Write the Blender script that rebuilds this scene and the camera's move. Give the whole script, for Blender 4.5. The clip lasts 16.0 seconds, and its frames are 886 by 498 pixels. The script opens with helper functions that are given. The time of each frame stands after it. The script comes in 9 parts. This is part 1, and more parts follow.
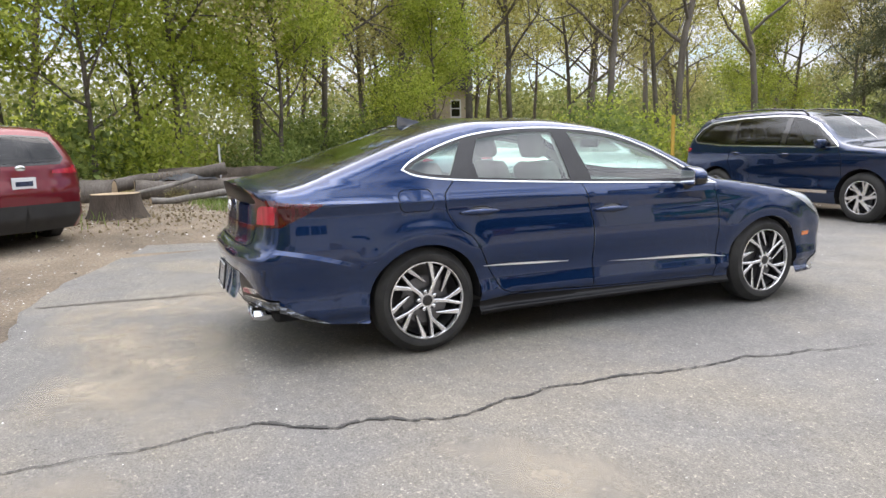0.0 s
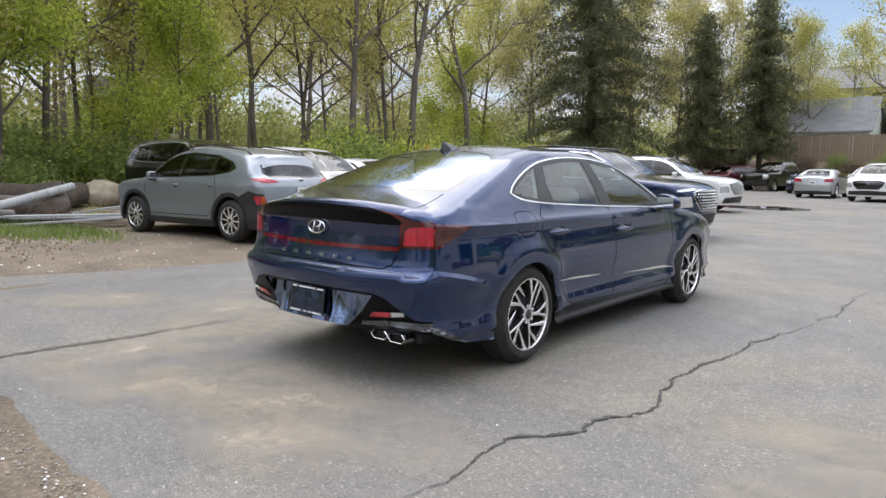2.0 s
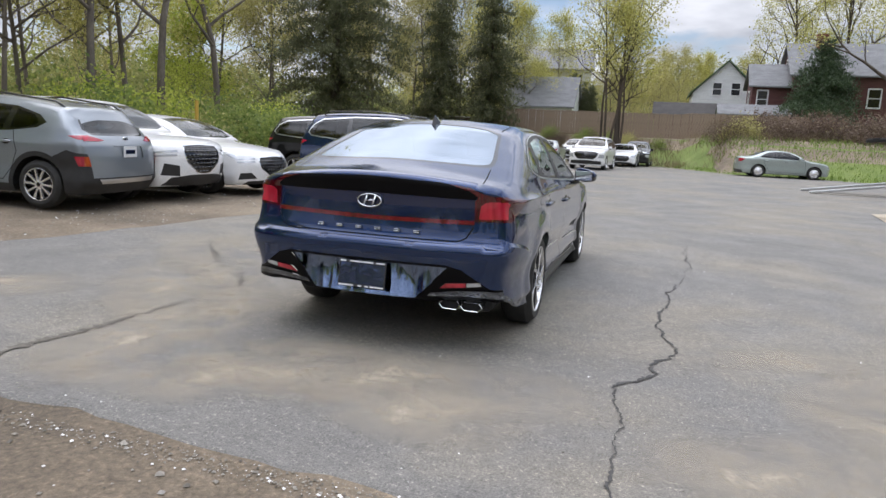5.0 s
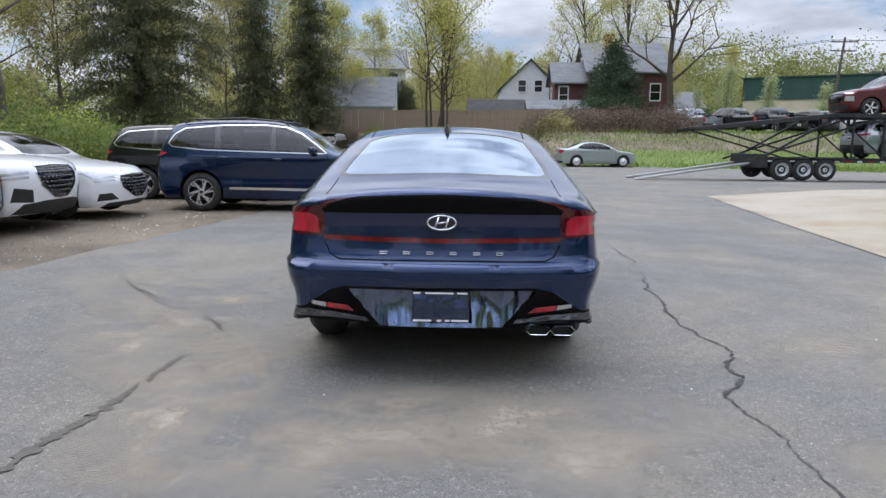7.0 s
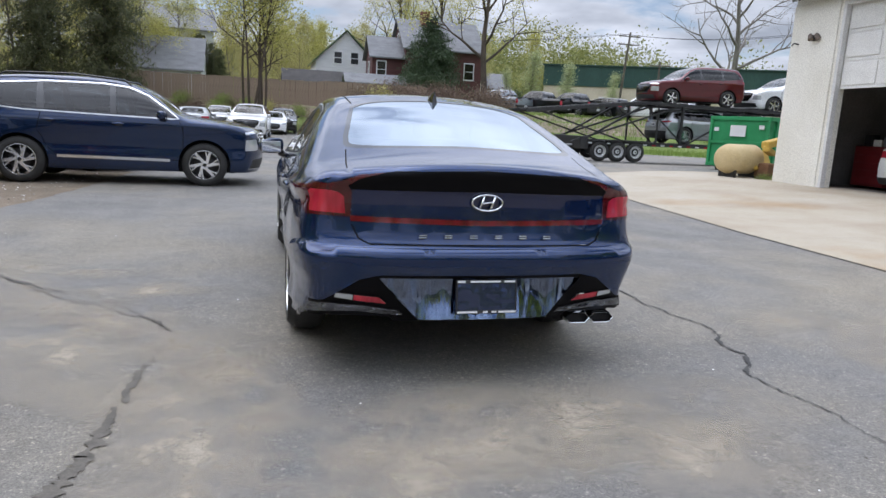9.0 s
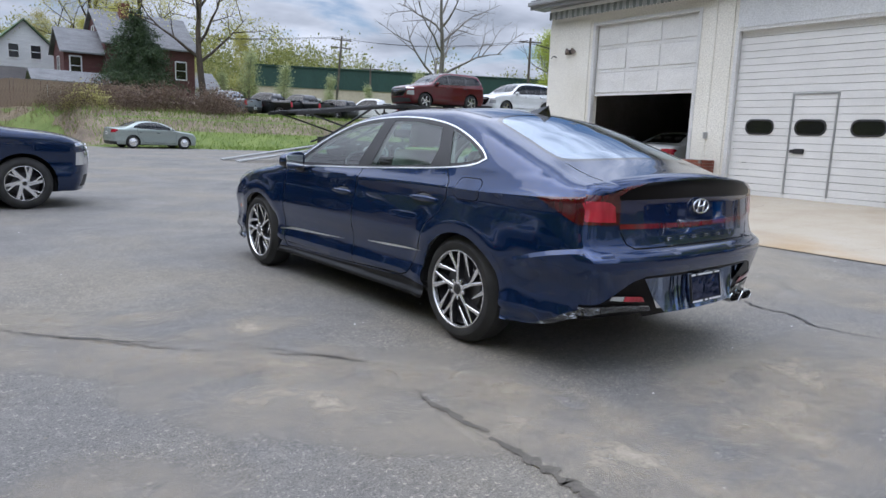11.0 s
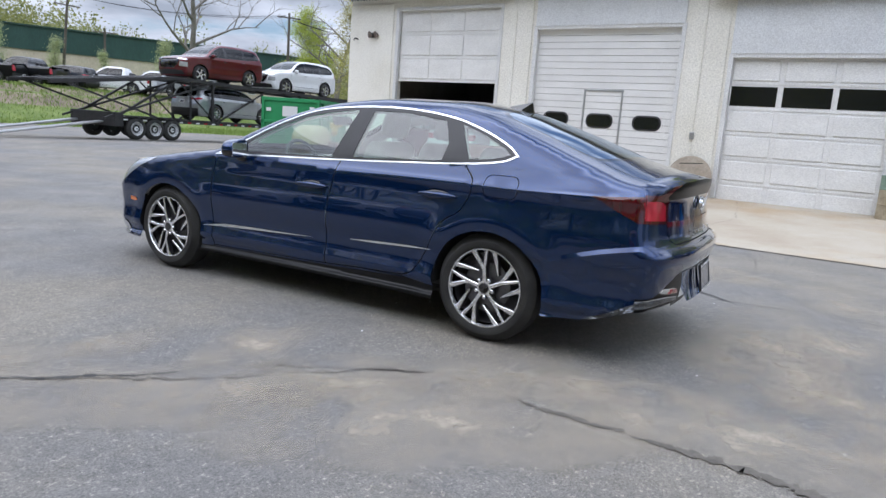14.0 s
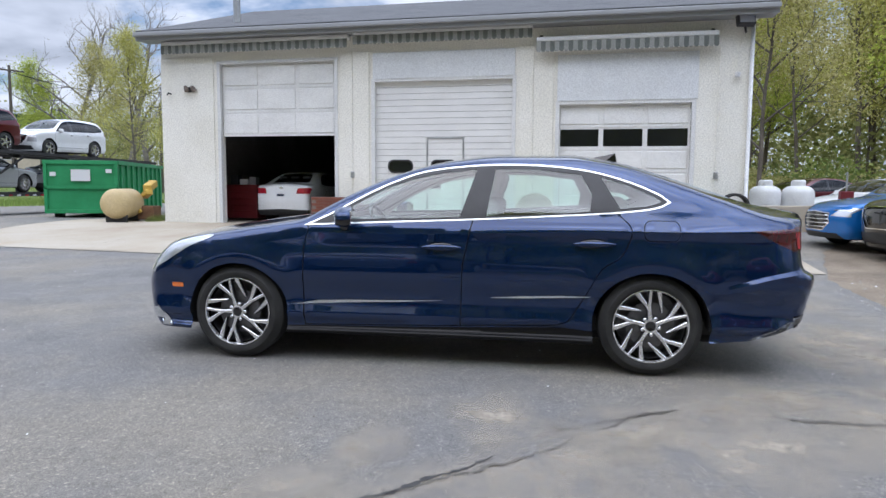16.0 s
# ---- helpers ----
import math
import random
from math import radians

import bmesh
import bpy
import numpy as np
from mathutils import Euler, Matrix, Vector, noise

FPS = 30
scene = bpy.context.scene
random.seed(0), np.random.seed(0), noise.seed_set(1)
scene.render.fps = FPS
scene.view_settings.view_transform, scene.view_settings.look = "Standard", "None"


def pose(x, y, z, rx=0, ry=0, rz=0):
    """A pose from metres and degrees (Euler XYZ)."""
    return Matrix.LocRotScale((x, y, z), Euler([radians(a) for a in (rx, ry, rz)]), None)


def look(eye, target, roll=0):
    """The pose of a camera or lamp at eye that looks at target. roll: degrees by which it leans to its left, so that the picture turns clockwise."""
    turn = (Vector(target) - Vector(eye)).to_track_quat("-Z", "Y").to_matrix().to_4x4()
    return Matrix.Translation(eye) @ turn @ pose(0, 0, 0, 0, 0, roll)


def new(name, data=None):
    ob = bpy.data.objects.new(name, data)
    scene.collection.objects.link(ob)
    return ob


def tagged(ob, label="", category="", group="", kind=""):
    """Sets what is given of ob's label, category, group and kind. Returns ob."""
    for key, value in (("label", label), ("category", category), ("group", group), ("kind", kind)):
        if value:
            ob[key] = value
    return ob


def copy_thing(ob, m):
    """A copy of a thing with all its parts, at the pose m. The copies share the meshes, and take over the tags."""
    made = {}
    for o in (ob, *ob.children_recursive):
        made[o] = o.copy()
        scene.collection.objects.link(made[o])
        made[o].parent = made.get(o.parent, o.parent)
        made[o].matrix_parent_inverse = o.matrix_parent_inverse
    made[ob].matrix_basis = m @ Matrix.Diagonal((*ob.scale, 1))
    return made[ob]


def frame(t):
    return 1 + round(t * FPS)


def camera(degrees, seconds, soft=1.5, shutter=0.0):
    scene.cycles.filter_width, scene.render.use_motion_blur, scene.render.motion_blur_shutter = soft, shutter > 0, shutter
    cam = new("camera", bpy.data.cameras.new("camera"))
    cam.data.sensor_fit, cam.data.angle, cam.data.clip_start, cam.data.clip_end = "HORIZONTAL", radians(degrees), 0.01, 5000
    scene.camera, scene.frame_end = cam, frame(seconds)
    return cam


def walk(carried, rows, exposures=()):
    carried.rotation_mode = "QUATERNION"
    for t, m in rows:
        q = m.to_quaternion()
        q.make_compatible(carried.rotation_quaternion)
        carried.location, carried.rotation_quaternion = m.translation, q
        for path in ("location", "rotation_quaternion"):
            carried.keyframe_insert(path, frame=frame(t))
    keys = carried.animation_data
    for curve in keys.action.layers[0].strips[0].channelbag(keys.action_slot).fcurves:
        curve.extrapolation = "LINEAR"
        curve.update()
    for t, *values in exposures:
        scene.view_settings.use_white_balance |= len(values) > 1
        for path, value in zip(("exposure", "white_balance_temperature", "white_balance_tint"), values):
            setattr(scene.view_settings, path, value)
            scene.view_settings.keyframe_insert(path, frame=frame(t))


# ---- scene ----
cam = camera(66.2, 16.0, soft=1.5)
PATH = [
    (0, (4.711, -2.946, 1.272), (2.895, -2.163, 0.973), -1.4),
    (0.5, (4.465, -3.577, 1.304), (2.764, -2.57, 1.001), -0.7),
    (1, (4.103, -4.181, 1.299), (2.523, -2.989, 1.014), -0.1),
    (1.5, (3.778, -4.77, 1.29), (2.36, -3.385, 1.022), 0.4),
    (2, (3.359, -5.155, 1.294), (2.067, -3.647, 1.057), 0.6),
    (2.5, (3.102, -5.512, 1.289), (1.929, -3.91, 1.055), 0.7),
    (3, (2.989, -5.666, 1.31), (1.911, -3.999, 1.067), 1.1),
    (3.2, (2.97, -5.68, 1.299), (1.925, -3.992, 1.053), 1.3),
    (5.3, (1.297, -6.349, 1.335), (0.815, -4.435, 1.014), 2.5),
    (5.5, (1.027, -6.3, 1.306), (0.613, -4.367, 1.0), 2.1),
    (6, (0.471, -6.223, 1.336), (0.213, -4.261, 1.047), 1.2),
    (6.5, (0.165, -6.18, 1.363), (0.029, -4.207, 1.065), 0.6),
    (7, (0.103, -6.138, 1.358), (0.052, -4.163, 1.047), 0.6),
    (7.5, (0.096, -6.104, 1.354), (0.131, -4.132, 1.021), 1.1),
    (8, (0.004, -6.039, 1.31), (0.161, -4.078, 0.948), 2.3),
    (8.5, (-0.463, -5.836, 1.293), (-0.131, -3.899, 0.92), 3.0),
    (9, (-1.058, -5.599, 1.301), (-0.548, -3.7, 0.934), 3.0),
    (9.2, (-1.315, -5.485, 1.333), (-0.731, -3.61, 0.954), 2.8),
    (11.3, (-3.797, -4.319, 1.25), (-2.459, -2.865, 0.942), 2.0),
    (11.5, (-3.891, -4.199, 1.265), (-2.51, -2.784, 0.966), 1.8),
    (12, (-4.117, -4.008, 1.277), (-2.653, -2.677, 0.985), 1.7),
    (12.5, (-4.162, -3.941, 1.279), (-2.651, -2.664, 0.984), 1.8),
    (13, (-4.156, -3.878, 1.269), (-2.591, -2.673, 0.954), 2.5),
    (13.5, (-4.258, -3.635, 1.217), (-2.622, -2.535, 0.879), 3.5),
    (14, (-4.544, -3.14, 1.257), (-2.822, -2.182, 0.913), 4.2),
    (14.5, (-4.771, -2.527, 1.259), (-2.973, -1.713, 0.935), 4.0),
    (15, (-5.056, -1.915, 1.234), (-3.184, -1.266, 0.959), 3.1),
    (15.5, (-5.27, -1.298, 1.216), (-3.346, -0.805, 0.977), 1.7),
    (16, (-5.408, -0.737, 1.227), (-3.438, -0.438, 1.045), 0.4),
]
walk(cam, [(t, look(eye, target, roll)) for t, eye, target, roll in PATH], exposures=[(0.0, 0.62, 6650, 14), (1.5, 0.42, 6550, 14), (3.0, 0.18, 6500, 14), (5.5, 0.12, 6400, 14), (7.0, 0.03, 6050, 14), (9.0, 0.05, 6100, 14), (12.5, -0.08, 5800, 14), (14.5, 0.14, 5950, 14), (16.0, 0.12, 5850, 14)])

# ---- world, sun ----
world = bpy.data.worlds.new("sky")
scene.world = world
world.use_nodes = True
wt = world.node_tree
wt.nodes.clear()
SUN_EL, SUN_AZ = 62.0, -60.0       # height, and turn from +y towards +x
sky = wt.nodes.new("ShaderNodeTexSky")
sky.sky_type = 'NISHITA'
sky.sun_disc = False
sky.sun_elevation, sky.sun_rotation = radians(SUN_EL), radians(SUN_AZ)
sky.dust_density, sky.ozone_density = 1.0, 1.5
coord = wt.nodes.new("ShaderNodeTexCoord")
sep = wt.nodes.new("ShaderNodeSeparateXYZ")
wt.links.new(coord.outputs["Generated"], sep.inputs[0])
# clouds lie on a flat layer: the way is divided by its height
lift = wt.nodes.new("ShaderNodeMath")
lift.operation = 'MAXIMUM'
lift.inputs[1].default_value = 0.0
wt.links.new(sep.outputs[2], lift.inputs[0])
plus = wt.nodes.new("ShaderNodeMath")
plus.inputs[1].default_value = 0.16
wt.links.new(lift.outputs[0], plus.inputs[0])
flat = []
for i in (0, 1):
    d = wt.nodes.new("ShaderNodeMath")
    d.operation = 'DIVIDE'
    wt.links.new(sep.outputs[i], d.inputs[0])
    wt.links.new(plus.outputs[0], d.inputs[1])
    flat.append(d)
comb = wt.nodes.new("ShaderNodeCombineXYZ")
wt.links.new(flat[0].outputs[0], comb.inputs[0])
wt.links.new(flat[1].outputs[0], comb.inputs[1])
comb.inputs[2].default_value = 3.7
cloud = wt.nodes.new("ShaderNodeTexNoise")
cloud.inputs["Scale"].default_value = 1.1
cloud.inputs["Detail"].default_value = 8.0
cloud.inputs["Roughness"].default_value = 0.55
cloud.inputs["Distortion"].default_value = 0.3
wt.links.new(comb.outputs[0], cloud.inputs["Vector"])
cover = wt.nodes.new("ShaderNodeMapRange")
cover.interpolation_type = 'SMOOTHSTEP'
cover.inputs["From Min"].default_value, cover.inputs["From Max"].default_value = 0.37, 0.50
thin = wt.nodes.new("ShaderNodeMath")
thin.operation = 'MULTIPLY_ADD'      # the cover opens overhead
thin.inputs[1].default_value = -0.01
wt.links.new(lift.outputs[0], thin.inputs[0])
wt.links.new(cloud.outputs["Fac"], thin.inputs[2])
wt.links.new(thin.outputs[0], cover.inputs["Value"])
shade = wt.nodes.new("ShaderNodeTexNoise")
shade.inputs["Scale"].default_value = 1.7
shade.inputs["Detail"].default_value = 5.0
wt.links.new(comb.outputs[0], shade.inputs["Vector"])
grey = wt.nodes.new("ShaderNodeMixRGB")
grey.inputs[1].default_value = (6.4, 7.0, 7.9, 1)
grey.inputs[2].default_value = (14.2, 14.8, 15.8, 1)
fold = wt.nodes.new("ShaderNodeMapRange")
fold.inputs["From Min"].default_value, fold.inputs["From Max"].default_value = 0.34, 0.66
wt.links.new(shade.outputs["Fac"], fold.inputs["Value"])
wt.links.new(fold.outputs[0], grey.inputs[0])
# a clouded sky is several times as bright overhead as at the horizon
steep = wt.nodes.new("ShaderNodeMath")
steep.operation = 'POWER'
steep.inputs[1].default_value = 2.2
wt.links.new(lift.outputs[0], steep.inputs[0])
over = wt.nodes.new("ShaderNodeMath")
over.operation = 'MULTIPLY_ADD'
over.inputs[1].default_value, over.inputs[2].default_value = 2.3, 0.53
wt.links.new(steep.outputs[0], over.inputs[0])
lit = wt.nodes.new("ShaderNodeVectorMath")
lit.operation = 'SCALE'
wt.links.new(grey.outputs[0], lit.inputs[0])
wt.links.new(over.outputs[0], lit.inputs["Scale"])
mix = wt.nodes.new("ShaderNodeMixRGB")
wt.links.new(cover.outputs[0], mix.inputs[0])
wt.links.new(sky.outputs[0], mix.inputs[1])
wt.links.new(lit.outputs[0], mix.inputs[2])
bg = wt.nodes.new("ShaderNodeBackground")
bg.inputs["Strength"].default_value = 0.11
wt.links.new(mix.outputs[0], bg.inputs["Color"])
wout = wt.nodes.new("ShaderNodeOutputWorld")
wt.links.new(bg.outputs[0], wout.inputs["Surface"])

sun = new("sun", bpy.data.lights.new("sun", "SUN"))
sun.data.energy, sun.data.angle, sun.data.color = 1.3, radians(60), (1.0, 0.95, 0.88)
a, e = radians(SUN_AZ), radians(SUN_EL)
sun.matrix_world = look((0, 0, 30), (-30 * math.sin(a) * math.cos(e), -30 * math.cos(a) * math.cos(e), 30 - 30 * math.sin(e)))

# ---- materials ----


def nmat(name, base, rough=0.6, metal=0.0, coat=0.0, spec=0.5):
    m = bpy.data.materials.new(name)
    m.use_nodes = True
    b = m.node_tree.nodes["Principled BSDF"]
    b.inputs["Base Color"].default_value = (*base, 1)
    b.inputs["Roughness"].default_value = rough
    b.inputs["Metallic"].default_value = metal
    b.inputs["Coat Weight"].default_value = coat
    b.inputs["Coat Roughness"].default_value = 0.03
    b.inputs["Coat IOR"].default_value = 1.54
    b.inputs["Specular IOR Level"].default_value = spec
    return m


def tex(m, scale, detail=6.0, rough=0.6, where="Object", stretch=None, kind="ShaderNodeTexNoise"):
    t = m.node_tree
    c = t.nodes.new("ShaderNodeTexCoord")
    n = t.nodes.new(kind)
    n.inputs["Scale"].default_value = scale
    if kind == "ShaderNodeTexNoise":
        n.inputs["Detail"].default_value = detail
        n.inputs["Roughness"].default_value = rough
    src = c.outputs[where]
    if stretch:
        p = t.nodes.new("ShaderNodeMapping")
        p.inputs["Scale"].default_value = stretch
        t.links.new(src, p.inputs[0])
        src = p.outputs[0]
    t.links.new(src, n.inputs["Vector"])
    return n


def ramp(m, node, stops, out="Fac"):
    r = m.node_tree.nodes.new("ShaderNodeValToRGB")
    el = r.color_ramp.elements
    while len(el) < len(stops):
        el.new(0.5)
    for k, (p, c) in zip(el, stops):
        k.position = p
        k.color = (*c, 1) if len(c) == 3 else c
    m.node_tree.links.new(node.outputs[out], r.inputs[0])
    return r


def mixc(m, fac, a, b, mode='MIX'):
    x = m.node_tree.nodes.new("ShaderNodeMixRGB")
    x.blend_type = mode
    for i, v in ((0, fac), (1, a), (2, b)):
        if isinstance(v, (int, float)):
            x.inputs[i].default_value = v
        elif isinstance(v, tuple):
            x.inputs[i].default_value = (*v, 1)
        else:
            m.node_tree.links.new(v, x.inputs[i])
    return x


def colour(m, socket):
    m.node_tree.links.new(socket, m.node_tree.nodes["Principled BSDF"].inputs["Base Color"])


def bump(m, node, strength=0.3, dist=0.01, out="Fac"):
    b = m.node_tree.nodes.new("ShaderNodeBump")
    b.inputs["Strength"].default_value = strength
    b.inputs["Distance"].default_value = dist
    m.node_tree.links.new(node.outputs[out], b.inputs["Height"])
    m.node_tree.links.new(b.outputs[0], m.node_tree.nodes["Principled BSDF"].inputs["Normal"])
    return b


def mottled(name, c0, c1, scale=3.0, rough=0.8, fine=60.0, bump_s=0.2, bump_d=0.005, stretch=None, metal=0.0, lo=0.35, hi=0.65, spec=0.5):
    """Two tones in large patches, with fine grain over them and a little relief."""
    m = nmat(name, c0, rough, metal, spec=spec)
    big = ramp(m, tex(m, scale, 8, 0.6, stretch=stretch), [(lo, c0), (hi, c1)])
    f = tex(m, fine, 4, 0.7, stretch=stretch)
    g = ramp(m, f, [(0.3, (0.72, 0.72, 0.72)), (0.7, (1.15, 1.15, 1.15))])
    colour(m, mixc(m, 1.0, big.outputs[0], g.outputs[0], 'MULTIPLY').outputs[0])
    if bump_s:
        bump(m, f, bump_s, bump_d)
    return m


def paint(name, c, metal=0.35, rough=0.32, coat=1.0):
    """Clear-coated car paint with fine flakes and a thin film of dust."""
    m = nmat(name, c, rough, metal, coat, 0.15)
    n = tex(m, 900.0, 2, 0.5)
    lo, hi = tuple(v * 0.8 for v in c), tuple(min(1, v * 1.25) for v in c)
    colour(m, ramp(m, n, [(0.35, lo), (0.65, hi)]).outputs[0])
    d = tex(m, 2.5, 6, 0.6)
    r = ramp(m, d, [(0.3, (0.01, 0.01, 0.01)), (0.8, (0.035, 0.035, 0.035))])
    m.node_tree.links.new(r.outputs[0], m.node_tree.nodes["Principled BSDF"].inputs["Coat Roughness"])
    return m


def glass(name, tint, extra_mirror=0.0, mirror_tint=(1.0, 1.0, 1.0)):
    m = bpy.data.materials.new(name)
    m.use_nodes = True
    t = m.node_tree
    t.nodes.clear()
    o = t.nodes.new("ShaderNodeOutputMaterial")
    tr = t.nodes.new("ShaderNodeBsdfTransparent")
    tr.inputs[0].default_value = (*tint, 1)
    gl = t.nodes.new("ShaderNodeBsdfGlossy")
    gl.inputs["Roughness"].default_value = 0.01
    gl.inputs["Color"].default_value = (*mirror_tint, 1)
    lw = t.nodes.new("ShaderNodeLayerWeight")
    lw.inputs["Blend"].default_value = 0.5
    pw = t.nodes.new("ShaderNodeMath")
    pw.operation = 'POWER'
    pw.inputs[1].default_value = 4.6
    t.links.new(lw.outputs["Facing"], pw.inputs[0])
    fr = t.nodes.new("ShaderNodeMath")
    fr.operation = 'MULTIPLY_ADD'
    fr.inputs[1].default_value, fr.inputs[2].default_value = 0.92 - extra_mirror, 0.05 + extra_mirror
    t.links.new(pw.outputs[0], fr.inputs[0])
    mx = t.nodes.new("ShaderNodeMixShader")
    t.links.new(fr.outputs[0], mx.inputs[0])
    t.links.new(tr.outputs[0], mx.inputs[1])
    t.links.new(gl.outputs[0], mx.inputs[2])
    t.links.new(mx.outputs[0], o.inputs[0])
    return m


NAVY = paint("navy_paint", (0.0030, 0.0215, 0.084), 0.62, 0.20)
NAVY_DARK = paint("dark_navy_paint", (0.005, 0.020, 0.066), 0.6, 0.25)
WHITE = paint("white_paint", (0.74, 0.75, 0.76), 0.0, 0.4)
SILVER = paint("silver_paint", (0.42, 0.44, 0.46), 0.7, 0.35)
GREY_PAINT = paint("grey_paint", (0.235, 0.262, 0.290), 0.55, 0.35)
GREENGREY = paint("pale_green_grey_paint", (0.36, 0.41, 0.39), 0.6, 0.35)
BLACK_PAINT = paint("black_paint", (0.008, 0.009, 0.010), 0.2, 0.3)
MAROON = paint("maroon_paint", (0.10, 0.010, 0.014), 0.4, 0.3)
RED_PAINT = paint("red_paint", (0.24, 0.016, 0.02), 0.3, 0.3)
MAROON_RED = paint("deep_red_paint", (0.15, 0.010, 0.018), 0.4, 0.3)
BLUE_PAINT = paint("bright_blue_paint", (0.01, 0.13, 0.42), 0.4, 0.3)
CLEAR_GLASS = glass("side_glass", (0.70, 0.88, 0.81), 0.06)
TINT_GLASS = glass("tinted_glass", (0.14, 0.16, 0.17))
# extra mirror and blue tint put a bright blue sky's reflection into the pane
BACK_GLASS = glass("rear_glass", (0.14, 0.20, 0.25), 0.50, (0.80, 0.89, 1.0))
WIND_GLASS = glass("windscreen_glass", (0.34, 0.42, 0.44), 0.02)
STUD = nmat("dark_grille_metal", (0.16, 0.165, 0.17), 0.25, 1.0)
CHROME = nmat("chrome", (0.80, 0.81, 0.82), 0.10, 1.0)
# window trim, and the highlights painted along the door creases
BRIGHT_TRIM_GLINT = nmat("bright_window_trim", (0.90, 0.91, 0.92), 0.30, 1.0)
SATIN = nmat("satin_metal", (0.62, 0.63, 0.65), 0.28, 1.0)
ALLOY = mottled("machined_alloy", (0.80, 0.80, 0.81), (0.90, 0.90, 0.91), 8, 0.24, 120, 0.05, 0.001, metal=0.8)
ALLOY_GREY = mottled("cast_grey_alloy", (0.13, 0.13, 0.14), (0.20, 0.20, 0.21), 9, 0.36, 150, 0.1, 0.001, metal=0.7)
ALLOY_DARK = nmat("dark_alloy", (0.030, 0.030, 0.033), 0.35, 0.3)
GLOSS_BLACK = nmat("gloss_black", (0.006, 0.006, 0.007), 0.10, 0.0, 0.6)
SMOKE = nmat("smoked_panel", (0.003, 0.011, 0.045), 0.04, 0.0, 0.5, 0.5)
LIP_BLACK = nmat("satin_black_lip", (0.003, 0.003, 0.004), 0.30, 0.0, 0.0, 0.12)
PLASTIC = mottled("black_plastic", (0.018, 0.018, 0.019), (0.028, 0.028, 0.029), 6, 0.55, 300, 0.1, 0.001)
RUBBER = mottled("tyre_rubber", (0.016, 0.016, 0.016), (0.034, 0.033, 0.031), 7, 0.75, 120, 0.25, 0.002)
DARK = nmat("dark_gap", (0.004, 0.004, 0.005), 0.8)
ROCKER = nmat("black_rocker_plastic", (0.007, 0.007, 0.008), 0.28, 0.0, 0.0, 0.25)
PILLAR = mottled("black_pillar_film", (0.022, 0.022, 0.024), (0.032, 0.032, 0.034), 5, 0.42, 200, 0.05, 0.001)
LINER = nmat("arch_liner", (0.010, 0.010, 0.011), 0.9)


def lamp_red(name, lo, hi):
    """Red lens over a facetted reflector."""
    m = nmat(name, hi, 0.08, 0.0, 0.6)
    n = tex(m, 14.0, 2, 0.4, stretch=(2.0, 2.0, 0.3))
    colour(m, ramp(m, n, [(0.2, lo), (0.7, hi)]).outputs[0])
    return m


RED_LAMP = lamp_red("red_lamp", (0.20, 0.005, 0.014), (0.48, 0.024, 0.046))
RED_BAR = lamp_red("light_bar_red", (0.06, 0.002, 0.006), (0.16, 0.006, 0.014))
RED_DARK = lamp_red("dark_red_lamp", (0.030, 0.001, 0.003), (0.085, 0.003, 0.007))
AMBER = nmat("amber_lamp", (0.85, 0.20, 0.02), 0.2, 0.0, 1.0)
LAMP_CLEAR = nmat("lamp_lens", (0.55, 0.57, 0.60), 0.12, 0.5, 1.0)
HEADLINER = mottled("headliner", (0.42, 0.41, 0.38), (0.48, 0.47, 0.44), 3, 0.9, 200, 0.1, 0.001)
SEAT_CLOTH = mottled("seat_cloth", (0.40, 0.39, 0.36), (0.48, 0.47, 0.43), 5, 0.85, 200, 0.2, 0.002)
DASH = mottled("dash_plastic", (0.025, 0.025, 0.027), (0.04, 0.04, 0.042), 5, 0.6, 200, 0.1, 0.001)
PLATE_WHITE = nmat("plate_white", (0.70, 0.71, 0.72), 0.35)
PLATE_DARK = nmat("plate_dark", (0.05, 0.07, 0.15), 0.10, 0.8, 0.6)
bump(PLATE_DARK, tex(PLATE_DARK, 9.0, 2, 0.5), 0.6, 0.02)
DARK_CHROME = nmat("dark_blue_chrome", (0.32, 0.42, 0.64), 0.05, 1.0)
bump(DARK_CHROME, tex(DARK_CHROME, 6.0, 1.0, 0.5, stretch=(1.6, 1.0, 0.25)), 1.0, 0.09)
STRIP_METAL = nmat("bumper_strip_metal", (0.17, 0.18, 0.20), 0.12, 1.0)
bump(STRIP_METAL, tex(STRIP_METAL, 16.0, 3, 0.6), 1.0, 0.06)

# ---- mesh helpers ----


def mesh_ob(name, verts, faces, material, parent=None, label="", normals=None, smooth=False):
    me = bpy.data.meshes.new(name)
    me.from_pydata([tuple(map(float, v)) for v in verts], [], [tuple(map(int, f)) for f in faces])
    if smooth or normals is not None:
        me.polygons.foreach_set("use_smooth", [True] * len(me.polygons))
    if normals is not None:
        me.normals_split_custom_set_from_vertices([tuple(map(float, v)) for v in normals])
    me.materials.append(material)
    ob = new(name, me)
    if parent is not None:
        ob.parent = parent
    if label:
        tagged(ob, label)
    return ob


def part(name, bm, material, parent=None, label="", smooth=False, sharp=None):
    """A bmesh as one mesh object under its thing."""
    me = bpy.data.meshes.new(name)
    bm.to_mesh(me)
    bm.free()
    if smooth:
        me.polygons.foreach_set("use_smooth", [True] * len(me.polygons))
        if sharp:
            me.set_sharp_from_angle(angle=radians(sharp))
    for k in (material if isinstance(material, (list, tuple)) else [material]):
        me.materials.append(k)
    ob = new(name, me)
    if parent is not None:
        ob.parent = parent
    if label:
        tagged(ob, label)
    return ob


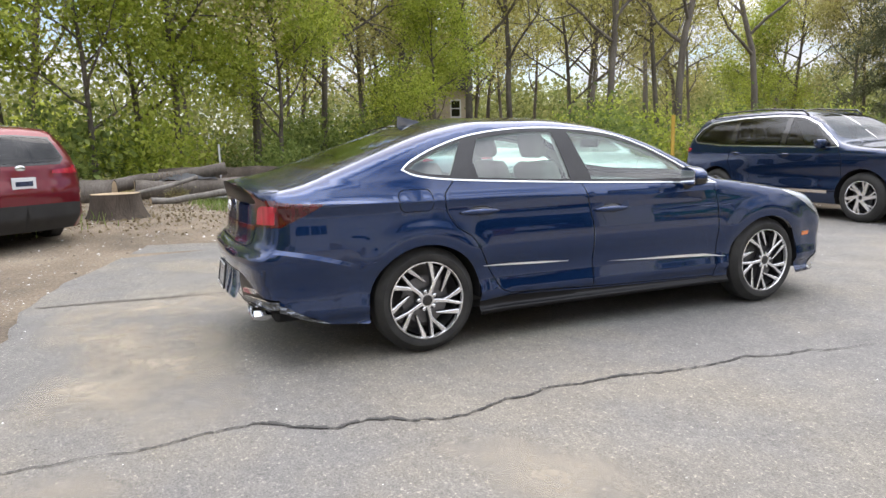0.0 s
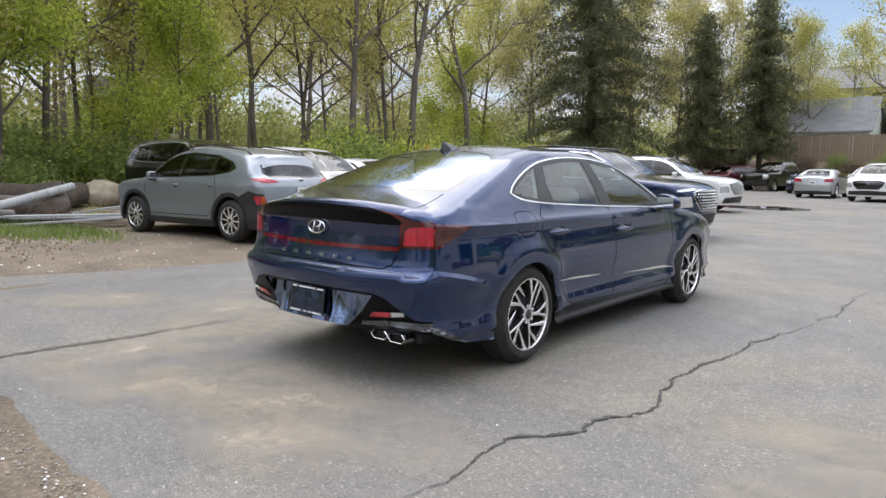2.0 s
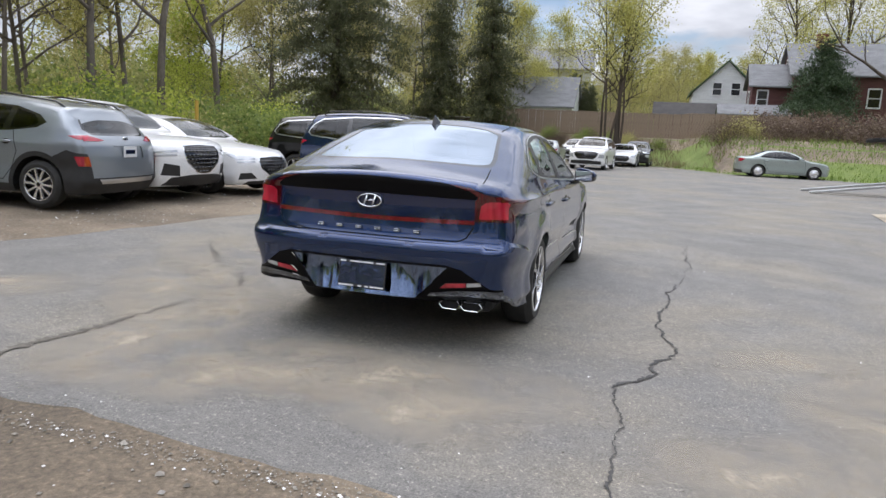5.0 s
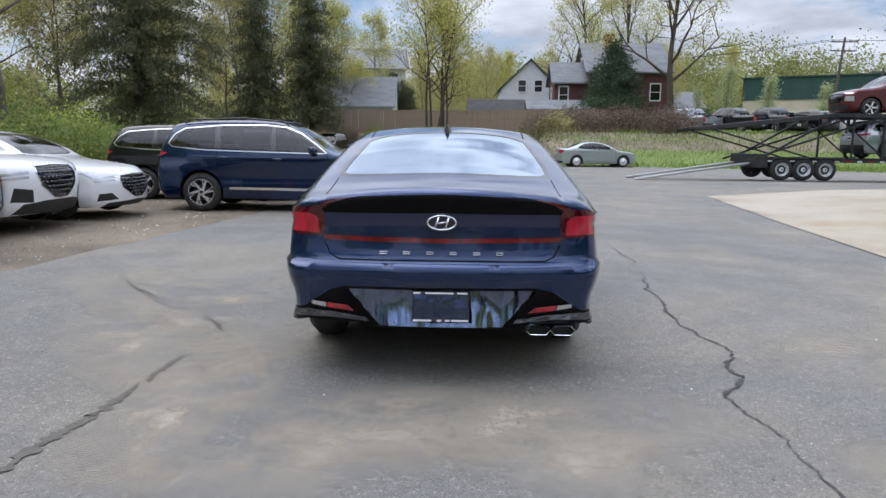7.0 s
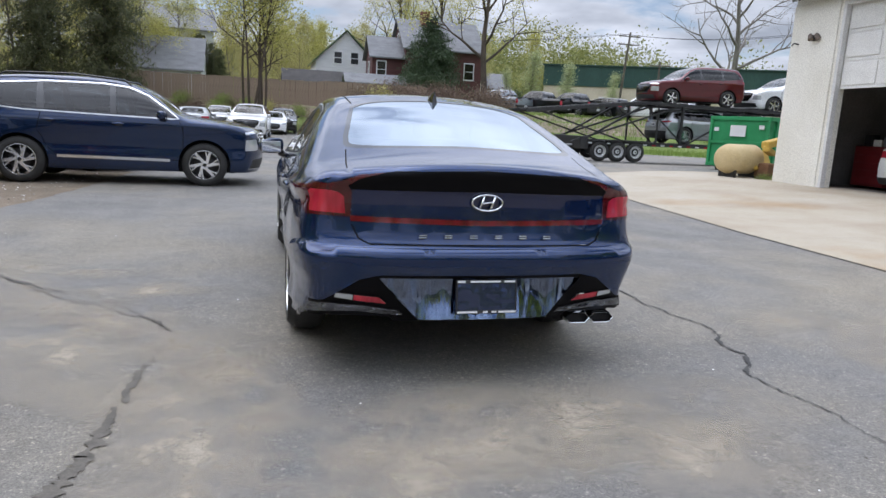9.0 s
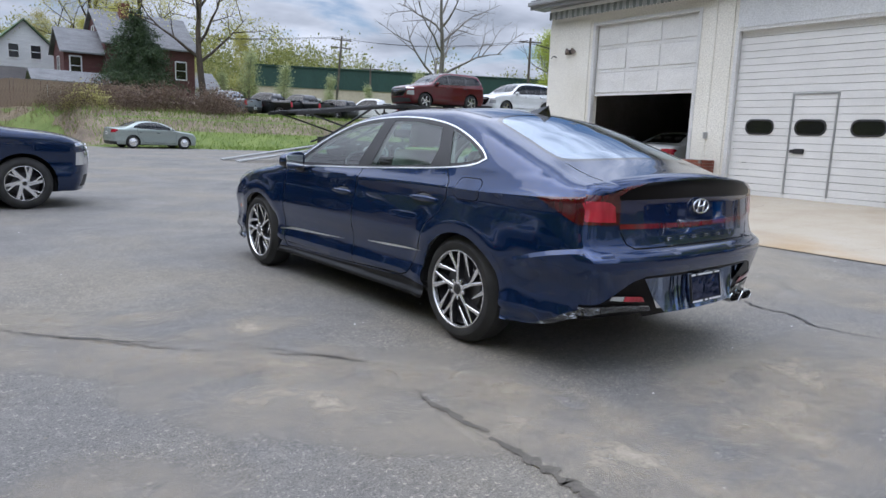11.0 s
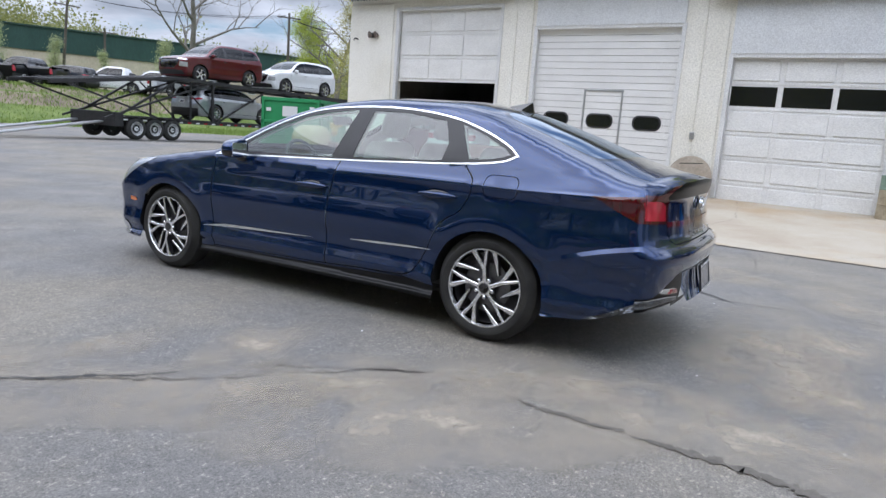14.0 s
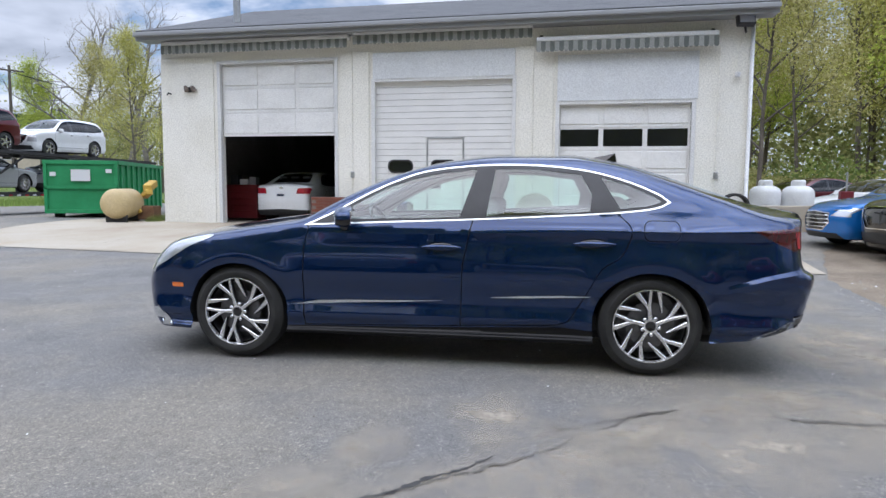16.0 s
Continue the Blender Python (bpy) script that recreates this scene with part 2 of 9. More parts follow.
def thing(name, m, label, category, group="", kind=""):
    ob = new(name)
    ob.matrix_basis = m
    ob.empty_display_size = 0.2
    return tagged(ob, label, category, group, kind)


def box(bm, x0, x1, y0, y1, z0, z1, bevel=0.0, m=None):
    """Adds a box, with rounded edges if bevel is given."""
    c = Matrix.LocRotScale(((x0 + x1) / 2, (y0 + y1) / 2, (z0 + z1) / 2), None, (abs(x1 - x0), abs(y1 - y0), abs(z1 - z0)))
    vs = bmesh.ops.create_cube(bm, size=1.0, matrix=(m @ c) if m else c)["verts"]
    if bevel > 0:
        es = list({e for v in vs for e in v.link_edges})
        bmesh.ops.bevel(bm, geom=es, offset=bevel, segments=2, affect='EDGES', profile=0.5)
    return bm


def tube(bm, pts, radii, sides=8, cap=True):
    """A tapered tube along points."""
    pts = [Vector(p) for p in pts]
    rings = []
    side = None
    for i, p in enumerate(pts):
        d = (pts[min(i + 1, len(pts) - 1)] - pts[max(i - 1, 0)]).normalized()
        if side is None:
            side = d.orthogonal().normalized()
        side = (side - d * side.dot(d)).normalized()
        up = d.cross(side)
        r = radii[i] if isinstance(radii, (list, tuple)) else radii
        rings.append([bm.verts.new(p + (side * math.cos(k * 2 * math.pi / sides) + up * math.sin(k * 2 * math.pi / sides)) * r) for k in range(sides)])
    for a_, b_ in zip(rings, rings[1:]):
        for k in range(sides):
            bm.faces.new((a_[k], a_[(k + 1) % sides], b_[(k + 1) % sides], b_[k]))
    if cap:
        bm.faces.new(rings[0][::-1])
        bm.faces.new(rings[-1])
    return bm


def lathe(bm, prof, sides=48, axis="x", m=None):
    """Turns a profile of (along, radius) round an axis."""
    rings = []
    for u, r in prof:
        ring = []
        for k in range(sides):
            t = k * 2 * math.pi / sides
            c, s = math.cos(t) * r, math.sin(t) * r
            v = Vector((u, c, s)) if axis == "x" else (Vector((c, u, s)) if axis == "y" else Vector((c, s, u)))
            ring.append(bm.verts.new(m @ v if m else v))
        rings.append(ring)
    for a_, b_ in zip(rings, rings[1:]):
        for k in range(sides):
            bm.faces.new((a_[k], a_[(k + 1) % sides], b_[(k + 1) % sides], b_[k]))
    return rings


def pchip(pts):
    """A monotone cubic through points; straight beyond its ends."""
    p = sorted(pts)
    x = np.array([q[0] for q in p], float)
    y = np.array([q[1] for q in p], float)
    h = np.diff(x)
    d = np.diff(y) / h
    s = np.zeros(len(x))
    s[0], s[-1] = d[0], d[-1]
    for i in range(1, len(x) - 1):
        if d[i - 1] * d[i] > 0:
            w1, w2 = 2 * h[i] + h[i - 1], h[i] + 2 * h[i - 1]
            s[i] = (w1 + w2) / (w1 / d[i - 1] + w2 / d[i])

    def f(q):
        q = np.asarray(q, float)
        i = np.clip(np.searchsorted(x, q) - 1, 0, len(h) - 1)
        t = (q - x[i]) / h[i]
        tc = np.clip(t, 0, 1)
        v = (y[i] * (1 + 2 * tc) * (1 - tc) ** 2 + h[i] * s[i] * tc * (1 - tc) ** 2 + y[i + 1] * tc ** 2 * (3 - 2 * tc) + h[i] * s[i + 1] * tc ** 2 * (tc - 1))
        return v + np.where(q < x[0], (q - x[0]) * s[0], 0) + np.where(q > x[-1], (q - x[-1]) * s[-1], 0)
    return f


def inside(poly, p):
    """Which of the points p lie in the polygon."""
    poly = np.asarray(poly, float)
    a_, b_ = poly, np.roll(poly, -1, 0)
    out = np.zeros(len(p), bool)
    for (x0, y0), (x1, y1) in zip(a_, b_):
        if y0 == y1:
            continue
        c = (y0 > p[:, 1]) != (y1 > p[:, 1])
        out ^= c & (p[:, 0] < (x1 - x0) * (p[:, 1] - y0) / (y1 - y0) + x0)
    return out


def ribbon(pts, width):
    """A polyline as a narrow polygon."""
    p = np.asarray(pts, float)
    d = np.gradient(p, axis=0)
    d /= np.linalg.norm(d, axis=1)[:, None] + 1e-9
    n = np.stack([-d[:, 1], d[:, 0]], 1) * width / 2
    return np.concatenate([p + n, (p - n)[::-1]])


def finer(poly, step, closed=True):
    p = [np.asarray(q, float) for q in poly]
    out = []
    pairs = zip(p, p[1:] + ([p[0]] if closed else []))
    for a_, b_ in pairs:
        n = max(1, int(np.ceil(np.linalg.norm(b_ - a_) / step)))
        out += [a_ + (b_ - a_) * k / n for k in range(n)]
    if not closed:
        out.append(p[-1])
    return np.array(out)


def curve2(pts, n=40):
    """A smooth open curve through points (Catmull-Rom)."""
    p = np.asarray(pts, float)
    q = np.concatenate([[2 * p[0] - p[1]], p, [2 * p[-1] - p[-2]]])
    out = []
    per = max(2, n // (len(p) - 1))
    for i in range(1, len(q) - 2):
        for k in range(per):
            t = k / per
            out.append(0.5 * (2 * q[i] + (q[i + 1] - q[i - 1]) * t + (2 * q[i - 1] - 5 * q[i] + 4 * q[i + 1] - q[i + 2]) * t * t + (3 * q[i] - q[i - 1] - 3 * q[i + 1] + q[i + 2]) * t ** 3))
    out.append(p[-1])
    return np.array(out)


def disc2(cx, cy, rx, ry=None, n=24):
    ry = ry or rx
    t = np.linspace(0, 2 * np.pi, n, endpoint=False)
    return np.stack([cx + rx * np.cos(t), cy + ry * np.sin(t)], 1)


def rect(x0, x1, y0, y1, r=0.0, n=4):
    """A rectangle with rounded corners."""
    if r <= 0:
        return np.array([(x0, y0), (x1, y0), (x1, y1), (x0, y1)], float)
    out = []
    for cx, cy, t0 in ((x1 - r, y0 + r, -90), (x1 - r, y1 - r, 0), (x0 + r, y1 - r, 90), (x0 + r, y0 + r, 180)):
        for k in range(n + 1):
            t = radians(t0 + 90 * k / n)
            out.append((cx + r * math.cos(t), cy + r * math.sin(t)))
    return np.array(out)


class Body:
    """The skin of a car as the zero of a field: sides, top, rear and front meet in rounded edges. y is forward, half of it is built and mirrored."""

    def __init__(self, top, crown, belt, plan, lean, section, rear, front, rear_bow, front_bow, bottom=0.2, soft=0.03, leanp=1.3, flare=(), ledges=()):
        self.top, self.crown, self.belt, self.plan, self.lean = pchip(top), pchip(crown), pchip(belt), pchip(plan), pchip(lean)
        self.section, self.rear, self.front = pchip(section), pchip(rear), pchip(front)
        self.rear_bow, self.front_bow, self.bottom, self.soft, self.leanp, self.flare = rear_bow, front_bow, bottom, soft, leanp, flare
        # ledges: height and size along y, then how far the swell runs below and above its edge
        self.ledges = [(pchip(a), pchip(b), lo, hi) for a, b, lo, hi in ledges]
        self.y0, self.y1 = min(q[1] for q in rear), max(q[1] for q in front)

    def width(self, y, z):
        zb = self.belt(y)
        up = np.clip((z - zb) / 0.5, 0, 2)
        w = self.plan(y) + self.section(np.minimum(z, zb)) - self.lean(y) * up ** self.leanp
        for cy, cz, r, amount in self.flare:
            d = np.hypot(y - cy, z - cz)
            w = w + amount * np.exp(-((d - r) / 0.075) ** 2) * np.clip((zb + 0.05 - z) / 0.12, 0, 1)
        for line, amount, lo, hi in self.ledges:
            d = z - line(y)
            w = w + np.maximum(amount(y), 0) * np.clip(np.where(d < 0, 1 + d / lo, 1 - d / hi), 0, 1)
        return w

    def field(self, p):
        x, y, z = np.abs(p[:, 0]), p[:, 1], p[:, 2]
        a_ = x - self.width(y, z)
        b_ = z - (self.top(y) - self.crown(y) * x ** 2)
        c_ = self.rear(z) + self.rear_bow[0] * (x / 0.9) ** self.rear_bow[1] - y
        d_ = y - self.front(z) + self.front_bow[0] * (x / 0.9) ** self.front_bow[1]
        s = np.stack([a_, b_, c_, d_]) / self.soft
        m = s.max(0)
        return self.soft * (m + np.log(np.exp(s - m).sum(0)))

    def shoot(self, start, way, far=3.5):
        start = np.asarray(start, float)
        way = np.broadcast_to(np.asarray(way, float), start.shape)
        lo, hi = np.zeros(len(start)), np.full(len(start), far)
        for _ in range(34):
            mid = (lo + hi) / 2
            neg = self.field(start + way * mid[:, None]) < 0
            lo, hi = np.where(neg, mid, lo), np.where(neg, hi, mid)
        return start + way * lo[:, None]

    def normal(self, p):
        g = np.zeros_like(p)
        for k in range(3):
            e_ = np.zeros(3)
            e_[k] = 2e-4
            g[:, k] = self.field(p + e_) - self.field(p - e_)
        g[:, 0] = np.where(np.abs(p[:, 0]) < 1e-4, 0, g[:, 0])
        return g / (np.linalg.norm(g, axis=1)[:, None] + 1e-12)

    def seams(self, step):
        """The lines along which the side, top, rear and front patches meet."""
        depth = 0.14

        def core(y):
            z = self.top(y) - depth
            return np.stack([np.maximum(self.width(y, z) - depth, 0.05), y, z], -1)
        ya, yb = self.y0 + 0.34, self.y1 - 0.42
        ys = np.linspace(ya, yb, int((yb - ya) / step) + 1)
        self.ridge = self.shoot(core(ys), np.array([1, 0, 1]) / math.sqrt(2))
        for end, sgn, ycore in (("rear_edge", -1.0, ya), ("front_edge", 1.0, yb)):
            c0 = core(np.array([ycore]))[0]
            zs = np.arange(self.bottom, c0[2], step)
            xs = np.stack([np.full(len(zs), c0[0]), np.full(len(zs), ycore), zs], 1)
            pts = [self.shoot(xs, np.array([1, sgn, 0]) / math.sqrt(2))]
            fan = np.array([(1, sgn, k) for k in np.linspace(0, 1, 8)])
            pts.append(self.shoot(np.repeat(c0[None], 8, 0), fan / np.linalg.norm(fan, axis=1)[:, None]))
            fan2 = np.array([(k, sgn, 1) for k in np.linspace(1, 0, 8)])[1:]
            tops = [self.shoot(np.repeat(c0[None], 7, 0), fan2 / np.linalg.norm(fan2, axis=1)[:, None])]
            xr = np.linspace(c0[0], 0, int(c0[0] / step) + 2)[1:]
            tops.append(self.shoot(np.stack([xr, np.full(len(xr), ycore), np.full(len(xr), c0[2])], 1), np.array([0, sgn, 1]) / math.sqrt(2)))
            fan3 = np.array([(1, sgn * k, 1) for k in np.linspace(1, 0, 6)])[1:-1]
            corner = self.shoot(np.repeat(c0[None], 4, 0), fan3 / np.linalg.norm(fan3, axis=1)[:, None])
            side = np.concatenate(pts)
            if sgn < 0:
                self.rear_side, self.rear_top, self.rear_fan = side, np.concatenate(tops), corner
            else:
                self.front_side, self.front_top, self.front_fan = side, np.concatenate(tops), corner
        self.ridge = np.concatenate([self.rear_side[-1:], self.rear_fan, self.ridge, self.front_fan[::-1], self.front_side[-1:]])

    def patch(self, which, regions, step):
        """Cuts one patch into regions: rows of name, polygon, offset (None: a hole). Returns vertices, normals and triangles by name; what is in no region is 'body'."""
        if which == "side":
            dom = np.concatenate([self.rear_side, self.ridge[1:-1], self.front_side[::-1]])[:, [1, 2]]
        elif which == "top":
            dom = np.concatenate([self.rear_top[::-1], self.ridge, self.front_top])[:, [0, 1]]
            dom = dom[np.r_[True, np.linalg.norm(np.diff(dom, axis=0), axis=1) > 1e-6]]
        else:
            sd, tp = (self.rear_side, self.rear_top) if which == "rear" else (self.front_side, self.front_top)
            dom = np.concatenate([sd, tp, [[0, 0, self.bottom]]])[:, [0, 2]]
        loops = [dom] + [finer(r[1], step) for r in regions]
        pts, edges = [], []
        for lp in loops:
            n0 = len(pts)
            pts += [tuple(q) for q in lp]
            edges += [(n0 + k, n0 + (k + 1) % len(lp)) for k in range(len(lp))]
        lo, hi = dom.min(0), dom.max(0)
        gx, gy = np.meshgrid(np.arange(lo[0], hi[0], step), np.arange(lo[1], hi[1], step))
        grid = np.stack([gx.ravel() + (np.arange(gx.size) // gx.shape[1] % 2) * step / 2, gy.ravel()], 1)
        grid = grid[inside(dom, grid)]
        edge_pts = np.array(pts)
        keep = np.ones(len(grid), bool)
        for k in range(0, len(edge_pts), 400):
            d = ((grid[:, None] - edge_pts[None, k:k + 400]) ** 2).sum(-1).min(1)
            keep &= d > (0.55 * step) ** 2
        pts += [tuple(q) for q in grid[keep]]
        from mathutils.geometry import delaunay_2d_cdt
        vs, _, fs, *_ = delaunay_2d_cdt([Vector(q) for q in pts], edges, [], 0, 1e-6)
        v2 = np.array([tuple(v) for v in vs])
        tri = np.array([f for f in fs if len(f) == 3])
        mid = v2[tri].mean(1)
        tri = tri[inside(dom, mid)]
        mid = v2[tri].mean(1)
        kind = np.full(len(tri), -1)
        for k, r in enumerate(regions):
            kind[inside(r[1], mid)] = k
        n = len(v2)
        if which == "side":
            p = self.shoot(np.stack([np.zeros(n), v2[:, 0], v2[:, 1]], 1), (1, 0, 0))
        elif which == "top":
            p = self.shoot(np.stack([v2[:, 0], v2[:, 1], np.full(n, 0.5)], 1), (0, 0, 1))
        else:
            p = self.shoot(np.stack([v2[:, 0], np.full(n, -1.0 if which == "rear" else 1.3), v2[:, 1]], 1), (0, -1 if which == "rear" else 1, 0))
        nor = self.normal(p)
        out = {}
        for k in range(-1, len(regions)):
            name, off = ("body", 0.0) if k < 0 else (regions[k][0], regions[k][2])
            if off is None or not (kind == k).any():
                continue
            t = tri[kind == k]
            used = np.unique(t)
            back = np.zeros(n, int)
            back[used] = np.arange(len(used))
            t = back[t]
            pp, nn = p[used] + nor[used] * off, nor[used]
            fn = np.cross(pp[t[:, 1]] - pp[t[:, 0]], pp[t[:, 2]] - pp[t[:, 0]])
            flip = (fn * nn[t].mean(1)).sum(1) < 0
            t[flip] = t[flip][:, ::-1]
            if name in out:
                v0, n0, t0 = out[name]
                out[name] = (np.concatenate([v0, pp]), np.concatenate([n0, nn]), np.concatenate([t0, t + len(v0)]))
            else:
                out[name] = (pp, nn, t)
        return out


def flipped(v, n, t):
    s = np.array([-1.0, 1, 1])
    return v * s, n * s, t[:, ::-1]


def joined(rows):
    vs, ns, ts, c = [], [], [], 0
    for v, n, t in rows:
        vs.append(v), ns.append(n), ts.append(t + c)
        c += len(v)
    return np.concatenate(vs), np.concatenate(ns), np.concatenate(ts)


WHEELS = {}


def wheel_meshes(style, r, width, rim_r):
    """Tyre, rim, dark barrel and hub as shared meshes; the wheel's face is at x = 0 and looks to +x."""
    key = (style, r, width, rim_r)
    if key in WHEELS:
        return WHEELS[key]
    fine = style == "twin"
    sides = 56 if fine else 28
    bm = bmesh.new()
    tw = width
    lathe(bm, [(-0.02, rim_r), (0.002, rim_r + 0.010), (0.010, rim_r + 0.028), (0.008, (r + rim_r) / 2), (-0.012, r - 0.03), (-0.035, r - 0.006), (-0.06, r), (-tw + 0.06, r), (-tw + 0.03, r - 0.01), (-tw, r - 0.05), (-tw + 0.01, rim_r)], sides)
    tyre = bm
    bm = bmesh.new()
    lathe(bm, [(-0.03, rim_r - 0.004), (0.004, rim_r + 0.004), (0.005, rim_r - 0.003), (-0.002, rim_r - 0.007), (-0.014, rim_r - 0.009)], sides)

    def bar(bm_, a_, b_, w0, w1, x0, x1, thick=0.02, mi=0):
        """A spoke from a to b, given as (radius, degrees)."""
        pa = Vector((0, a_[0] * math.cos(radians(a_[1])), a_[0] * math.sin(radians(a_[1]))))
        pb = Vector((0, b_[0] * math.cos(radians(b_[1])), b_[0] * math.sin(radians(b_[1]))))
        d = (pb - pa).normalized()
        s_ = Vector((1, 0, 0)).cross(d)
        quad = []
        for p_, w_, x_ in ((pa, w0, x0), (pb, w1, x1)):
            for sg in (-1, 1):
                quad.append((p_ + s_ * sg * w_ / 2 + Vector((x_, 0, 0)), p_ + s_ * sg * (w_ / 2 + 0.004) + Vector((x_ - thick, 0, 0))))
        v = [[bm_.verts.new(q) for q in pr] for pr in quad]
        for q in ((v[0][0], v[1][0], v[3][0], v[2][0]), (v[0][1], v[0][0], v[2][0], v[2][1]), (v[1][0], v[1][1], v[3][1], v[3][0])):
            bm_.faces.new(q).material_index = mi
    R = rim_r - 0.012
    if style == "twin":
        for k in range(5):
            t = k * 72 + 90
            # straight spoke, a kneed branch beside it, and a blade that tapers inwards from the rim
            for a_, b_, w0, w1, x0, x1 in (((0.034, t + 2), (0.55 * R, t + 3), 0.017, 0.012, 0.0, -0.002), ((0.54 * R, t + 3), (R + .006, t - 1), 0.012, 0.009, -0.002, -0.002), ((0.50 * R, t + 6), (0.66 * R, t + 11), 0.008, 0.012, -0.003, -0.002), ((0.65 * R, t + 11), (R + .006, t + 21), 0.012, 0.022, -0.002, -0.003),
                                           ((R + .006, t - 14), (0.50 * R, t - 43), 0.022, 0.002, -0.004, -0.026)):
                bar(bm, a_, b_, w0, w1, x0, x1, 0.003)
                bar(bm, a_, b_, w0 + 0.007, w1 + 0.006, x0 - 0.0035, x1 - 0.0035, 0.034, 1)
        lathe(bm, [(-0.008, 0.047), (0.001, 0.045), (0.001, 0.034)], 24)
        n_bright = len(bm.faces)
        lathe(bm, [(-0.03, 0.070), (-0.010, 0.066), (-0.004, 0.045)], 24)
        bm.faces.ensure_lookup_table()
        for q in list(bm.faces)[n_bright:]:
            q.material_index = 1
    elif style == "blade":
        for k in range(6):
            t = k * 60 + 90
            bar(bm, (0.05, t), (R, t + 20), 0.055, 0.04, 0.0, -0.002)
            bar(bm, (0.09, t + 12), (R, t + 38), 0.02, 0.02, -0.006, -0.004)
        lathe(bm, [(-0.03, 0.07), (-0.002, 0.065), (0.002, 0.03)], 20)
    elif style == "multi":
        for k in range(10):
            t = k * 36 + 90
            bar(bm, (0.05, t), (R, t - 6), 0.022, 0.03, 0.0, -0.002)
        lathe(bm, [(-0.03, 0.07), (-0.002, 0.062), (0.002, 0.03)], 20)
    elif style == "cover":
        lathe(bm, [(-0.01, R), (0.0, R - 0.03), (0.012, 0.06), (0.02, 0.045), (0.02, 0.0)], 24)
    elif style == "truck":
        lathe(bm, [(-0.02, R), (-0.10, R - 0.03), (-0.105, 0.09), (-0.04, 0.085), (-0.035, 0.0)], 20)
    else:
        for k in range(5):
            t = k * 72 + 90
            bar(bm, (0.04, t), (R, t), 0.06, 0.05, 0.0, -0.002)
        lathe(bm, [(-0.03, 0.07), (-0.002, 0.062), (0.002, 0.03)], 20)
    rim = bm
    bm = bmesh.new()
    lathe(bm, [(-0.03, rim_r - 0.02), (-tw * 0.75, rim_r - 0.03), (-tw * 0.75, 0.02)], sides)
    lathe(bm, [(-0.055, 0.155), (-0.05, 0.15), (-0.05, 0.02)], sides)
    barrel = bm
    bm = bmesh.new()
    lathe(bm, [(0.0, 0.033), (0.004, 0.03), (0.006, 0.0)], 20)
    cap = bm
    nuts = []
    for k in range(5 if fine else 0):
        t = radians(k * 72 + 58)
        bm = bmesh.new()
        lathe(bm, [(-0.016, 0.0125), (-0.003, 0.0125), (0.0, 0.009), (0.0, 0.0)], 6, m=Matrix.Translation((0.004, 0.056 * math.cos(t), 0.056 * math.sin(t))))
        nuts.append(("lug_nut", bm, CHROME))
    got = []
    for nm, b_, mt in [("tyre", tyre, RUBBER), ("rim", rim, ALLOY if style != "truck" else PLATE_WHITE), ("barrel", barrel, ALLOY_GREY if fine else ALLOY_DARK), ("hub_cap", cap, GLOSS_BLACK)] + nuts:
        bmesh.ops.recalc_face_normals(b_, faces=b_.faces)
        me = bpy.data.meshes.new(nm)
        b_.to_mesh(me)
        b_.free()
        me.polygons.foreach_set("use_smooth", [True] * len(me.polygons))
        me.set_sharp_from_angle(angle=radians(32))
        me.materials.append(mt)
        if nm == "rim":
            me.materials.append(ALLOY_DARK)
        got.append((nm, me))
    WHEELS[key] = got
    return got


def add_wheel(car, x, y, z, style, r, width, rim_r, turn=0.0):
    w = new("wheel")
    w.parent = car
    w.empty_display_size = 0.1
    w.matrix_basis = pose(x, y, z, turn, 0, 0) if x > 0 else pose(x, y, z, turn, 0, 180)
    for nm, me in wheel_meshes(style, r, width, rim_r):
        o = new(nm, me)
        o.parent = w
    return w


def seat(parent, x, y, z, w, material, bench=False):
    bm = bmesh.new()
    box(bm, x - w / 2, x + w / 2, y - 0.25, y + 0.27, z - 0.12, z + 0.04, 0.05)
    box(bm, -w / 2, w / 2, -0.07, 0.07, 0.0, 0.60, 0.06, pose(x, y - 0.24, z, 20, 0, 0))
    for hx in ((x,) if not bench else (x - w * 0.32, x, x + w * 0.32)):
        box(bm, -0.13, 0.13, -0.05, 0.05, 0.62, 0.80, 0.04, pose(hx, y - 0.26, z, 16, 0, 0))
    part("rear_seat" if bench else "seat", bm, material, parent, smooth=True, sharp=50)


def arch_liner(car, y, z, r, x_out, depth=0.26):
    vs, fs = [], []
    n = 20
    for k in range(n + 1):
        t = radians(-4 + 188 * k / n)
        for xx in (x_out - 0.012, x_out - depth):
            vs.append((xx, y + r * math.cos(t), z + r * math.sin(t)))
    for k in range(n):
        fs.append((2 * k, 2 * k + 1, 2 * k + 3, 2 * k + 2))
    fs.append([2 * k + 1 for k in range(n + 1)])
    mesh_ob("arch_liner", vs, fs, LINER, car)
    mesh_ob("arch_liner", [(-v[0], v[1], v[2]) for v in vs], [f[::-1] for f in fs], LINER, car)


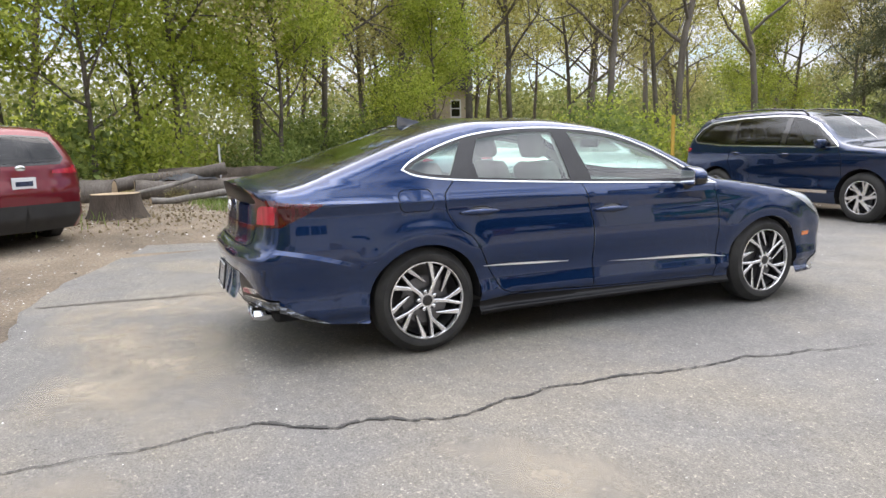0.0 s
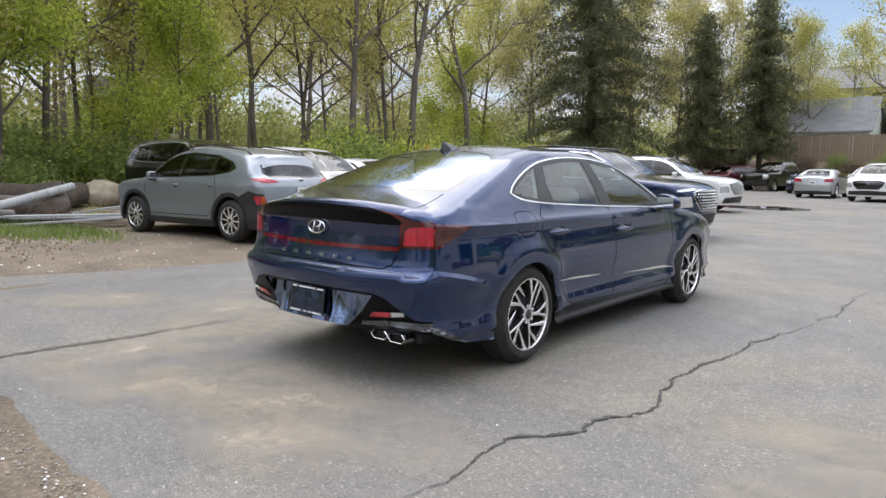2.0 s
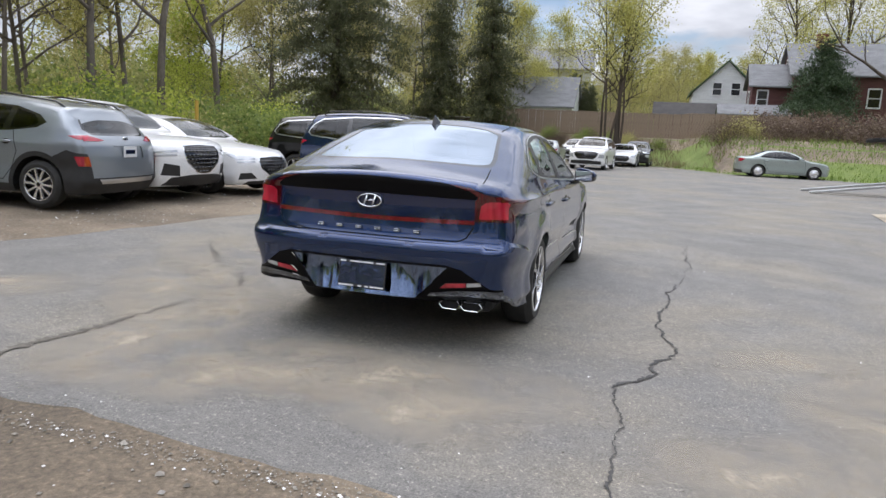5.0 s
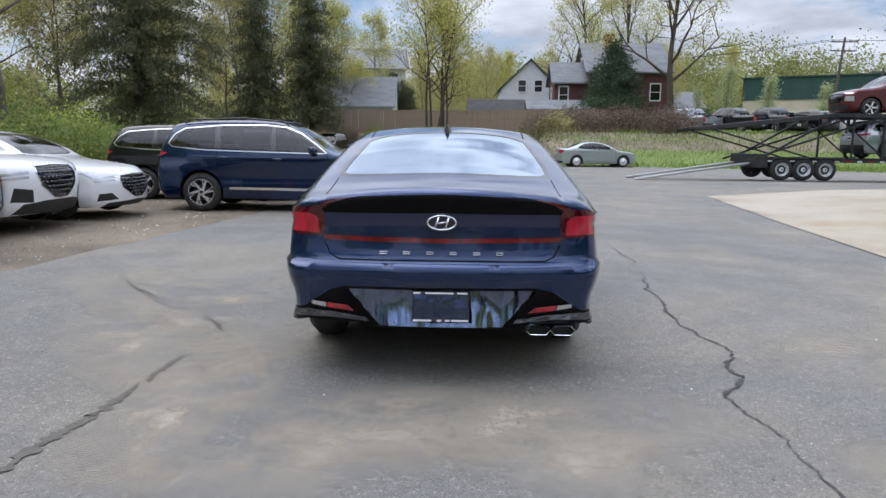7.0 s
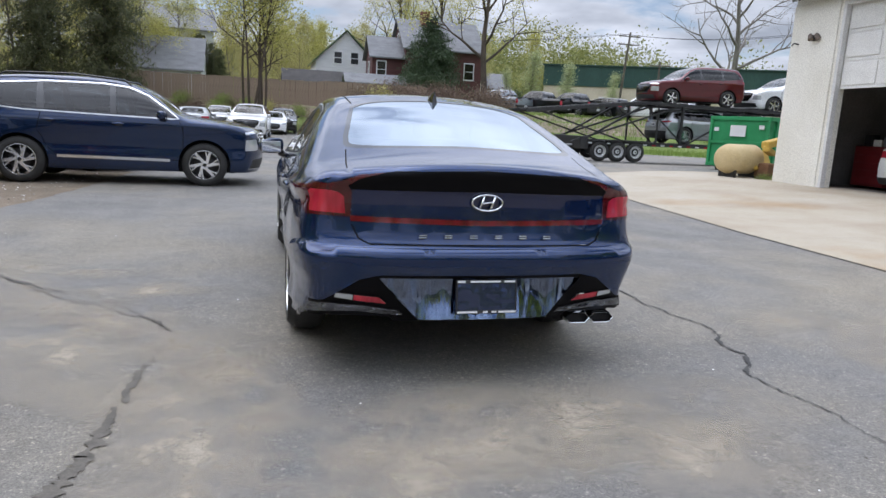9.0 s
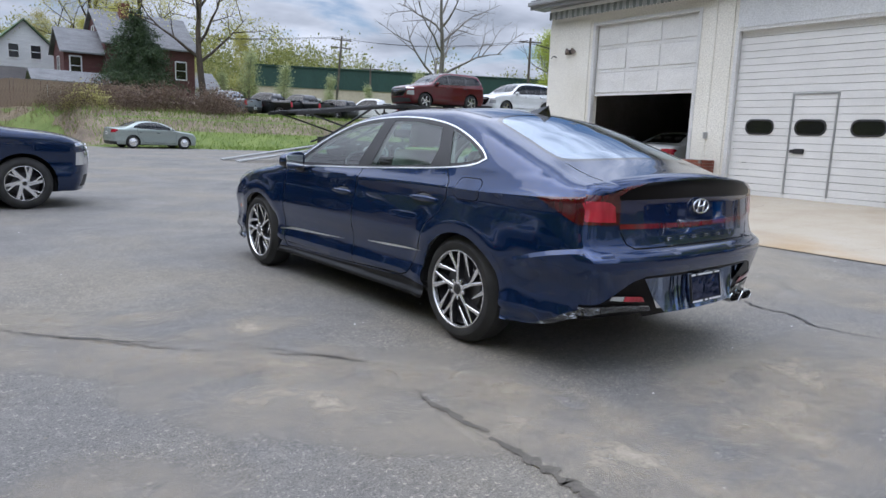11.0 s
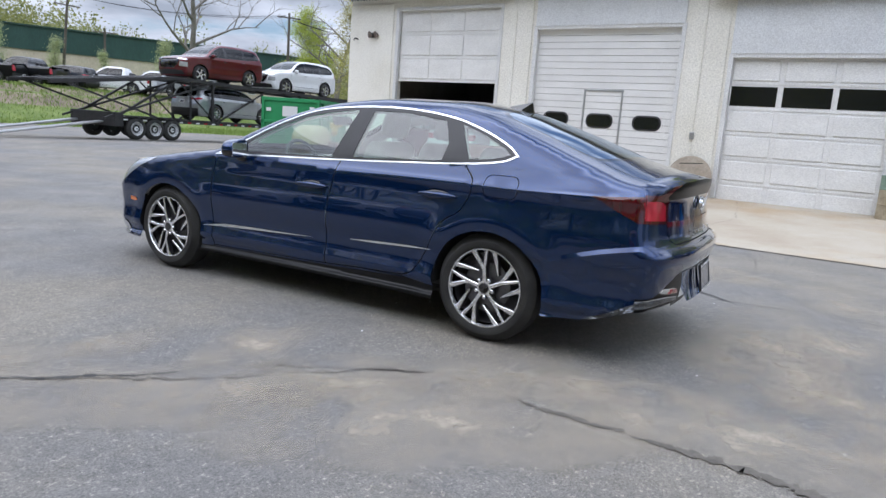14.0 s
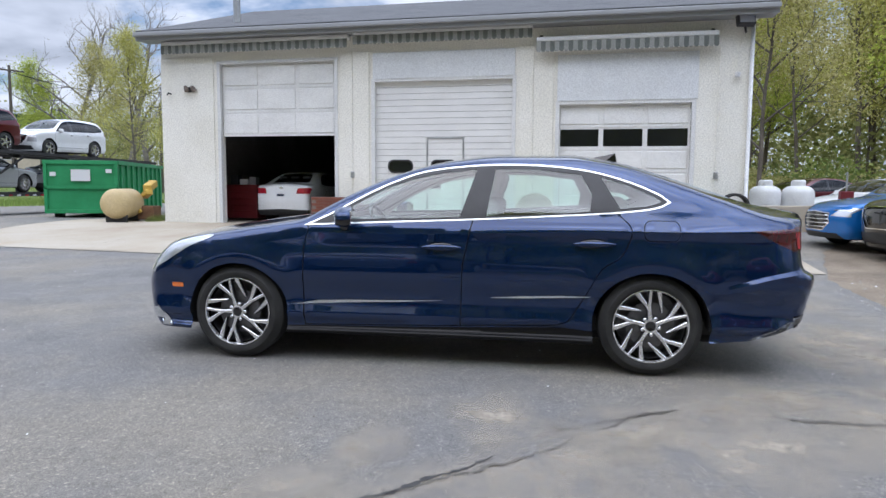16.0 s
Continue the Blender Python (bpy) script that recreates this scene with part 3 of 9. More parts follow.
def skin(car, body, side, top, rear, front, mats, step, doors=("front_door", "rear_door")):
    """Builds the patches of a car. Region names are the parts' names; those of the side come twice, left and right."""
    body.seams(step)
    got = {w: body.patch(w, r, step) for w, r in (("side", side), ("top", top), ("rear", rear), ("front", front))}
    shell = []
    for w, parts in got.items():
        for name, (v, n, t) in parts.items():
            plain = name.split("#")[0]           # what follows the sign only keeps pieces apart
            if name == "body":
                shell += [(v, n, t), flipped(v, n, t)]
            elif w == "side" or plain.startswith("both_"):
                mt = mats[plain] if plain in mats else mats[plain.replace("both_", "")]
                plain = plain.replace("both_", "")
                mesh_ob(plain, v, t, mt, car, normals=n)
                v2, n2, t2 = flipped(v, n, t)
                mesh_ob(plain, v2, t2, mt, car, normals=n2)
            else:
                v, n, t = joined([(v, n, t), flipped(v, n, t)])
                mesh_ob(plain, v, t, mats[plain], car, normals=n)
    v, n, t = joined(shell)
    mesh_ob("body", v, t, mats["body"], car, normals=n)
    # the inner lining of the cabin, a hand's breadth inside the skin
    rows = []
    for w in ("side", "top"):
        for name, (v, n, t) in got[w].items():
            if "glass" in name or "screen" in name or name.startswith("chrome_trim"):
                continue
            tt = t[v[t].mean(1)[:, 2] > body.belt(v[t].mean(1)[:, 1]) - 0.35]
            if len(tt):
                inner = v - n * 0.035
                rows += [(inner, -n, tt[:, ::-1]), flipped(inner, -n, tt[:, ::-1])]
    if rows:
        v, n, t = joined(rows)
        mesh_ob("cabin_lining", v, t, mats["lining"], car, normals=n)
    return got

# ---- vehicles ----


def inset(poly, d):
    """A closed polygon moved inwards by d."""
    p = np.asarray(poly, float)
    area = (p[:, 0] * np.roll(p[:, 1], -1) - np.roll(p[:, 0], -1) * p[:, 1]).sum()
    t = np.roll(p, -1, 0) - np.roll(p, 1, 0)
    t /= np.linalg.norm(t, axis=1)[:, None] + 1e-9
    n = np.stack([-t[:, 1], t[:, 0]], 1) * (1 if area > 0 else -1)
    return p + n * d


def arch_poly(y, z, r, low=0.0, tall=None):
    t = np.radians(np.linspace(-12, 192, 26))
    p = np.stack([y + r * np.cos(t), z + (tall or r) * np.sin(t)], 1)
    return np.concatenate([[(p[0, 0], low)], p, [(p[-1, 0], low)]])


def lump(bm, c, size, m=None, cuts=1):
    """A rounded lump of the given half sizes."""
    vs = bmesh.ops.create_icosphere(bm, subdivisions=cuts + 1, radius=1.0)["verts"]
    k = Matrix.LocRotScale(c, None, size)
    for v in vs:
        v.co = (m @ k @ v.co) if m else k @ v.co


def mirror_part(car, y, z, x, shell, s=1.0):
    for sg in (1, -1):
        bm = bmesh.new()
        box(bm, -0.075, 0.085, -0.055, 0.06, -0.065, 0.07, 0.035, pose(sg * (x + 0.10), y, z, 0, 0, -8 * sg))
        part("mirror_shell", bm, shell, car, smooth=True, sharp=60)
        bm = bmesh.new()
        box(bm, -0.09, 0.0, -0.035, 0.035, -0.03, 0.0, 0.01, pose(sg * (x + 0.05), y + 0.01, z - 0.055))
        part("mirror_stalk", bm, PLASTIC, car)
        bm = bmesh.new()
        box(bm, -0.065, 0.07, -0.003, 0.003, -0.05, 0.055, 0.0, pose(sg * (x + 0.10), y - 0.058, z, 0, 0, -8 * sg))
        part("mirror_glass", bm, CHROME, car)


def wing_mirror(car, y, z, x):
    """A tapered mirror: painted cap over a black lower shell, on a foot low on the door."""
    for sg in (1, -1):
        tm = pose(sg * (x + .125), y, z, 0, 0, -10 * sg)
        for nm, lo, hi, mt in (("mirror_cap", -.012, 1.0, NAVY), ("mirror_shell", -1.0, -.012, GLOSS_BLACK)):
            bm = bmesh.new()
            bmesh.ops.create_icosphere(bm, subdivisions=4, radius=1.0)
            for q in bm.verts:
                c = Vector([math.copysign(abs(k) ** .62, k) for k in q.co])
                wide = 1 - .22 * max(0, c.x * sg)
                q.co = Vector((c.x * .105, max(-.045, c.y * .075 * wide), c.z * .066 * wide - .012 * c.x * sg))
            cut = hi if nm == "mirror_shell" else lo
            bmesh.ops.bisect_plane(bm, geom=bm.verts[:] + bm.edges[:] + bm.faces[:], plane_co=(0, 0, cut), plane_no=(0, 0, 1), clear_inner=nm == "mirror_cap", clear_outer=nm != "mirror_cap")
            bmesh.ops.transform(bm, matrix=tm, verts=bm.verts)
            part(nm, bm, mt, car, smooth=True, sharp=50)
        bm = bmesh.new()
        v = [tm @ Vector(q) for q in ((-.075 * sg, .02, -.05), (-.15 * sg, .01, -.085), (-.26 * sg, .0, -.10))]
        tube(bm, v, [.035, .030, .040], 8)
        part("mirror_stalk", bm, GLOSS_BLACK, car, smooth=True)
        bm = bmesh.new()
        box(bm, -.088, .075, -.003, .003, -.048, .046, .002, tm @ pose(0, -.047, -.004))
        part("mirror_glass", bm, CHROME, car)


def handle(car, body, y0, y1, z, material):
    p = body.shoot(np.array([(0.0, (y0 + y1) / 2, z)]), (1, 0, 0))[0]
    for sg in (1, -1):
        bm = bmesh.new()
        lump(bm, (sg * (p[0] + 0.016), p[1], z), (0.020, abs(y1 - y0) / 2, 0.020), None, 2)
        part("door_handle", bm, material, car, smooth=True)
        # black lump behind the grip puts the cup's shade into colour
        bm = bmesh.new()
        lump(bm, (sg * (p[0] - 0.008), p[1], z - 0.012), (0.012, abs(y1 - y0) / 2 * 0.86, 0.042), None, 2)
        part("handle_cup", bm, GLOSS_BLACK, car, smooth=True)


def underside(car, y0, y1, w, z=0.22, h=0.16):
    bm = bmesh.new()
    box(bm, -w, w, y0, y1, z - 0.02, z + h, 0.03)
    part("underbody", bm, LINER, car)


def hero_sedan(m):
    car = thing("sedan", m, "glossy navy blue four-door sedan parked on worn asphalt", "car")
    body = Body(
        top=[(2.38, .66), (2.2, .775), (1.9, .885), (1.5, .955), (1.18, 1.0), (.98, 1.035), (.82, 1.115), (.65, 1.205), (.3, 1.352), (-.04, 1.434), (-.46, 1.474), (-.86, 1.474), (-1.18, 1.436), (-1.57, 1.328), (-1.89, 1.222), (-2.19, 1.126), (-2.34, 1.100), (-2.5, 1.094)],
        crown=[(2.3, .09), (1.2, .06), (.6, .08), (-.5, .115), (-1.2, .13), (-2, .125), (-2.4, .11)],
        belt=[(2.2, .80), (1.5, .93), (.9, .965), (0, 1.0), (-.9, 1.045), (-1.5, 1.06), (-2.1, 1.03), (-2.5, 1.0)],
        plan=[(-2.52, .835), (-2.35, .872), (-2.2, .905), (-2.0, .930), (-1.45, .940), (-.9, .920), (0, .915), (.9, .918), (1.45, .930), (1.9, .90), (2.4, .83)],
        lean=[(-2.4, .46), (-1.9, .38), (-1.2, .30), (-.4, .265), (.4, .265), (.9, .30), (1.6, .44)],
        section=[(.16, -.10), (.196, -.030), (.216, -.016), (.242, -.046), (.285, -.044), (.33, -.018), (.37, -.024), (.44, -.034), (.50, -.030), (.58, -.008), (.64, 0), (.72, -.003), (.84, -.017), (.93, -.032), (.95, -.034), (.972, -.050), (1.06, -.082)],
        rear=[(.15, -2.36), (.28, -2.42), (.36, -2.455), (.55, -2.51), (.645, -2.532), (.672, -2.528), (.70, -2.475), (.76, -2.45), (.95, -2.432), (1.02, -2.448), (1.11, -2.495)],
        front=[(.15, 2.27), (.3, 2.355), (.5, 2.375), (.6, 2.36), (.7, 2.30), (.8, 2.22)],
        rear_bow=(.135, 3.0), front_bow=(.30, 2.4), bottom=.20, soft=.026, leanp=1.12, flare=((-1.42, .335, .42, .014), (1.42, .335, .42, .012)),
        ledges=(([(-2.6, .705), (-2.39, .70), (-2.20, .672), (-1.79, .56), (-1.5, .48)], [(-2.5, .004), (-2.42, .008), (-2.30, .018), (-2.2, .019), (-2.0, .013), (-1.79, 0), (-1.5, 0)], .26, .026),
                ([(-2.6, .99), (-2.03, .962), (-1.5, .946), (-1.0, .940), (-.19, .917), (.3, .905), (.84, .908), (1.5, .89)], [(-2.5, .014), (-2.05, .030), (-1.6, .020), (-1.2, .015), (-.2, .012), (.6, .010), (1.1, .005), (1.5, 0)], .068, .11)))
    def along(k, off, y0, y1):
        ys = np.linspace(y0, y1, 16)
        return list(zip(ys, body.ledges[k][0](ys) + off))
    low = curve2([(.93, .955), (.30, .982), (-.23, 1.004), (-.86, 1.038), (-1.22, 1.062), (-1.44, 1.092), (-1.535, 1.135)], 36)
    up = curve2([(-1.535, 1.135), (-1.45, 1.195), (-1.26, 1.275), (-1.0, 1.345), (-.66, 1.382), (-.28, 1.380), (.08, 1.34), (.32, 1.262), (.52, 1.167), (.73, 1.05), (.93, .955)], 60)
    dlo = np.concatenate([low[:-1], up[:-1]])
    dlo_in = inset(dlo, .009)
    g1 = np.concatenate([curve2([(.70, 1.0), (.2, 1.012), (-.158, 1.024)], 10), curve2([(-.258, 1.352), (.08, 1.305), (.32, 1.232), (.52, 1.135), (.64, 1.062)], 20)])
    g2 = np.concatenate([curve2([(-.335, 1.034), (-.7, 1.05), (-1.02, 1.072)], 10), [(-1.035, 1.18)], curve2([(-.965, 1.314), (-.66, 1.350), (-.385, 1.352)], 12)])
    g3 = np.concatenate([curve2([(-1.215, 1.092), (-1.38, 1.11), (-1.48, 1.14)], 8), curve2([(-1.42, 1.18), (-1.26, 1.248), (-1.09, 1.302)], 10)])
    af, ar = arch_poly(1.42, .335, .370, 0.0, .350), arch_poly(-1.42, .335, .376, 0.0, .350)
    d1_line = [(-.33, 1.372), (-.295, 1.2), (-.23, .93), (-.185, .70), (-.17, .286)]
    d1_front = [(.80, 1.0), (.895, .955), (.925, .80), (.935, .50), (.93, .258)]
    d2_back = [(-1.03, 1.342), (-1.19, 1.075), (-1.285, .955), (-1.225, .79), (-1.10, .70), (-1.0, .52), (-.90, .36), (-.83, .325)]
    sill = [(.93, .258), (.3, .272), (-.17, .286), (-.83, .320)]
    fdoor = np.array([(.80, 1.0), (.895, .955), (.925, .80), (.935, .50), (.93, .258), (-.17, .286), (-.185, .70), (-.23, .93), (-.295, 1.2), (-.2, 1.1), (.5, 1.05)])
    rdoor = np.array([(-.17, .286), (-.83, .325), (-.90, .36), (-1.0, .52), (-1.10, .70), (-1.225, .79), (-1.285, .955), (-1.19, 1.075), (-1.1, 1.15), (-.295, 1.2), (-.23, .93), (-.185, .70)])
    side = [("front_door", fdoor, 0.0), ("rear_door", rdoor, 0.0),
            *[(nm, ribbon(along(1, off, y0, y1), .005), 0.0) for nm, y0, y1 in (("rear_door", -1.2, -.26), ("front_door", -.16, .86)) for off in (-.003, .0035)],
            ("door_gap#1", ribbon(d1_front, .008), -.006), ("door_gap#2", ribbon(d1_line, .008), -.006), ("door_gap#3", ribbon(curve2(d2_back, 30), .008), -.006), ("door_gap#4", ribbon(sill, .007), -.006),
            ("fuel_flap_gap", rect(-1.585, -1.36, .885, 1.02, .045), -.003), ("fuel_flap", rect(-1.58, -1.365, .89, 1.015, .042), 0.001),
            ("handle_cup", disc2(-.03, .828, .085, .032), -.016), ("handle_cup#2", disc2(-1.04, .868, .085, .032), -.016),
            ("side_marker", rect(1.84, 1.935, .497, .53, .008), .002),
            ("headlamp", curve2([(2.34, .62), (2.12, .625), (2.0, .665), (1.80, .785), (1.60, .872), (1.74, .868), (1.92, .825), (2.06, .745), (2.34, .70)], 40), .002),
            ("body", ribbon(along(0, -.003, -2.36, -1.8), .005), 0.0), ("body", ribbon(along(0, .0035, -2.36, -1.8), .005), 0.0), ("body", ribbon(along(0, .022, -2.36, -1.8), .004), 0.0), ("body", ribbon(along(0, .029, -2.36, -1.8), .004), 0.0),
            ("body", ribbon(along(1, -.003, -2.1, -1.25), .005), 0.0), ("body", ribbon(along(1, .0035, -2.1, -1.25), .005), 0.0),
            ("tail_lamp", np.array([(-2.03, .962), (-2.14, .968), (-2.25, .976), (-2.33, .985), (-2.5, .99), (-2.5, .838), (-2.28, .838), (-2.17, .888)]), .002),
            ("tail_lamp_core", np.array([(-2.29, .950), (-2.36, .962), (-2.5, .965), (-2.5, .855), (-2.345, .860), (-2.31, .876)]), .003),
            ("chrome_trim", dlo, .004), ("window_surround", dlo_in, .001),
            ("front_side_glass", g1, -.002), ("rear_side_glass", g2, -.002), ("quarter_glass", g3, -.002),
            # the bright wedge low on the front door paints the crease's reflection
            ("sill_trim", np.array([(1.02, .402), (.8, .414), (.3, .437), (-.06, .457), (.3, .448), (.6, .443), (.82, .434)]), .006), ("bright_strip", np.array([(2.6, .42), (2.10, .40), (1.98, .27), (1.94, .215), (2.02, .215), (2.08, .29), (2.6, .30)]), .005),
            ("rocker_panel", np.array([(1.12, -1), (1.12, .248), (.3, .262), (-.17, .276), (-.83, .300), (-1.12, .280), (-1.12, -1)]), 0.0),
            ("bumper_strip", np.array([(-2.03, .262), (-2.16, .318), (-2.26, .372), (-2.36, .412), (-2.7, .43), (-2.7, .1), (-2.03, .1)]), .003),
            ("bumper_cut", np.array([(-1.75, -1), (-1.75, .232), (-2.03, .256), (-2.16, .292), (-2.26, .335), (-2.36, .368), (-2.7, .40), (-2.7, -1)]), None),
            ("wheel_arch", af, None), ("wheel_arch", ar, None)]
    top = [("both_roof_ditch", ribbon([(.545, .12), (.56, -.5), (.535, -1.25)], .010), -.004),
           ("both_boot_gap", ribbon([(.645, -1.99), (.665, -2.2), (.675, -2.6)], .007), -.005),
           ("both_bonnet_gap", ribbon([(.74, .98), (.77, 1.3), (.70, 1.9), (.60, 2.3)], .007), -.005),
           ("windscreen_frame", np.array([(-.02, 1.0), (.4, .975), (.70, .875), (.585, .13), (.3, .085), (-.02, .075)]), 0.0),
           ("windscreen", np.array([(-.02, .955), (.4, .93), (.665, .835), (.555, .165), (.3, .12), (-.02, .11)]), -.002),
           ("rear_screen_frame", np.concatenate([curve2([(-.02, -1.215), (.40, -1.235), (.55, -1.32)], 12), curve2([(.645, -1.83), (.62, -1.975), (.3, -2.045), (-.02, -2.055)], 16)]), 0.0),
           ("rear_screen", np.concatenate([curve2([(-.02, -1.238), (.38, -1.258), (.53, -1.345)], 12), curve2([(.615, -1.82), (.59, -1.945), (.3, -2.015), (-.02, -2.025)], 16)]), -.002)]
    rear = [("boot_lid", np.array([(-.02, .712), (.57, .712), (.62, .735), (.655, .80), (.665, 1.2), (-.02, 1.2)]), 0.0),
            ("boot_gap", ribbon([(-.02, .712), (.57, .712), (.62, .735), (.655, .80)], .008), -.006),
            ("body", np.array([(-.02, .664), (.72, .664), (.72, .670), (-.02, .670)]), 0.0), ("body", np.array([(-.02, .697), (.72, .697), (.72, .703), (-.02, .703)]), 0.0),
            ("boot_lip", np.array([(-.02, .972), (.655, .965), (.68, .992), (.70, 1.012), (.62, 1.034), (.45, 1.06), (-.02, 1.078)]), .003),
            ("rear_panel", np.array([(-.02, .836), (.66, .846), (.655, .966), (-.02, .973)]), .002),
            ("light_bar", np.array([(-.02, .806), (.66, .816), (.66, .842), (-.02, .832)]), .004),
            ("both_tail_lamp", np.array([(.655, .955), (.672, .985), (.62, 1.018), (.50, 1.052), (.62, 1.036), (.70, 1.004), (.76, .990), (.99, .988), (.99, .838), (.76, .838), (.66, .836)]), .004),
            ("both_tail_lamp_core", np.array([(.690, .930), (.715, .950), (.75, .958), (.99, .958), (.99, .857), (.75, .852), (.684, .850)]), .006),
            ("lower_bumper", np.array([(-.02, .572), (.52, .572), (.615, .548), (.78, .43), (.99, .40), (.99, .15), (-.02, .15)]), -.004),
            ("skid_recess", np.array([(-.02, .555), (.53, .555), (.345, .365), (-.02, .355)]), None),
            ("both_reflector", np.array([(.485, .425), (.64, .440), (.64, .468), (.52, .458)]), .006), ("both_fog_lens", np.array([(.645, .441), (.73, .452), (.725, .474), (.645, .468)]), .006),
            ("bumper_cut", np.array([(-.02, -1), (.99, -1), (.99, .335), (.79, .345), (.77, .352), (.47, .352), (.44, .325), (-.02, .325)]), None),
            ("both_bumper_strip", np.array([(.40, .362), (.62, .380), (.76, .374), (.99, .345), (.99, .392), (.76, .418), (.60, .412), (.42, .388)]), .004)]
    front = [("grille", np.array([(-.02, .33), (.45, .33), (.62, .45), (.60, .56), (.35, .62), (-.02, .64)]), -.01),
             ("both_headlamp", np.array([(.55, .60), (.99, .60), (.99, .72), (.70, .70), (.5, .66)]), .002),
             ("lower_intake", np.array([(-.02, .20), (.7, .20), (.6, .30), (-.02, .30)]), -.01),
             ("both_bright_strip", np.array([(.62, .26), (.99, .26), (.99, .42), (.9, .36)]), .004)]
    mats = dict(body=NAVY, lining=HEADLINER, front_door=NAVY, rear_door=NAVY, door_gap=DARK, fuel_flap=NAVY, fuel_flap_gap=DARK, side_marker=AMBER, handle_cup=NAVY, headlamp=LAMP_CLEAR,
                tail_lamp=RED_DARK, tail_lamp_core=RED_LAMP, chrome_trim=BRIGHT_TRIM_GLINT, window_surround=PILLAR, rocker_panel=ROCKER, sill_trim=BRIGHT_TRIM_GLINT, bumper_strip=STRIP_METAL, bright_strip=CHROME, front_side_glass=CLEAR_GLASS, rear_side_glass=CLEAR_GLASS,
                quarter_glass=CLEAR_GLASS, roof_ditch=DARK, boot_gap=DARK, bonnet_gap=DARK, windscreen_frame=GLOSS_BLACK, windscreen=CLEAR_GLASS, rear_screen_frame=GLOSS_BLACK,
                rear_screen=BACK_GLASS, boot_lid=NAVY, boot_lip=LIP_BLACK, rear_panel=SMOKE, light_bar=RED_BAR, both_tail_lamp=RED_DARK, both_tail_lamp_core=RED_LAMP,
                lower_bumper=LIP_BLACK, both_reflector=RED_LAMP, both_fog_lens=LAMP_CLEAR, both_bumper_strip=STRIP_METAL, both_bright_strip=CHROME, grille=GLOSS_BLACK, both_headlamp=LAMP_CLEAR, lower_intake=PLASTIC)
    skin(car, body, side, top, rear, front, mats, .032)
    for y in (1.42, -1.42):
        arch_liner(car, y, .335, .375, .90)
        add_wheel(car, .912, y, .335, "twin", .335, .215, .238, 21 if y > 0 else 44)
        add_wheel(car, -.912, y, .335, "twin", .335, .215, .238, 16 if y > 0 else 2)
    underside(car, -1.9, 2.1, .72, .22, .12)
    handle(car, body, .10, -.18, .822, NAVY)
    handle(car, body, -.91, -1.19, .862, NAVY)
    wing_mirror(car, .60, 1.02, .875)
    # light caught by the rear door's crease, added as a bright metal sliver
    for sg in (1, -1):
        pts = body.shoot(np.array([(0, y, z) for y, z in ((-.38, .488), (-.6, .497), (-.85, .508), (-1.03, .515))]), (1, 0, 0))
        v, f = [], []
        for k, p in enumerate(pts):
            w = (.0015, .007, .006, .0015)[k]
            v += [(sg * (p[0] + .004), p[1], p[2] + w), (sg * (p[0] + .004), p[1], p[2] - w)]
        f = [(2 * k, 2 * k + 1, 2 * k + 3, 2 * k + 2) for k in range(3)]
        mesh_ob("door_trim", v, [q if sg > 0 else q[::-1] for q in f], BRIGHT_TRIM_GLINT, car)
    # emblem: an oval ring with a slanted bar
    bm = bmesh.new()
    tl = pose(0, -2.452, .922, -4, 0, 0)
    pts = [tl @ Vector((.078 * math.cos(t), 0, .039 * math.sin(t))) for t in np.linspace(0, 2 * math.pi, 33)]
    tube(bm, pts, .0055, 6, False)
    for dx in (-.028, .028):
        tube(bm, [tl @ Vector((dx - .010, 0, -.030)), tl @ Vector((dx + .012, 0, .030))], .0065, 6)
    tube(bm, [tl @ Vector((-.03, 0, -.004)), tl @ Vector((.03, 0, .004))], .005, 6)
    part("rear_emblem", bm, CHROME, car, "chrome oval emblem", smooth=True)
    for k in range(6):
        bm = bmesh.new()
        box(bm, -.020, .020, -.003, .003, .003, .008, .001, pose(-.32 + .128 * k, -2.466, .755, -8, 0, 0))
        box(bm, -.020, .020, -.003, .003, -.008, -.003, .001, pose(-.32 + .128 * k, -2.466, .755, -8, 0, 0))
        part("badge_letter_bar", bm, CHROME, car)
    # bright panel that leans back in the recess of the bumper
    bm = bmesh.new()
    rows_ = [[bm.verts.new((u * (.335 + .205 * t), -2.478 + .040 * (1 - t) * -1 + .022 * u * u + .010 * math.sin(3.1 * t), .352 + .206 * t)) for u in np.linspace(-1, 1, 17)] for t in np.linspace(0, 1, 7)]
    for r0, r1 in zip(rows_, rows_[1:]):
        for k in range(16):
            bm.faces.new((r0[k], r0[k + 1], r1[k + 1], r1[k]))
    bmesh.ops.solidify(bm, geom=bm.faces[:], thickness=.012)
    part("skid_panel", bm, DARK_CHROME, car, "mirror-bright dark blue lower panel", smooth=True, sharp=40)
    # plate in a dealer's frame
    bm = bmesh.new()
    box(bm, -.152, .152, -.004, .004, -.078, .078, .004, pose(0, -2.528, .47, -9, 0, 0))
    part("number_plate", bm, PLATE_DARK, car, "dark glossy blank plate")
    bm = bmesh.new()
    for x0, x1, z0, z1 in ((-.156, .156, .066, .082), (-.156, .156, -.082, -.066), (-.156, -.149, -.07, .07), (.149, .156, -.07, .07)):
        box(bm, x0, x1, -.008, .006, z0, z1, .002, pose(0, -2.528, .47, -9, 0, 0))
    pf = part("plate_frame", bm, PLASTIC, car)
    bm = bmesh.new()
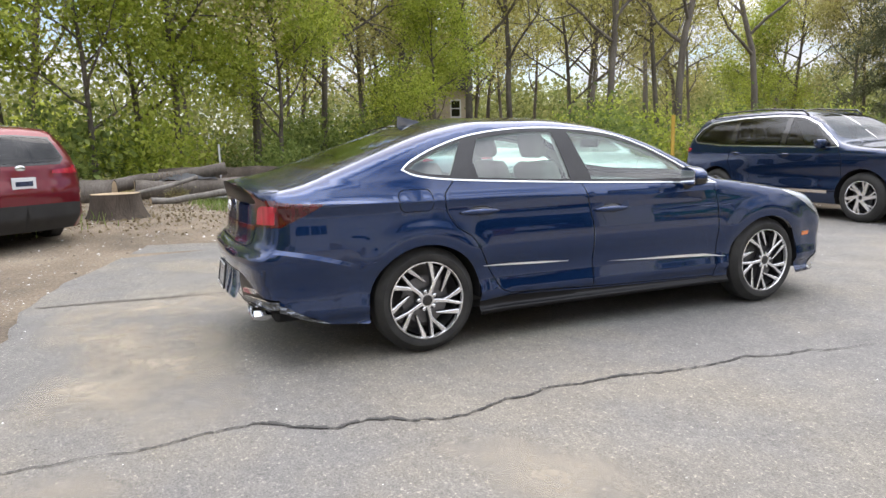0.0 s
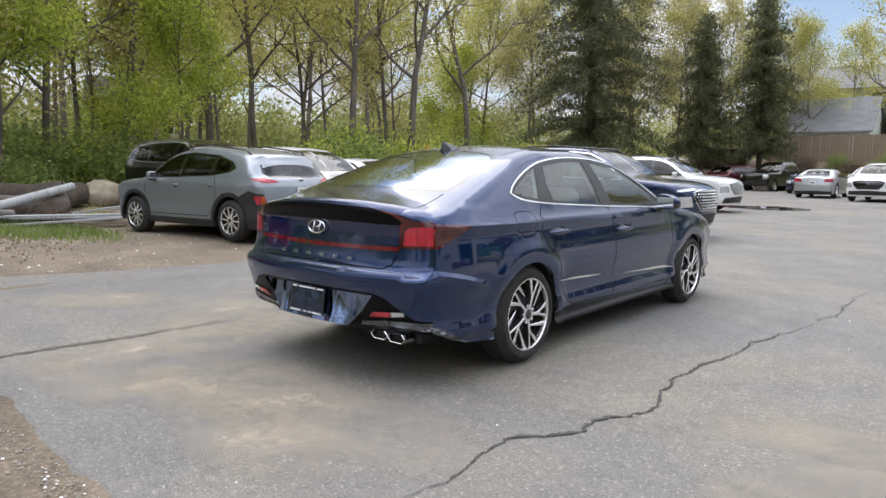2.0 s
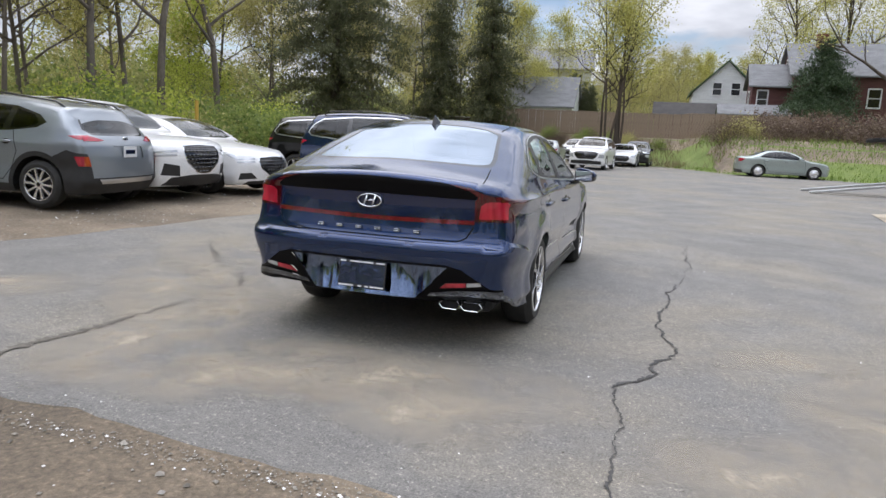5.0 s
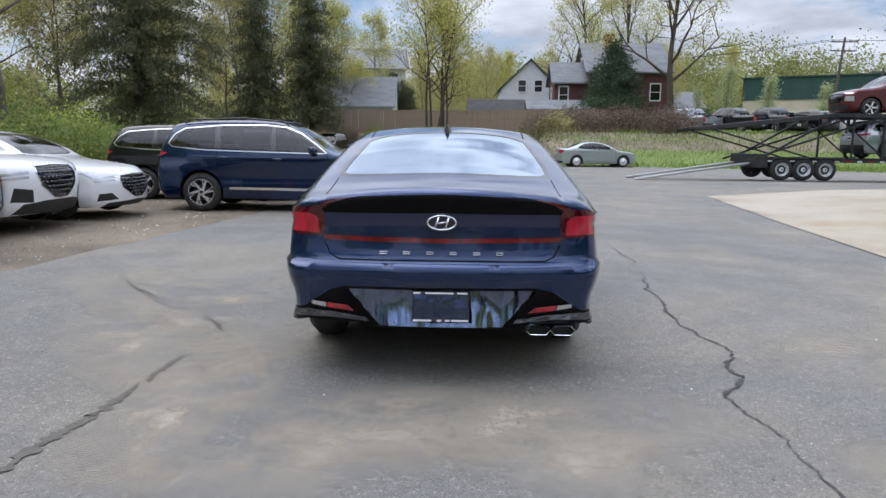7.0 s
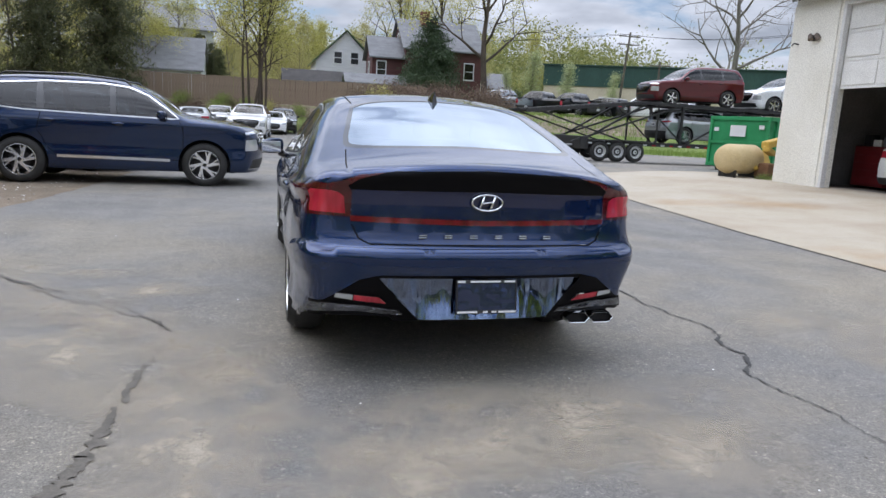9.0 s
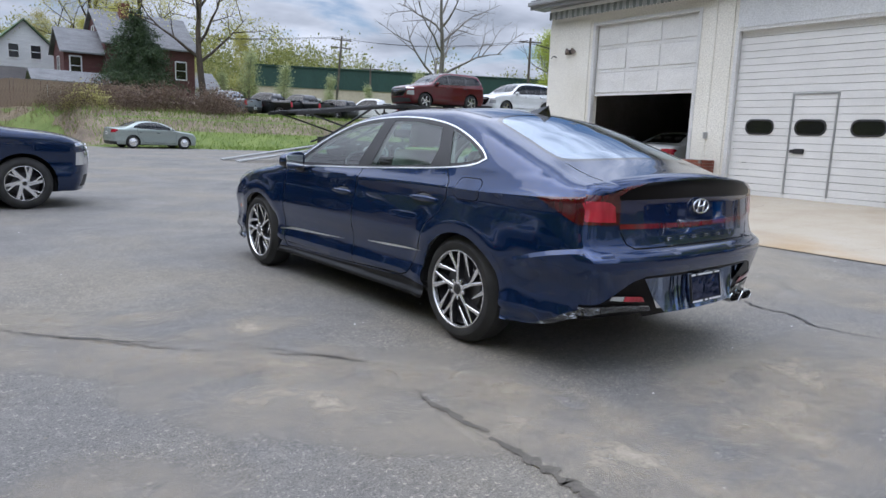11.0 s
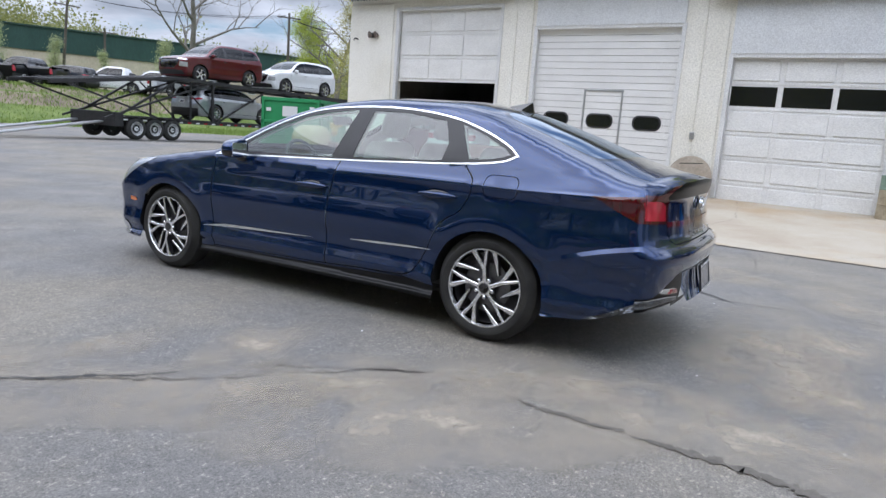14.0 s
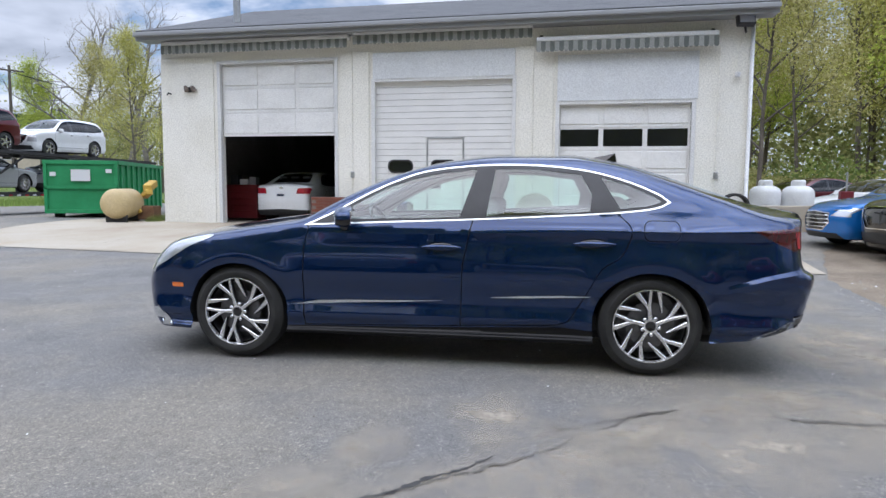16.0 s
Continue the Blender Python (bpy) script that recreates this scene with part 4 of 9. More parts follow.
    for x0, x1, z0, z1 in ((-.085, .07, .070, .079), (-.15, -.11, .069, .080), (.09, .145, .070, .079), (-.15, -.05, -.079, -.070), (-.02, .005, -.079, -.070), (.025, .05, -.079, -.070), (.06, .15, -.079, -.070)):
        box(bm, x0, x1, -.010, -.006, z0, z1, 0, pose(0, -2.528, .47, -9, 0, 0))
    part("plate_frame_print", bm, PLATE_WHITE, pf)
    # twin six-sided tailpipe
    hexa = ((-1, 0), (-.66, .92), (.66, .92), (1, 0), (.66, -.92), (-.66, -.92))
    for cx in (.545, .683):
        bm = bmesh.new()
        rings = [[bm.verts.new((cx + .070 * s_ * q[0], -2.440 + u, .322 + .030 * (s_ - (1 - s_) * .9) * q[1])) for q in hexa] for u, s_ in ((.10, 1.0), (.004, 1.0), (.0, .97), (.002, .93), (.05, .90))]
        for r0, r1 in zip(rings, rings[1:]):
            for k in range(6):
                bm.faces.new((r0[k], r0[(k + 1) % 6], r1[(k + 1) % 6], r1[k]))
        pipe = part("tailpipe", bm, CHROME, car, "chrome six-sided tailpipe")
        bm = bmesh.new()
        bm.faces.new([bm.verts.new((cx + .062 * q[0], -2.400, .322 + .024 * q[1])) for q in hexa])
        part("pipe_inside", bm, DARK, pipe)
    bm = bmesh.new()
    box(bm, .46, .78, -2.33, -2.15, .27, .37, .03)
    part("silencer", bm, LINER, car)
    # fin aerial
    bm = bmesh.new()
    z0 = float(body.top(-1.17))
    v = [bm.verts.new(q) for q in ((0, -1.05, z0 + .012), (-.034, -1.17, z0 - .010), (.034, -1.17, z0 - .010), (-.020, -1.265, z0 - .035), (.020, -1.265, z0 - .035), (0, -1.25, z0 + .056), (0, -1.20, z0 + .046))]
    for f in ((0, 1, 6), (0, 6, 2), (1, 3, 5, 6), (2, 6, 5, 4), (3, 4, 5)):
        bm.faces.new([v[k] for k in f])
    part("fin_aerial", bm, GLOSS_BLACK, car)
    # cabin
    for x in (-.37, .37):
        seat(car, x, .10, .58, .50, SEAT_CLOTH)
    seat(car, 0, -.80, .60, 1.24, SEAT_CLOTH, True)
    bm = bmesh.new()
    box(bm, -.70, .70, .58, .95, .72, .965, .06)
    box(bm, -.15, .15, .1, .6, .4, .72, .04)
    box(bm, -.62, .62, -1.95, -1.25, .80, 1.02, .05)
    part("dashboard", bm, DASH, car)
    bm = bmesh.new()
    wh = pose(-.37, .50, .93, 65, 0, 0)
    tube(bm, [wh @ Vector((.18 * math.cos(t), .18 * math.sin(t), 0)) for t in np.linspace(0, 2 * math.pi, 25)], .015, 6, False)
    tube(bm, [wh @ Vector((-.17, 0, 0)), wh @ Vector((.17, 0, 0))], .02, 6)
    part("steering_wheel", bm, DASH, car, smooth=True)
    bm = bmesh.new()
    box(bm, -.12, .12, -.015, .015, -.035, .035, .012, pose(0, .42, 1.27, -15, 0, 0))
    part("inside_mirror", bm, PLASTIC, car)
    bm = bmesh.new()
    box(bm, -.74, .74, -1.9, .95, .26, .36)
    part("cabin_floor", bm, DASH, car)
    return car


# ---- the other vehicles: one builder, with shapes by body style ----
STYLES = {
    "suv": dict(
        L=4.78, W=1.90, H=1.69, hubs=(1.40, -1.365),
        top=[(2.36, .90), (2.15, 1.0), (1.8, 1.07), (1.25, 1.12), (1.02, 1.17), (.66, 1.42), (.36, 1.575), (-.05, 1.665), (-.6, 1.69), (-1.3, 1.68), (-1.8, 1.64), (-2.2, 1.585)],
        crown=[(2.3, .06), (1.2, .05), (0, .06), (-2.2, .07)], belt=[(2.2, .98), (1.0, 1.07), (0, 1.09), (-1.3, 1.12), (-2.2, 1.18)],
        plan=[(-2.35, .89), (-1.6, .945), (0, .935), (1.5, .945), (2.2, .90)], lean=[(-2.2, .27), (0, .25), (.9, .28), (2, .4)],
        section=[(.18, -.09), (.3, -.03), (.45, -.012), (.62, -.022), (.8, -.006), (.97, .0), (1.0, -.002), (1.1, -.03)],
        rear=[(.25, -2.27), (.45, -2.38), (.72, -2.39), (.95, -2.345), (1.1, -2.315), (1.3, -2.22), (1.55, -2.06), (1.68, -1.97)],
        front=[(.2, 2.27), (.4, 2.36), (.7, 2.39), (.88, 2.36), (1.0, 2.26)], rear_bow=(.16, 2.6), front_bow=(.26, 2.4), bottom=.24,
        dlo=[(1.0, 1.085), (0, 1.105), (-1.3, 1.135), (-1.93, 1.19), (-2.0, 1.25), (-1.90, 1.40), (-1.72, 1.505), (-1.0, 1.565), (-.2, 1.575), (.22, 1.535), (.52, 1.42), (.82, 1.22)],
        panes=(("front_side_glass", [(.86, 1.11), (.05, 1.125), (.02, 1.545), (.22, 1.51), (.50, 1.40), (.76, 1.21)]),
               ("rear_side_glass", [(-.05, 1.13), (-1.0, 1.15), (-1.05, 1.54), (-.08, 1.55)]),
               ("quarter_glass", [(-1.12, 1.155), (-1.86, 1.21), (-1.90, 1.27), (-1.80, 1.41), (-1.68, 1.485), (-1.14, 1.54)])),
        doors=([(1.0, 1.09), (1.08, .9), (1.06, .42), (.0, .42), (.02, 1.12)], [(.0, .42), (-.85, .42), (-1.0, .6), (-1.12, .85), (-1.05, 1.15), (.02, 1.12)]),
        windscreen=[(-.02, 1.0), (.5, .97), (.73, .88), (.62, .30), (-.02, .24)], rear_screen=None,
        back_glass=[(-.02, 1.13), (.58, 1.15), (.64, 1.2), (.55, 1.46), (-.02, 1.5)],
        tail=[(.42, 1.0), (.99, .98), (.99, 1.09), (.42, 1.045)], tail_side=[(-2.5, .98), (-2.16, 1.0), (-2.02, 1.07), (-2.2, 1.10), (-2.5, 1.1)],
        plate_z=.88, rear_low=[(-.02, .2), (.99, .2), (.99, .56), (.7, .60), (-.02, .60)],
        grille=[(-.02, .56), (.40, .56), (.56, .72), (.60, .86), (.4, .90), (-.02, .91)], lamp=[(.62, .62), (.99, .60), (.99, .78), (.66, .80)], lamp_side=[(2.6, .62), (2.16, .64), (2.08, .78), (2.6, .79)],
        drl=[(.45, .915), (.99, .86), (.99, .90), (.5, .945)], intake=[(-.02, .3), (.8, .3), (.75, .46), (-.02, .5)], handles=((.16, .02, .97), (-.86, -1.0, .99)), mirror=(.76, 1.13)),
    "sedan": dict(
        L=4.9, W=1.86, H=1.445, hubs=(1.42, -1.42),
        top=[(2.38, .70), (2.2, .80), (1.9, .885), (1.5, .945), (1.18, .985), (1.0, 1.02), (.65, 1.21), (.3, 1.345), (-.04, 1.412), (-.46, 1.443), (-.86, 1.42), (-1.25, 1.31), (-1.6, 1.17), (-1.85, 1.10), (-2.2, 1.08), (-2.5, 1.05)],
        crown=[(2.3, .07), (0, .07), (-2.4, .08)], belt=[(2.2, .80), (.9, .95), (0, .97), (-.9, 1.0), (-1.6, 1.02), (-2.5, .98)],
        plan=[(-2.5, .85), (-1.45, .925), (0, .915), (1.45, .925), (2.4, .84)], lean=[(-2.4, .4), (-1.2, .36), (0, .32), (.9, .36), (2, .5)],
        section=[(.16, -.085), (.24, -.04), (.4, -.012), (.58, -.018), (.8, -.004), (.93, 0), (1.06, -.035)],
        rear=[(.15, -2.36), (.3, -2.46), (.6, -2.5), (.72, -2.48), (.95, -2.43), (1.1, -2.41)], front=[(.15, 2.27), (.3, 2.36), (.55, 2.38), (.7, 2.33), (.8, 2.25)],
        rear_bow=(.16, 2.8), front_bow=(.32, 2.3), bottom=.20,
        dlo=[(.92, .965), (0, .985), (-.9, 1.015), (-1.35, 1.045), (-1.40, 1.08), (-1.2, 1.21), (-.95, 1.31), (-.6, 1.36), (-.2, 1.365), (.1, 1.325), (.4, 1.21), (.7, 1.07)],
        panes=(("front_side_glass", [(.74, .99), (-.14, 1.005), (-.2, 1.335), (.08, 1.30), (.38, 1.185), (.64, 1.06)]),
               ("rear_side_glass", [(-.22, 1.007), (-1.05, 1.035), (-1.10, 1.2), (-.95, 1.28), (-.6, 1.335), (-.28, 1.338)]),
               ("quarter_glass", [(-1.12, 1.04), (-1.33, 1.06), (-1.17, 1.18)])),
        doors=([(.90, .97), (.95, .7), (.93, .30), (-.17, .30), (-.18, 1.0)], [(-.17, .30), (-.83, .32), (-1.0, .52), (-1.15, .72), (-1.2, 1.03), (-.18, 1.0)]),
        windscreen=[(-.02, .96), (.4, .94), (.68, .85), (.56, .17), (-.02, .12)], rear_screen=[(-.02, -1.06), (.48, -1.1), (.60, -1.66), (.5, -1.74), (-.02, -1.78)],
        back_glass=None, tail=[(.48, .80), (.99, .80), (.99, .97), (.52, .95)], tail_side=[(-2.6, .80), (-2.3, .82), (-2.14, .93), (-2.3, .97), (-2.6, .97)],
        plate_z=.76, rear_low=[(-.02, .15), (.99, .15), (.99, .34), (-.02, .38)],
        grille=[(-.02, .36), (.34, .36), (.50, .50), (.46, .66), (-.02, .69)], lamp=[(.52, .62), (.99, .60), (.99, .73), (.62, .72)], lamp_side=[(2.6, .60), (2.15, .62), (1.85, .76), (2.05, .78), (2.6, .73)],
        drl=[(.52, .715), (.99, .73), (.99, .75), (.55, .735)], intake=[(-.02, .2), (.75, .2), (.66, .30), (-.02, .32)], handles=((.05, -.12, .86), (-.95, -1.1, .88)), mirror=(.62, 1.02)),
    "pickup": dict(
        L=5.9, W=2.03, H=1.93, hubs=(1.95, -1.72),
        top=[(2.92, 1.12), (2.7, 1.18), (2.0, 1.24), (1.35, 1.27), (1.15, 1.33), (.75, 1.70), (.45, 1.88), (.0, 1.93), (-.7, 1.91), (-.95, 1.85), (-1.08, 1.42), (-1.2, 1.32), (-2.95, 1.34)],
        crown=[(2.3, .03), (-2.4, .04)], belt=[(2.8, 1.1), (1, 1.2), (-1, 1.24), (-2.9, 1.26)], plan=[(-2.95, .98), (0, 1.0), (2.4, 1.0), (2.9, .96)],
        lean=[(-2.9, .2), (0, .22), (1, .24), (2.8, .3)], section=[(.3, -.08), (.45, -.02), (.7, -.012), (.9, 0), (1.2, -.02)],
        rear=[(.3, -2.8), (.5, -2.93), (.8, -2.92), (1.35, -2.86)], front=[(.3, 2.8), (.5, 2.93), (.9, 2.95), (1.15, 2.9)], rear_bow=(.06, 3), front_bow=(.14, 2.5), bottom=.36,
        dlo=[(1.12, 1.24), (-.92, 1.28), (-.90, 1.74), (-.6, 1.79), (.2, 1.79), (.5, 1.68), (.9, 1.38)],
        panes=(("front_side_glass", [(.95, 1.27), (.1, 1.28), (.08, 1.76), (.2, 1.755), (.48, 1.64), (.85, 1.36)]), ("rear_side_glass", [(.0, 1.285), (-.87, 1.30), (-.86, 1.72), (-.6, 1.76), (-.02, 1.76)])),
        doors=([(1.1, 1.2), (1.12, .55), (.03, .55), (.03, 1.28)], [(.03, .55), (-.95, .55), (-.95, 1.28), (.03, 1.28)]),
        windscreen=[(-.02, 1.12), (.6, 1.08), (.80, 1.0), (.70, .42), (-.02, .38)], rear_screen=None, back_glass=None,
        tail=[(.84, .85), (1.1, .85), (1.1, 1.2), (.84, 1.2)], tail_side=[(-3.0, .85), (-2.84, .85), (-2.82, 1.2), (-3.0, 1.2)], plate_z=.62, rear_low=[(-.02, .3), (1.1, .3), (1.1, .72), (-.02, .72)],
        grille=[(-.02, .72), (.62, .72), (.66, 1.08), (-.02, 1.1)], lamp=[(.70, .85), (1.1, .85), (1.1, 1.08), (.70, 1.08)], lamp_side=[(3.1, .86), (2.75, .88), (2.72, 1.06), (3.1, 1.08)],
        drl=[(.7, .80), (1.1, .80), (1.1, .84), (.7, .84)], intake=[(-.02, .36), (.9, .36), (.9, .62), (-.02, .66)], handles=((.2, .05, 1.08), (-.76, -.9, 1.1)), mirror=(.86, 1.30)),
}
STYLES["small_suv"] = dict(
    STYLES["suv"],
    top=[(2.36, .90), (2.15, 1.0), (1.8, 1.07), (1.25, 1.12), (1.02, 1.17), (.66, 1.42), (.36, 1.575), (-.05, 1.665), (-.5, 1.69), (-1.1, 1.66), (-1.5, 1.605), (-1.9, 1.53), (-2.2, 1.46)],
    rear=[(.25, -2.27), (.45, -2.40), (.72, -2.40), (.95, -2.37), (1.08, -2.30), (1.16, -2.20), (1.35, -2.02), (1.5, -1.90), (1.56, -1.92), (1.68, -1.88)],
    dlo=[(1.0, 1.085), (0, 1.115), (-1.0, 1.15), (-1.45, 1.21), (-1.60, 1.29), (-1.45, 1.40), (-1.0, 1.515), (-.2, 1.57), (.22, 1.53), (.52, 1.42), (.82, 1.22)],
    panes=(("front_side_glass", [(.86, 1.11), (.05, 1.135), (.02, 1.54), (.22, 1.505), (.50, 1.40), (.76, 1.21)]), ("rear_side_glass", [(-.05, 1.14), (-.85, 1.165), (-.92, 1.495), (-.08, 1.545)]),
           ("quarter_glass", [(-.98, 1.175), (-1.38, 1.23), (-1.48, 1.29), (-1.36, 1.39), (-1.02, 1.475)])),
    back_glass=[(-.02, 1.15), (.60, 1.16), (.66, 1.20), (.56, 1.46), (-.02, 1.49)])
# fronts with a crest-shaped grille and twin-line lamps
CRESTS = {
    "tall_crest": dict(grille=[(-.02, .46), (.16, .48), (.40, .66), (.45, .84), (.40, .93), (-.02, .95)], lamps=([(.56, .83), (.99, .79), (.99, .825), (.56, .868)], [(.58, .765), (.99, .735), (.99, .765), (.58, .80)]),
                       low=[(-.02, .24), (.78, .26), (.66, .40), (.30, .44), (-.02, .44)], side=[(.52, .42), (.82, .44), (.78, .64), (.54, .60)]),
    "low_crest": dict(grille=[(-.02, .34), (.16, .36), (.42, .52), (.46, .64), (.40, .71), (-.02, .73)], lamps=([(.52, .675), (.99, .65), (.99, .68), (.52, .71)], [(.54, .62), (.99, .60), (.99, .63), (.54, .655)]),
                      low=[(-.02, .17), (.75, .19), (.66, .27), (-.02, .30)], side=[(.50, .32), (.82, .30), (.80, .42), (.62, .43)]),
}
AMBER_RED = lamp_red("amber_red_lamp", (.30, .02, .01), (.50, .10, .02))


def vehicle(name, style, m, label, category, material, L=None, W=None, H=None, wheel="five", wheel_r=.36, rim_r=None, step=.09, clad=None, trim=None,
            hubs=None, lean=1.0, roof_rack=False, roof=None, chrome_sill=False, group="", grille_mat=None, mesh_grille=False, tint=None, plate=True, steer=0.0, face=""):
    b = STYLES[style]
    sy, sx, sz = (L or b["L"]) / b["L"], (W or b["W"]) / b["W"], (H or b["H"]) / b["H"]
    car = thing(name, m, label, category, group)

    def Y(p):
        return [(q[0] * sy, q[1] * sz) for q in p]

    def X(p):
        return np.array([(q[0] * sx, q[1] * sz) for q in p])
    body = Body(top=Y(b["top"]), crown=[(q[0] * sy, q[1]) for q in b["crown"]], belt=Y(b["belt"]), plan=[(q[0] * sy, q[1] * sx) for q in b["plan"]],
                lean=[(q[0] * sy, q[1] * lean) for q in b["lean"]], section=[(q[0] * sz, q[1]) for q in b["section"]],
                rear=[(q[0] * sz, q[1] * sy) for q in b["rear"]], front=[(q[0] * sz, q[1] * sy) for q in b["front"]], rear_bow=b["rear_bow"], front_bow=b["front_bow"], bottom=b["bottom"] * sz, soft=.03)
    hf, hr = hubs or (b["hubs"][0] * sy, b["hubs"][1] * sy)
    ra = wheel_r + .055
    rim_r = rim_r or wheel_r * .66
    side = []
    for nm, d in zip(("front_door", "rear_door"), b["doors"]):
        side.append((nm, np.array(Y(d)), 0.0))
    for d in b["doors"]:
        p = Y(d)
        side.append(("door_gap#%d" % (d is b["doors"][0]), ribbon(p[:-1], .012), -.005))
    if clad:
        side.append(("lower_cladding", np.array([(-9, -1), (9, -1), (9, .36 * sz), (-9, .36 * sz)]), .006))
        for hy in (hf, hr):
            side.append(("arch_cladding#%d" % (hy == hf), arch_poly(hy, wheel_r, ra + .065, -1), .006))
    elif chrome_sill:
        side.append(("sill_strip", ribbon([(hf - .55, .43), (hr + .55, .45)], .045), .006))
    if face == "pods":
        side.append(("tail_lamp", np.array(Y([(-2.6, 1.035), (-2.14, 1.06), (-1.98, 1.11), (-2.2, 1.125), (-2.6, 1.115)])), .003))
        side.append(("corner_cladding", np.array(Y([(-2.6, .2), (-1.7, .2), (-1.75, .80), (-1.98, .90), (-2.14, .86), (-2.6, .84)])), .006))
        side.append(("low_lamp", np.array(Y([(-2.6, .66), (-2.16, .67), (-2.10, .81), (-2.6, .81)])), .009))
    else:
        side.append(("tail_lamp", np.array(Y(b["tail_side"])), .003))
    side.append(("headlamp", np.array(Y(b["lamp_side"])), .003))
    dlo = finer(Y(b["dlo"]), .12)
    if trim:
        side.append(("window_trim", inset(dlo, -.022), .005))
    side.append(("window_surround", dlo, .002))
    for nm, g in b["panes"]:
        side.append((nm, np.array(Y(g)), -.002))
    for hy in (hf, hr):
        side.append(("wheel_arch", arch_poly(hy, wheel_r, ra, -1), None))
    ws = np.array([(q[0] * sx, q[1] * sy) for q in b["windscreen"]])
    top = [("windscreen", ws, -.002)]
    if b["rear_screen"]:
        top.append(("rear_screen", np.array([(q[0] * sx, q[1] * sy) for q in b["rear_screen"]]), -.002))
    if roof:
        y0, y1 = b["panes"][0][1][2][0] * sy, b["panes"][-1][1][1][0] * sy
        top.insert(0, ("roof_panel", np.array([(-.02, y0), (.55 * sx, y0), (.55 * sx, y1), (-.02, y1)]), .002))
    rear = [("rear_bumper", X(b["rear_low"] if face != "pods" else [(-.02, .2), (.99, .2), (.99, .46), (.7, .49), (-.02, .49)]), .004)]
    if b["back_glass"]:
        rear.append(("back_glass_frame", inset(X(b["back_glass"]), -.03), .001))
        rear.append(("back_glass", X(b["back_glass"]), -.001))
    if face == "pods":
        rear += [("both_tail_lamp", X([(.48, 1.055), (.60, 1.035), (.99, 1.04), (.99, 1.12), (.70, 1.12)]), .005), ("both_rear_cladding", X([(.74, .44), (.99, .40), (.99, .86), (.82, .85), (.77, .62)]), .007),
                 ("both_low_lamp", X([(.78, .67), (.99, .67), (.99, .81), (.81, .81)]), .010), ("bumper_strip", X([(-.02, .40), (.60, .40), (.66, .47), (-.02, .47)]), .008), ("plate_recess", X([(-.02, .78), (.36, .78), (.34, .97), (-.02, .97)]), -.012)]
    else:
        rear.append(("both_tail_lamp", X(b["tail"]), .005))
    front = [("intake", X(b["intake"]), -.008), ("grille_frame", inset(X(b["grille"]), -.018), .004), ("grille", X(b["grille"]), -.012), ("both_headlamp", X(b["lamp"]), .003), ("both_running_lamp", X(b["drl"]), .004)]
    if face in CRESTS:
        c = CRESTS[face]
        front = [("intake", X(c["low"]), -.006), ("both_side_intake", X(c["side"]), -.008), ("grille_frame", inset(X(c["grille"]), -.014), .004), ("grille", X(c["grille"]), -.012)]
        front += [("both_headlamp#%d" % k, X(p), .003) for k, p in enumerate(c["lamps"])]
        b = dict(b, grille=c["grille"])
    tg = tint or TINT_GLASS
    low = clad or (PLASTIC if style != "sedan" else PLASTIC)
    mats = dict(body=material, lining=DASH, front_door=material, rear_door=material, door_gap=DARK, lower_cladding=clad or PLASTIC, arch_cladding=clad or PLASTIC, corner_cladding=PLASTIC, sill_strip=CHROME, tail_lamp=RED_LAMP, headlamp=LAMP_CLEAR, window_trim=trim or CHROME,
                window_surround=GLOSS_BLACK, front_side_glass=tg, rear_side_glass=tg, quarter_glass=tg, windscreen=WIND_GLASS, rear_screen=TINT_GLASS, roof_panel=roof or GLOSS_BLACK, rear_bumper=low,
                back_glass=TINT_GLASS, back_glass_frame=GLOSS_BLACK, both_tail_lamp=RED_LAMP, low_lamp=RED_LAMP, both_low_lamp=AMBER_RED, both_rear_cladding=PLASTIC, bumper_strip=SATIN, plate_recess=material, both_side_intake=PLASTIC, intake=PLASTIC, grille_frame=CHROME if trim else PLASTIC, grille=grille_mat or GLOSS_BLACK, both_headlamp=LAMP_CLEAR, both_running_lamp=CHROME)
    skin(car, body, side, top, rear, front, mats, step)
    wx = body.plan(np.array([hf, hr])) - .022
    for hy, hx in ((hf, wx[0]), (hr, wx[1])):
        arch_liner(car, hy, wheel_r, ra + .01, float(hx))
        for sg in (1, -1):
            add_wheel(car, sg * float(hx), hy, wheel_r, wheel, wheel_r, .225, rim_r, 17 * sg)
    underside(car, hr - .55, hf + .5, .74 * sx, b["bottom"] * sz, .2)
    for y0, y1, z in b["handles"]:
        handle(car, body, y0 * sy + .02, y1 * sy - .04, z * sz, material)
    my, mz = b["mirror"][0] * sy, b["mirror"][1] * sz
    mirror_part(car, my, mz, float(body.width(np.array([my]), np.array([mz]))[0]) - .02, material)
    if roof_rack:
        for sg in (1, -1):
            zt = float(body.top(-.6 * sy))
            ys = [.25 * sy, .15 * sy, -.6 * sy, -1.6 * sy, -1.75 * sy]
            pts = []
            for k, yy in enumerate(ys):
                z = float(body.top(yy)) - .66 ** 2 * .06 * sx - .01 + (0 if k in (0, 4) else .055)
                pts.append((sg * .64 * sx, yy, z))
            bm = bmesh.new()
            tube(bm, pts, .016, 6)
            part("roof_rail", bm, GLOSS_BLACK, car, smooth=True)
    if plate:
        yr = float(body.rear(b["plate_z"] * sz))
        bm = bmesh.new()
        box(bm, -.155, .155, yr - .014, yr - .004, b["plate_z"] * sz - .08, b["plate_z"] * sz + .08, .006)
        pl = part("number_plate", bm, PLATE_WHITE, car)
        bm = bmesh.new()
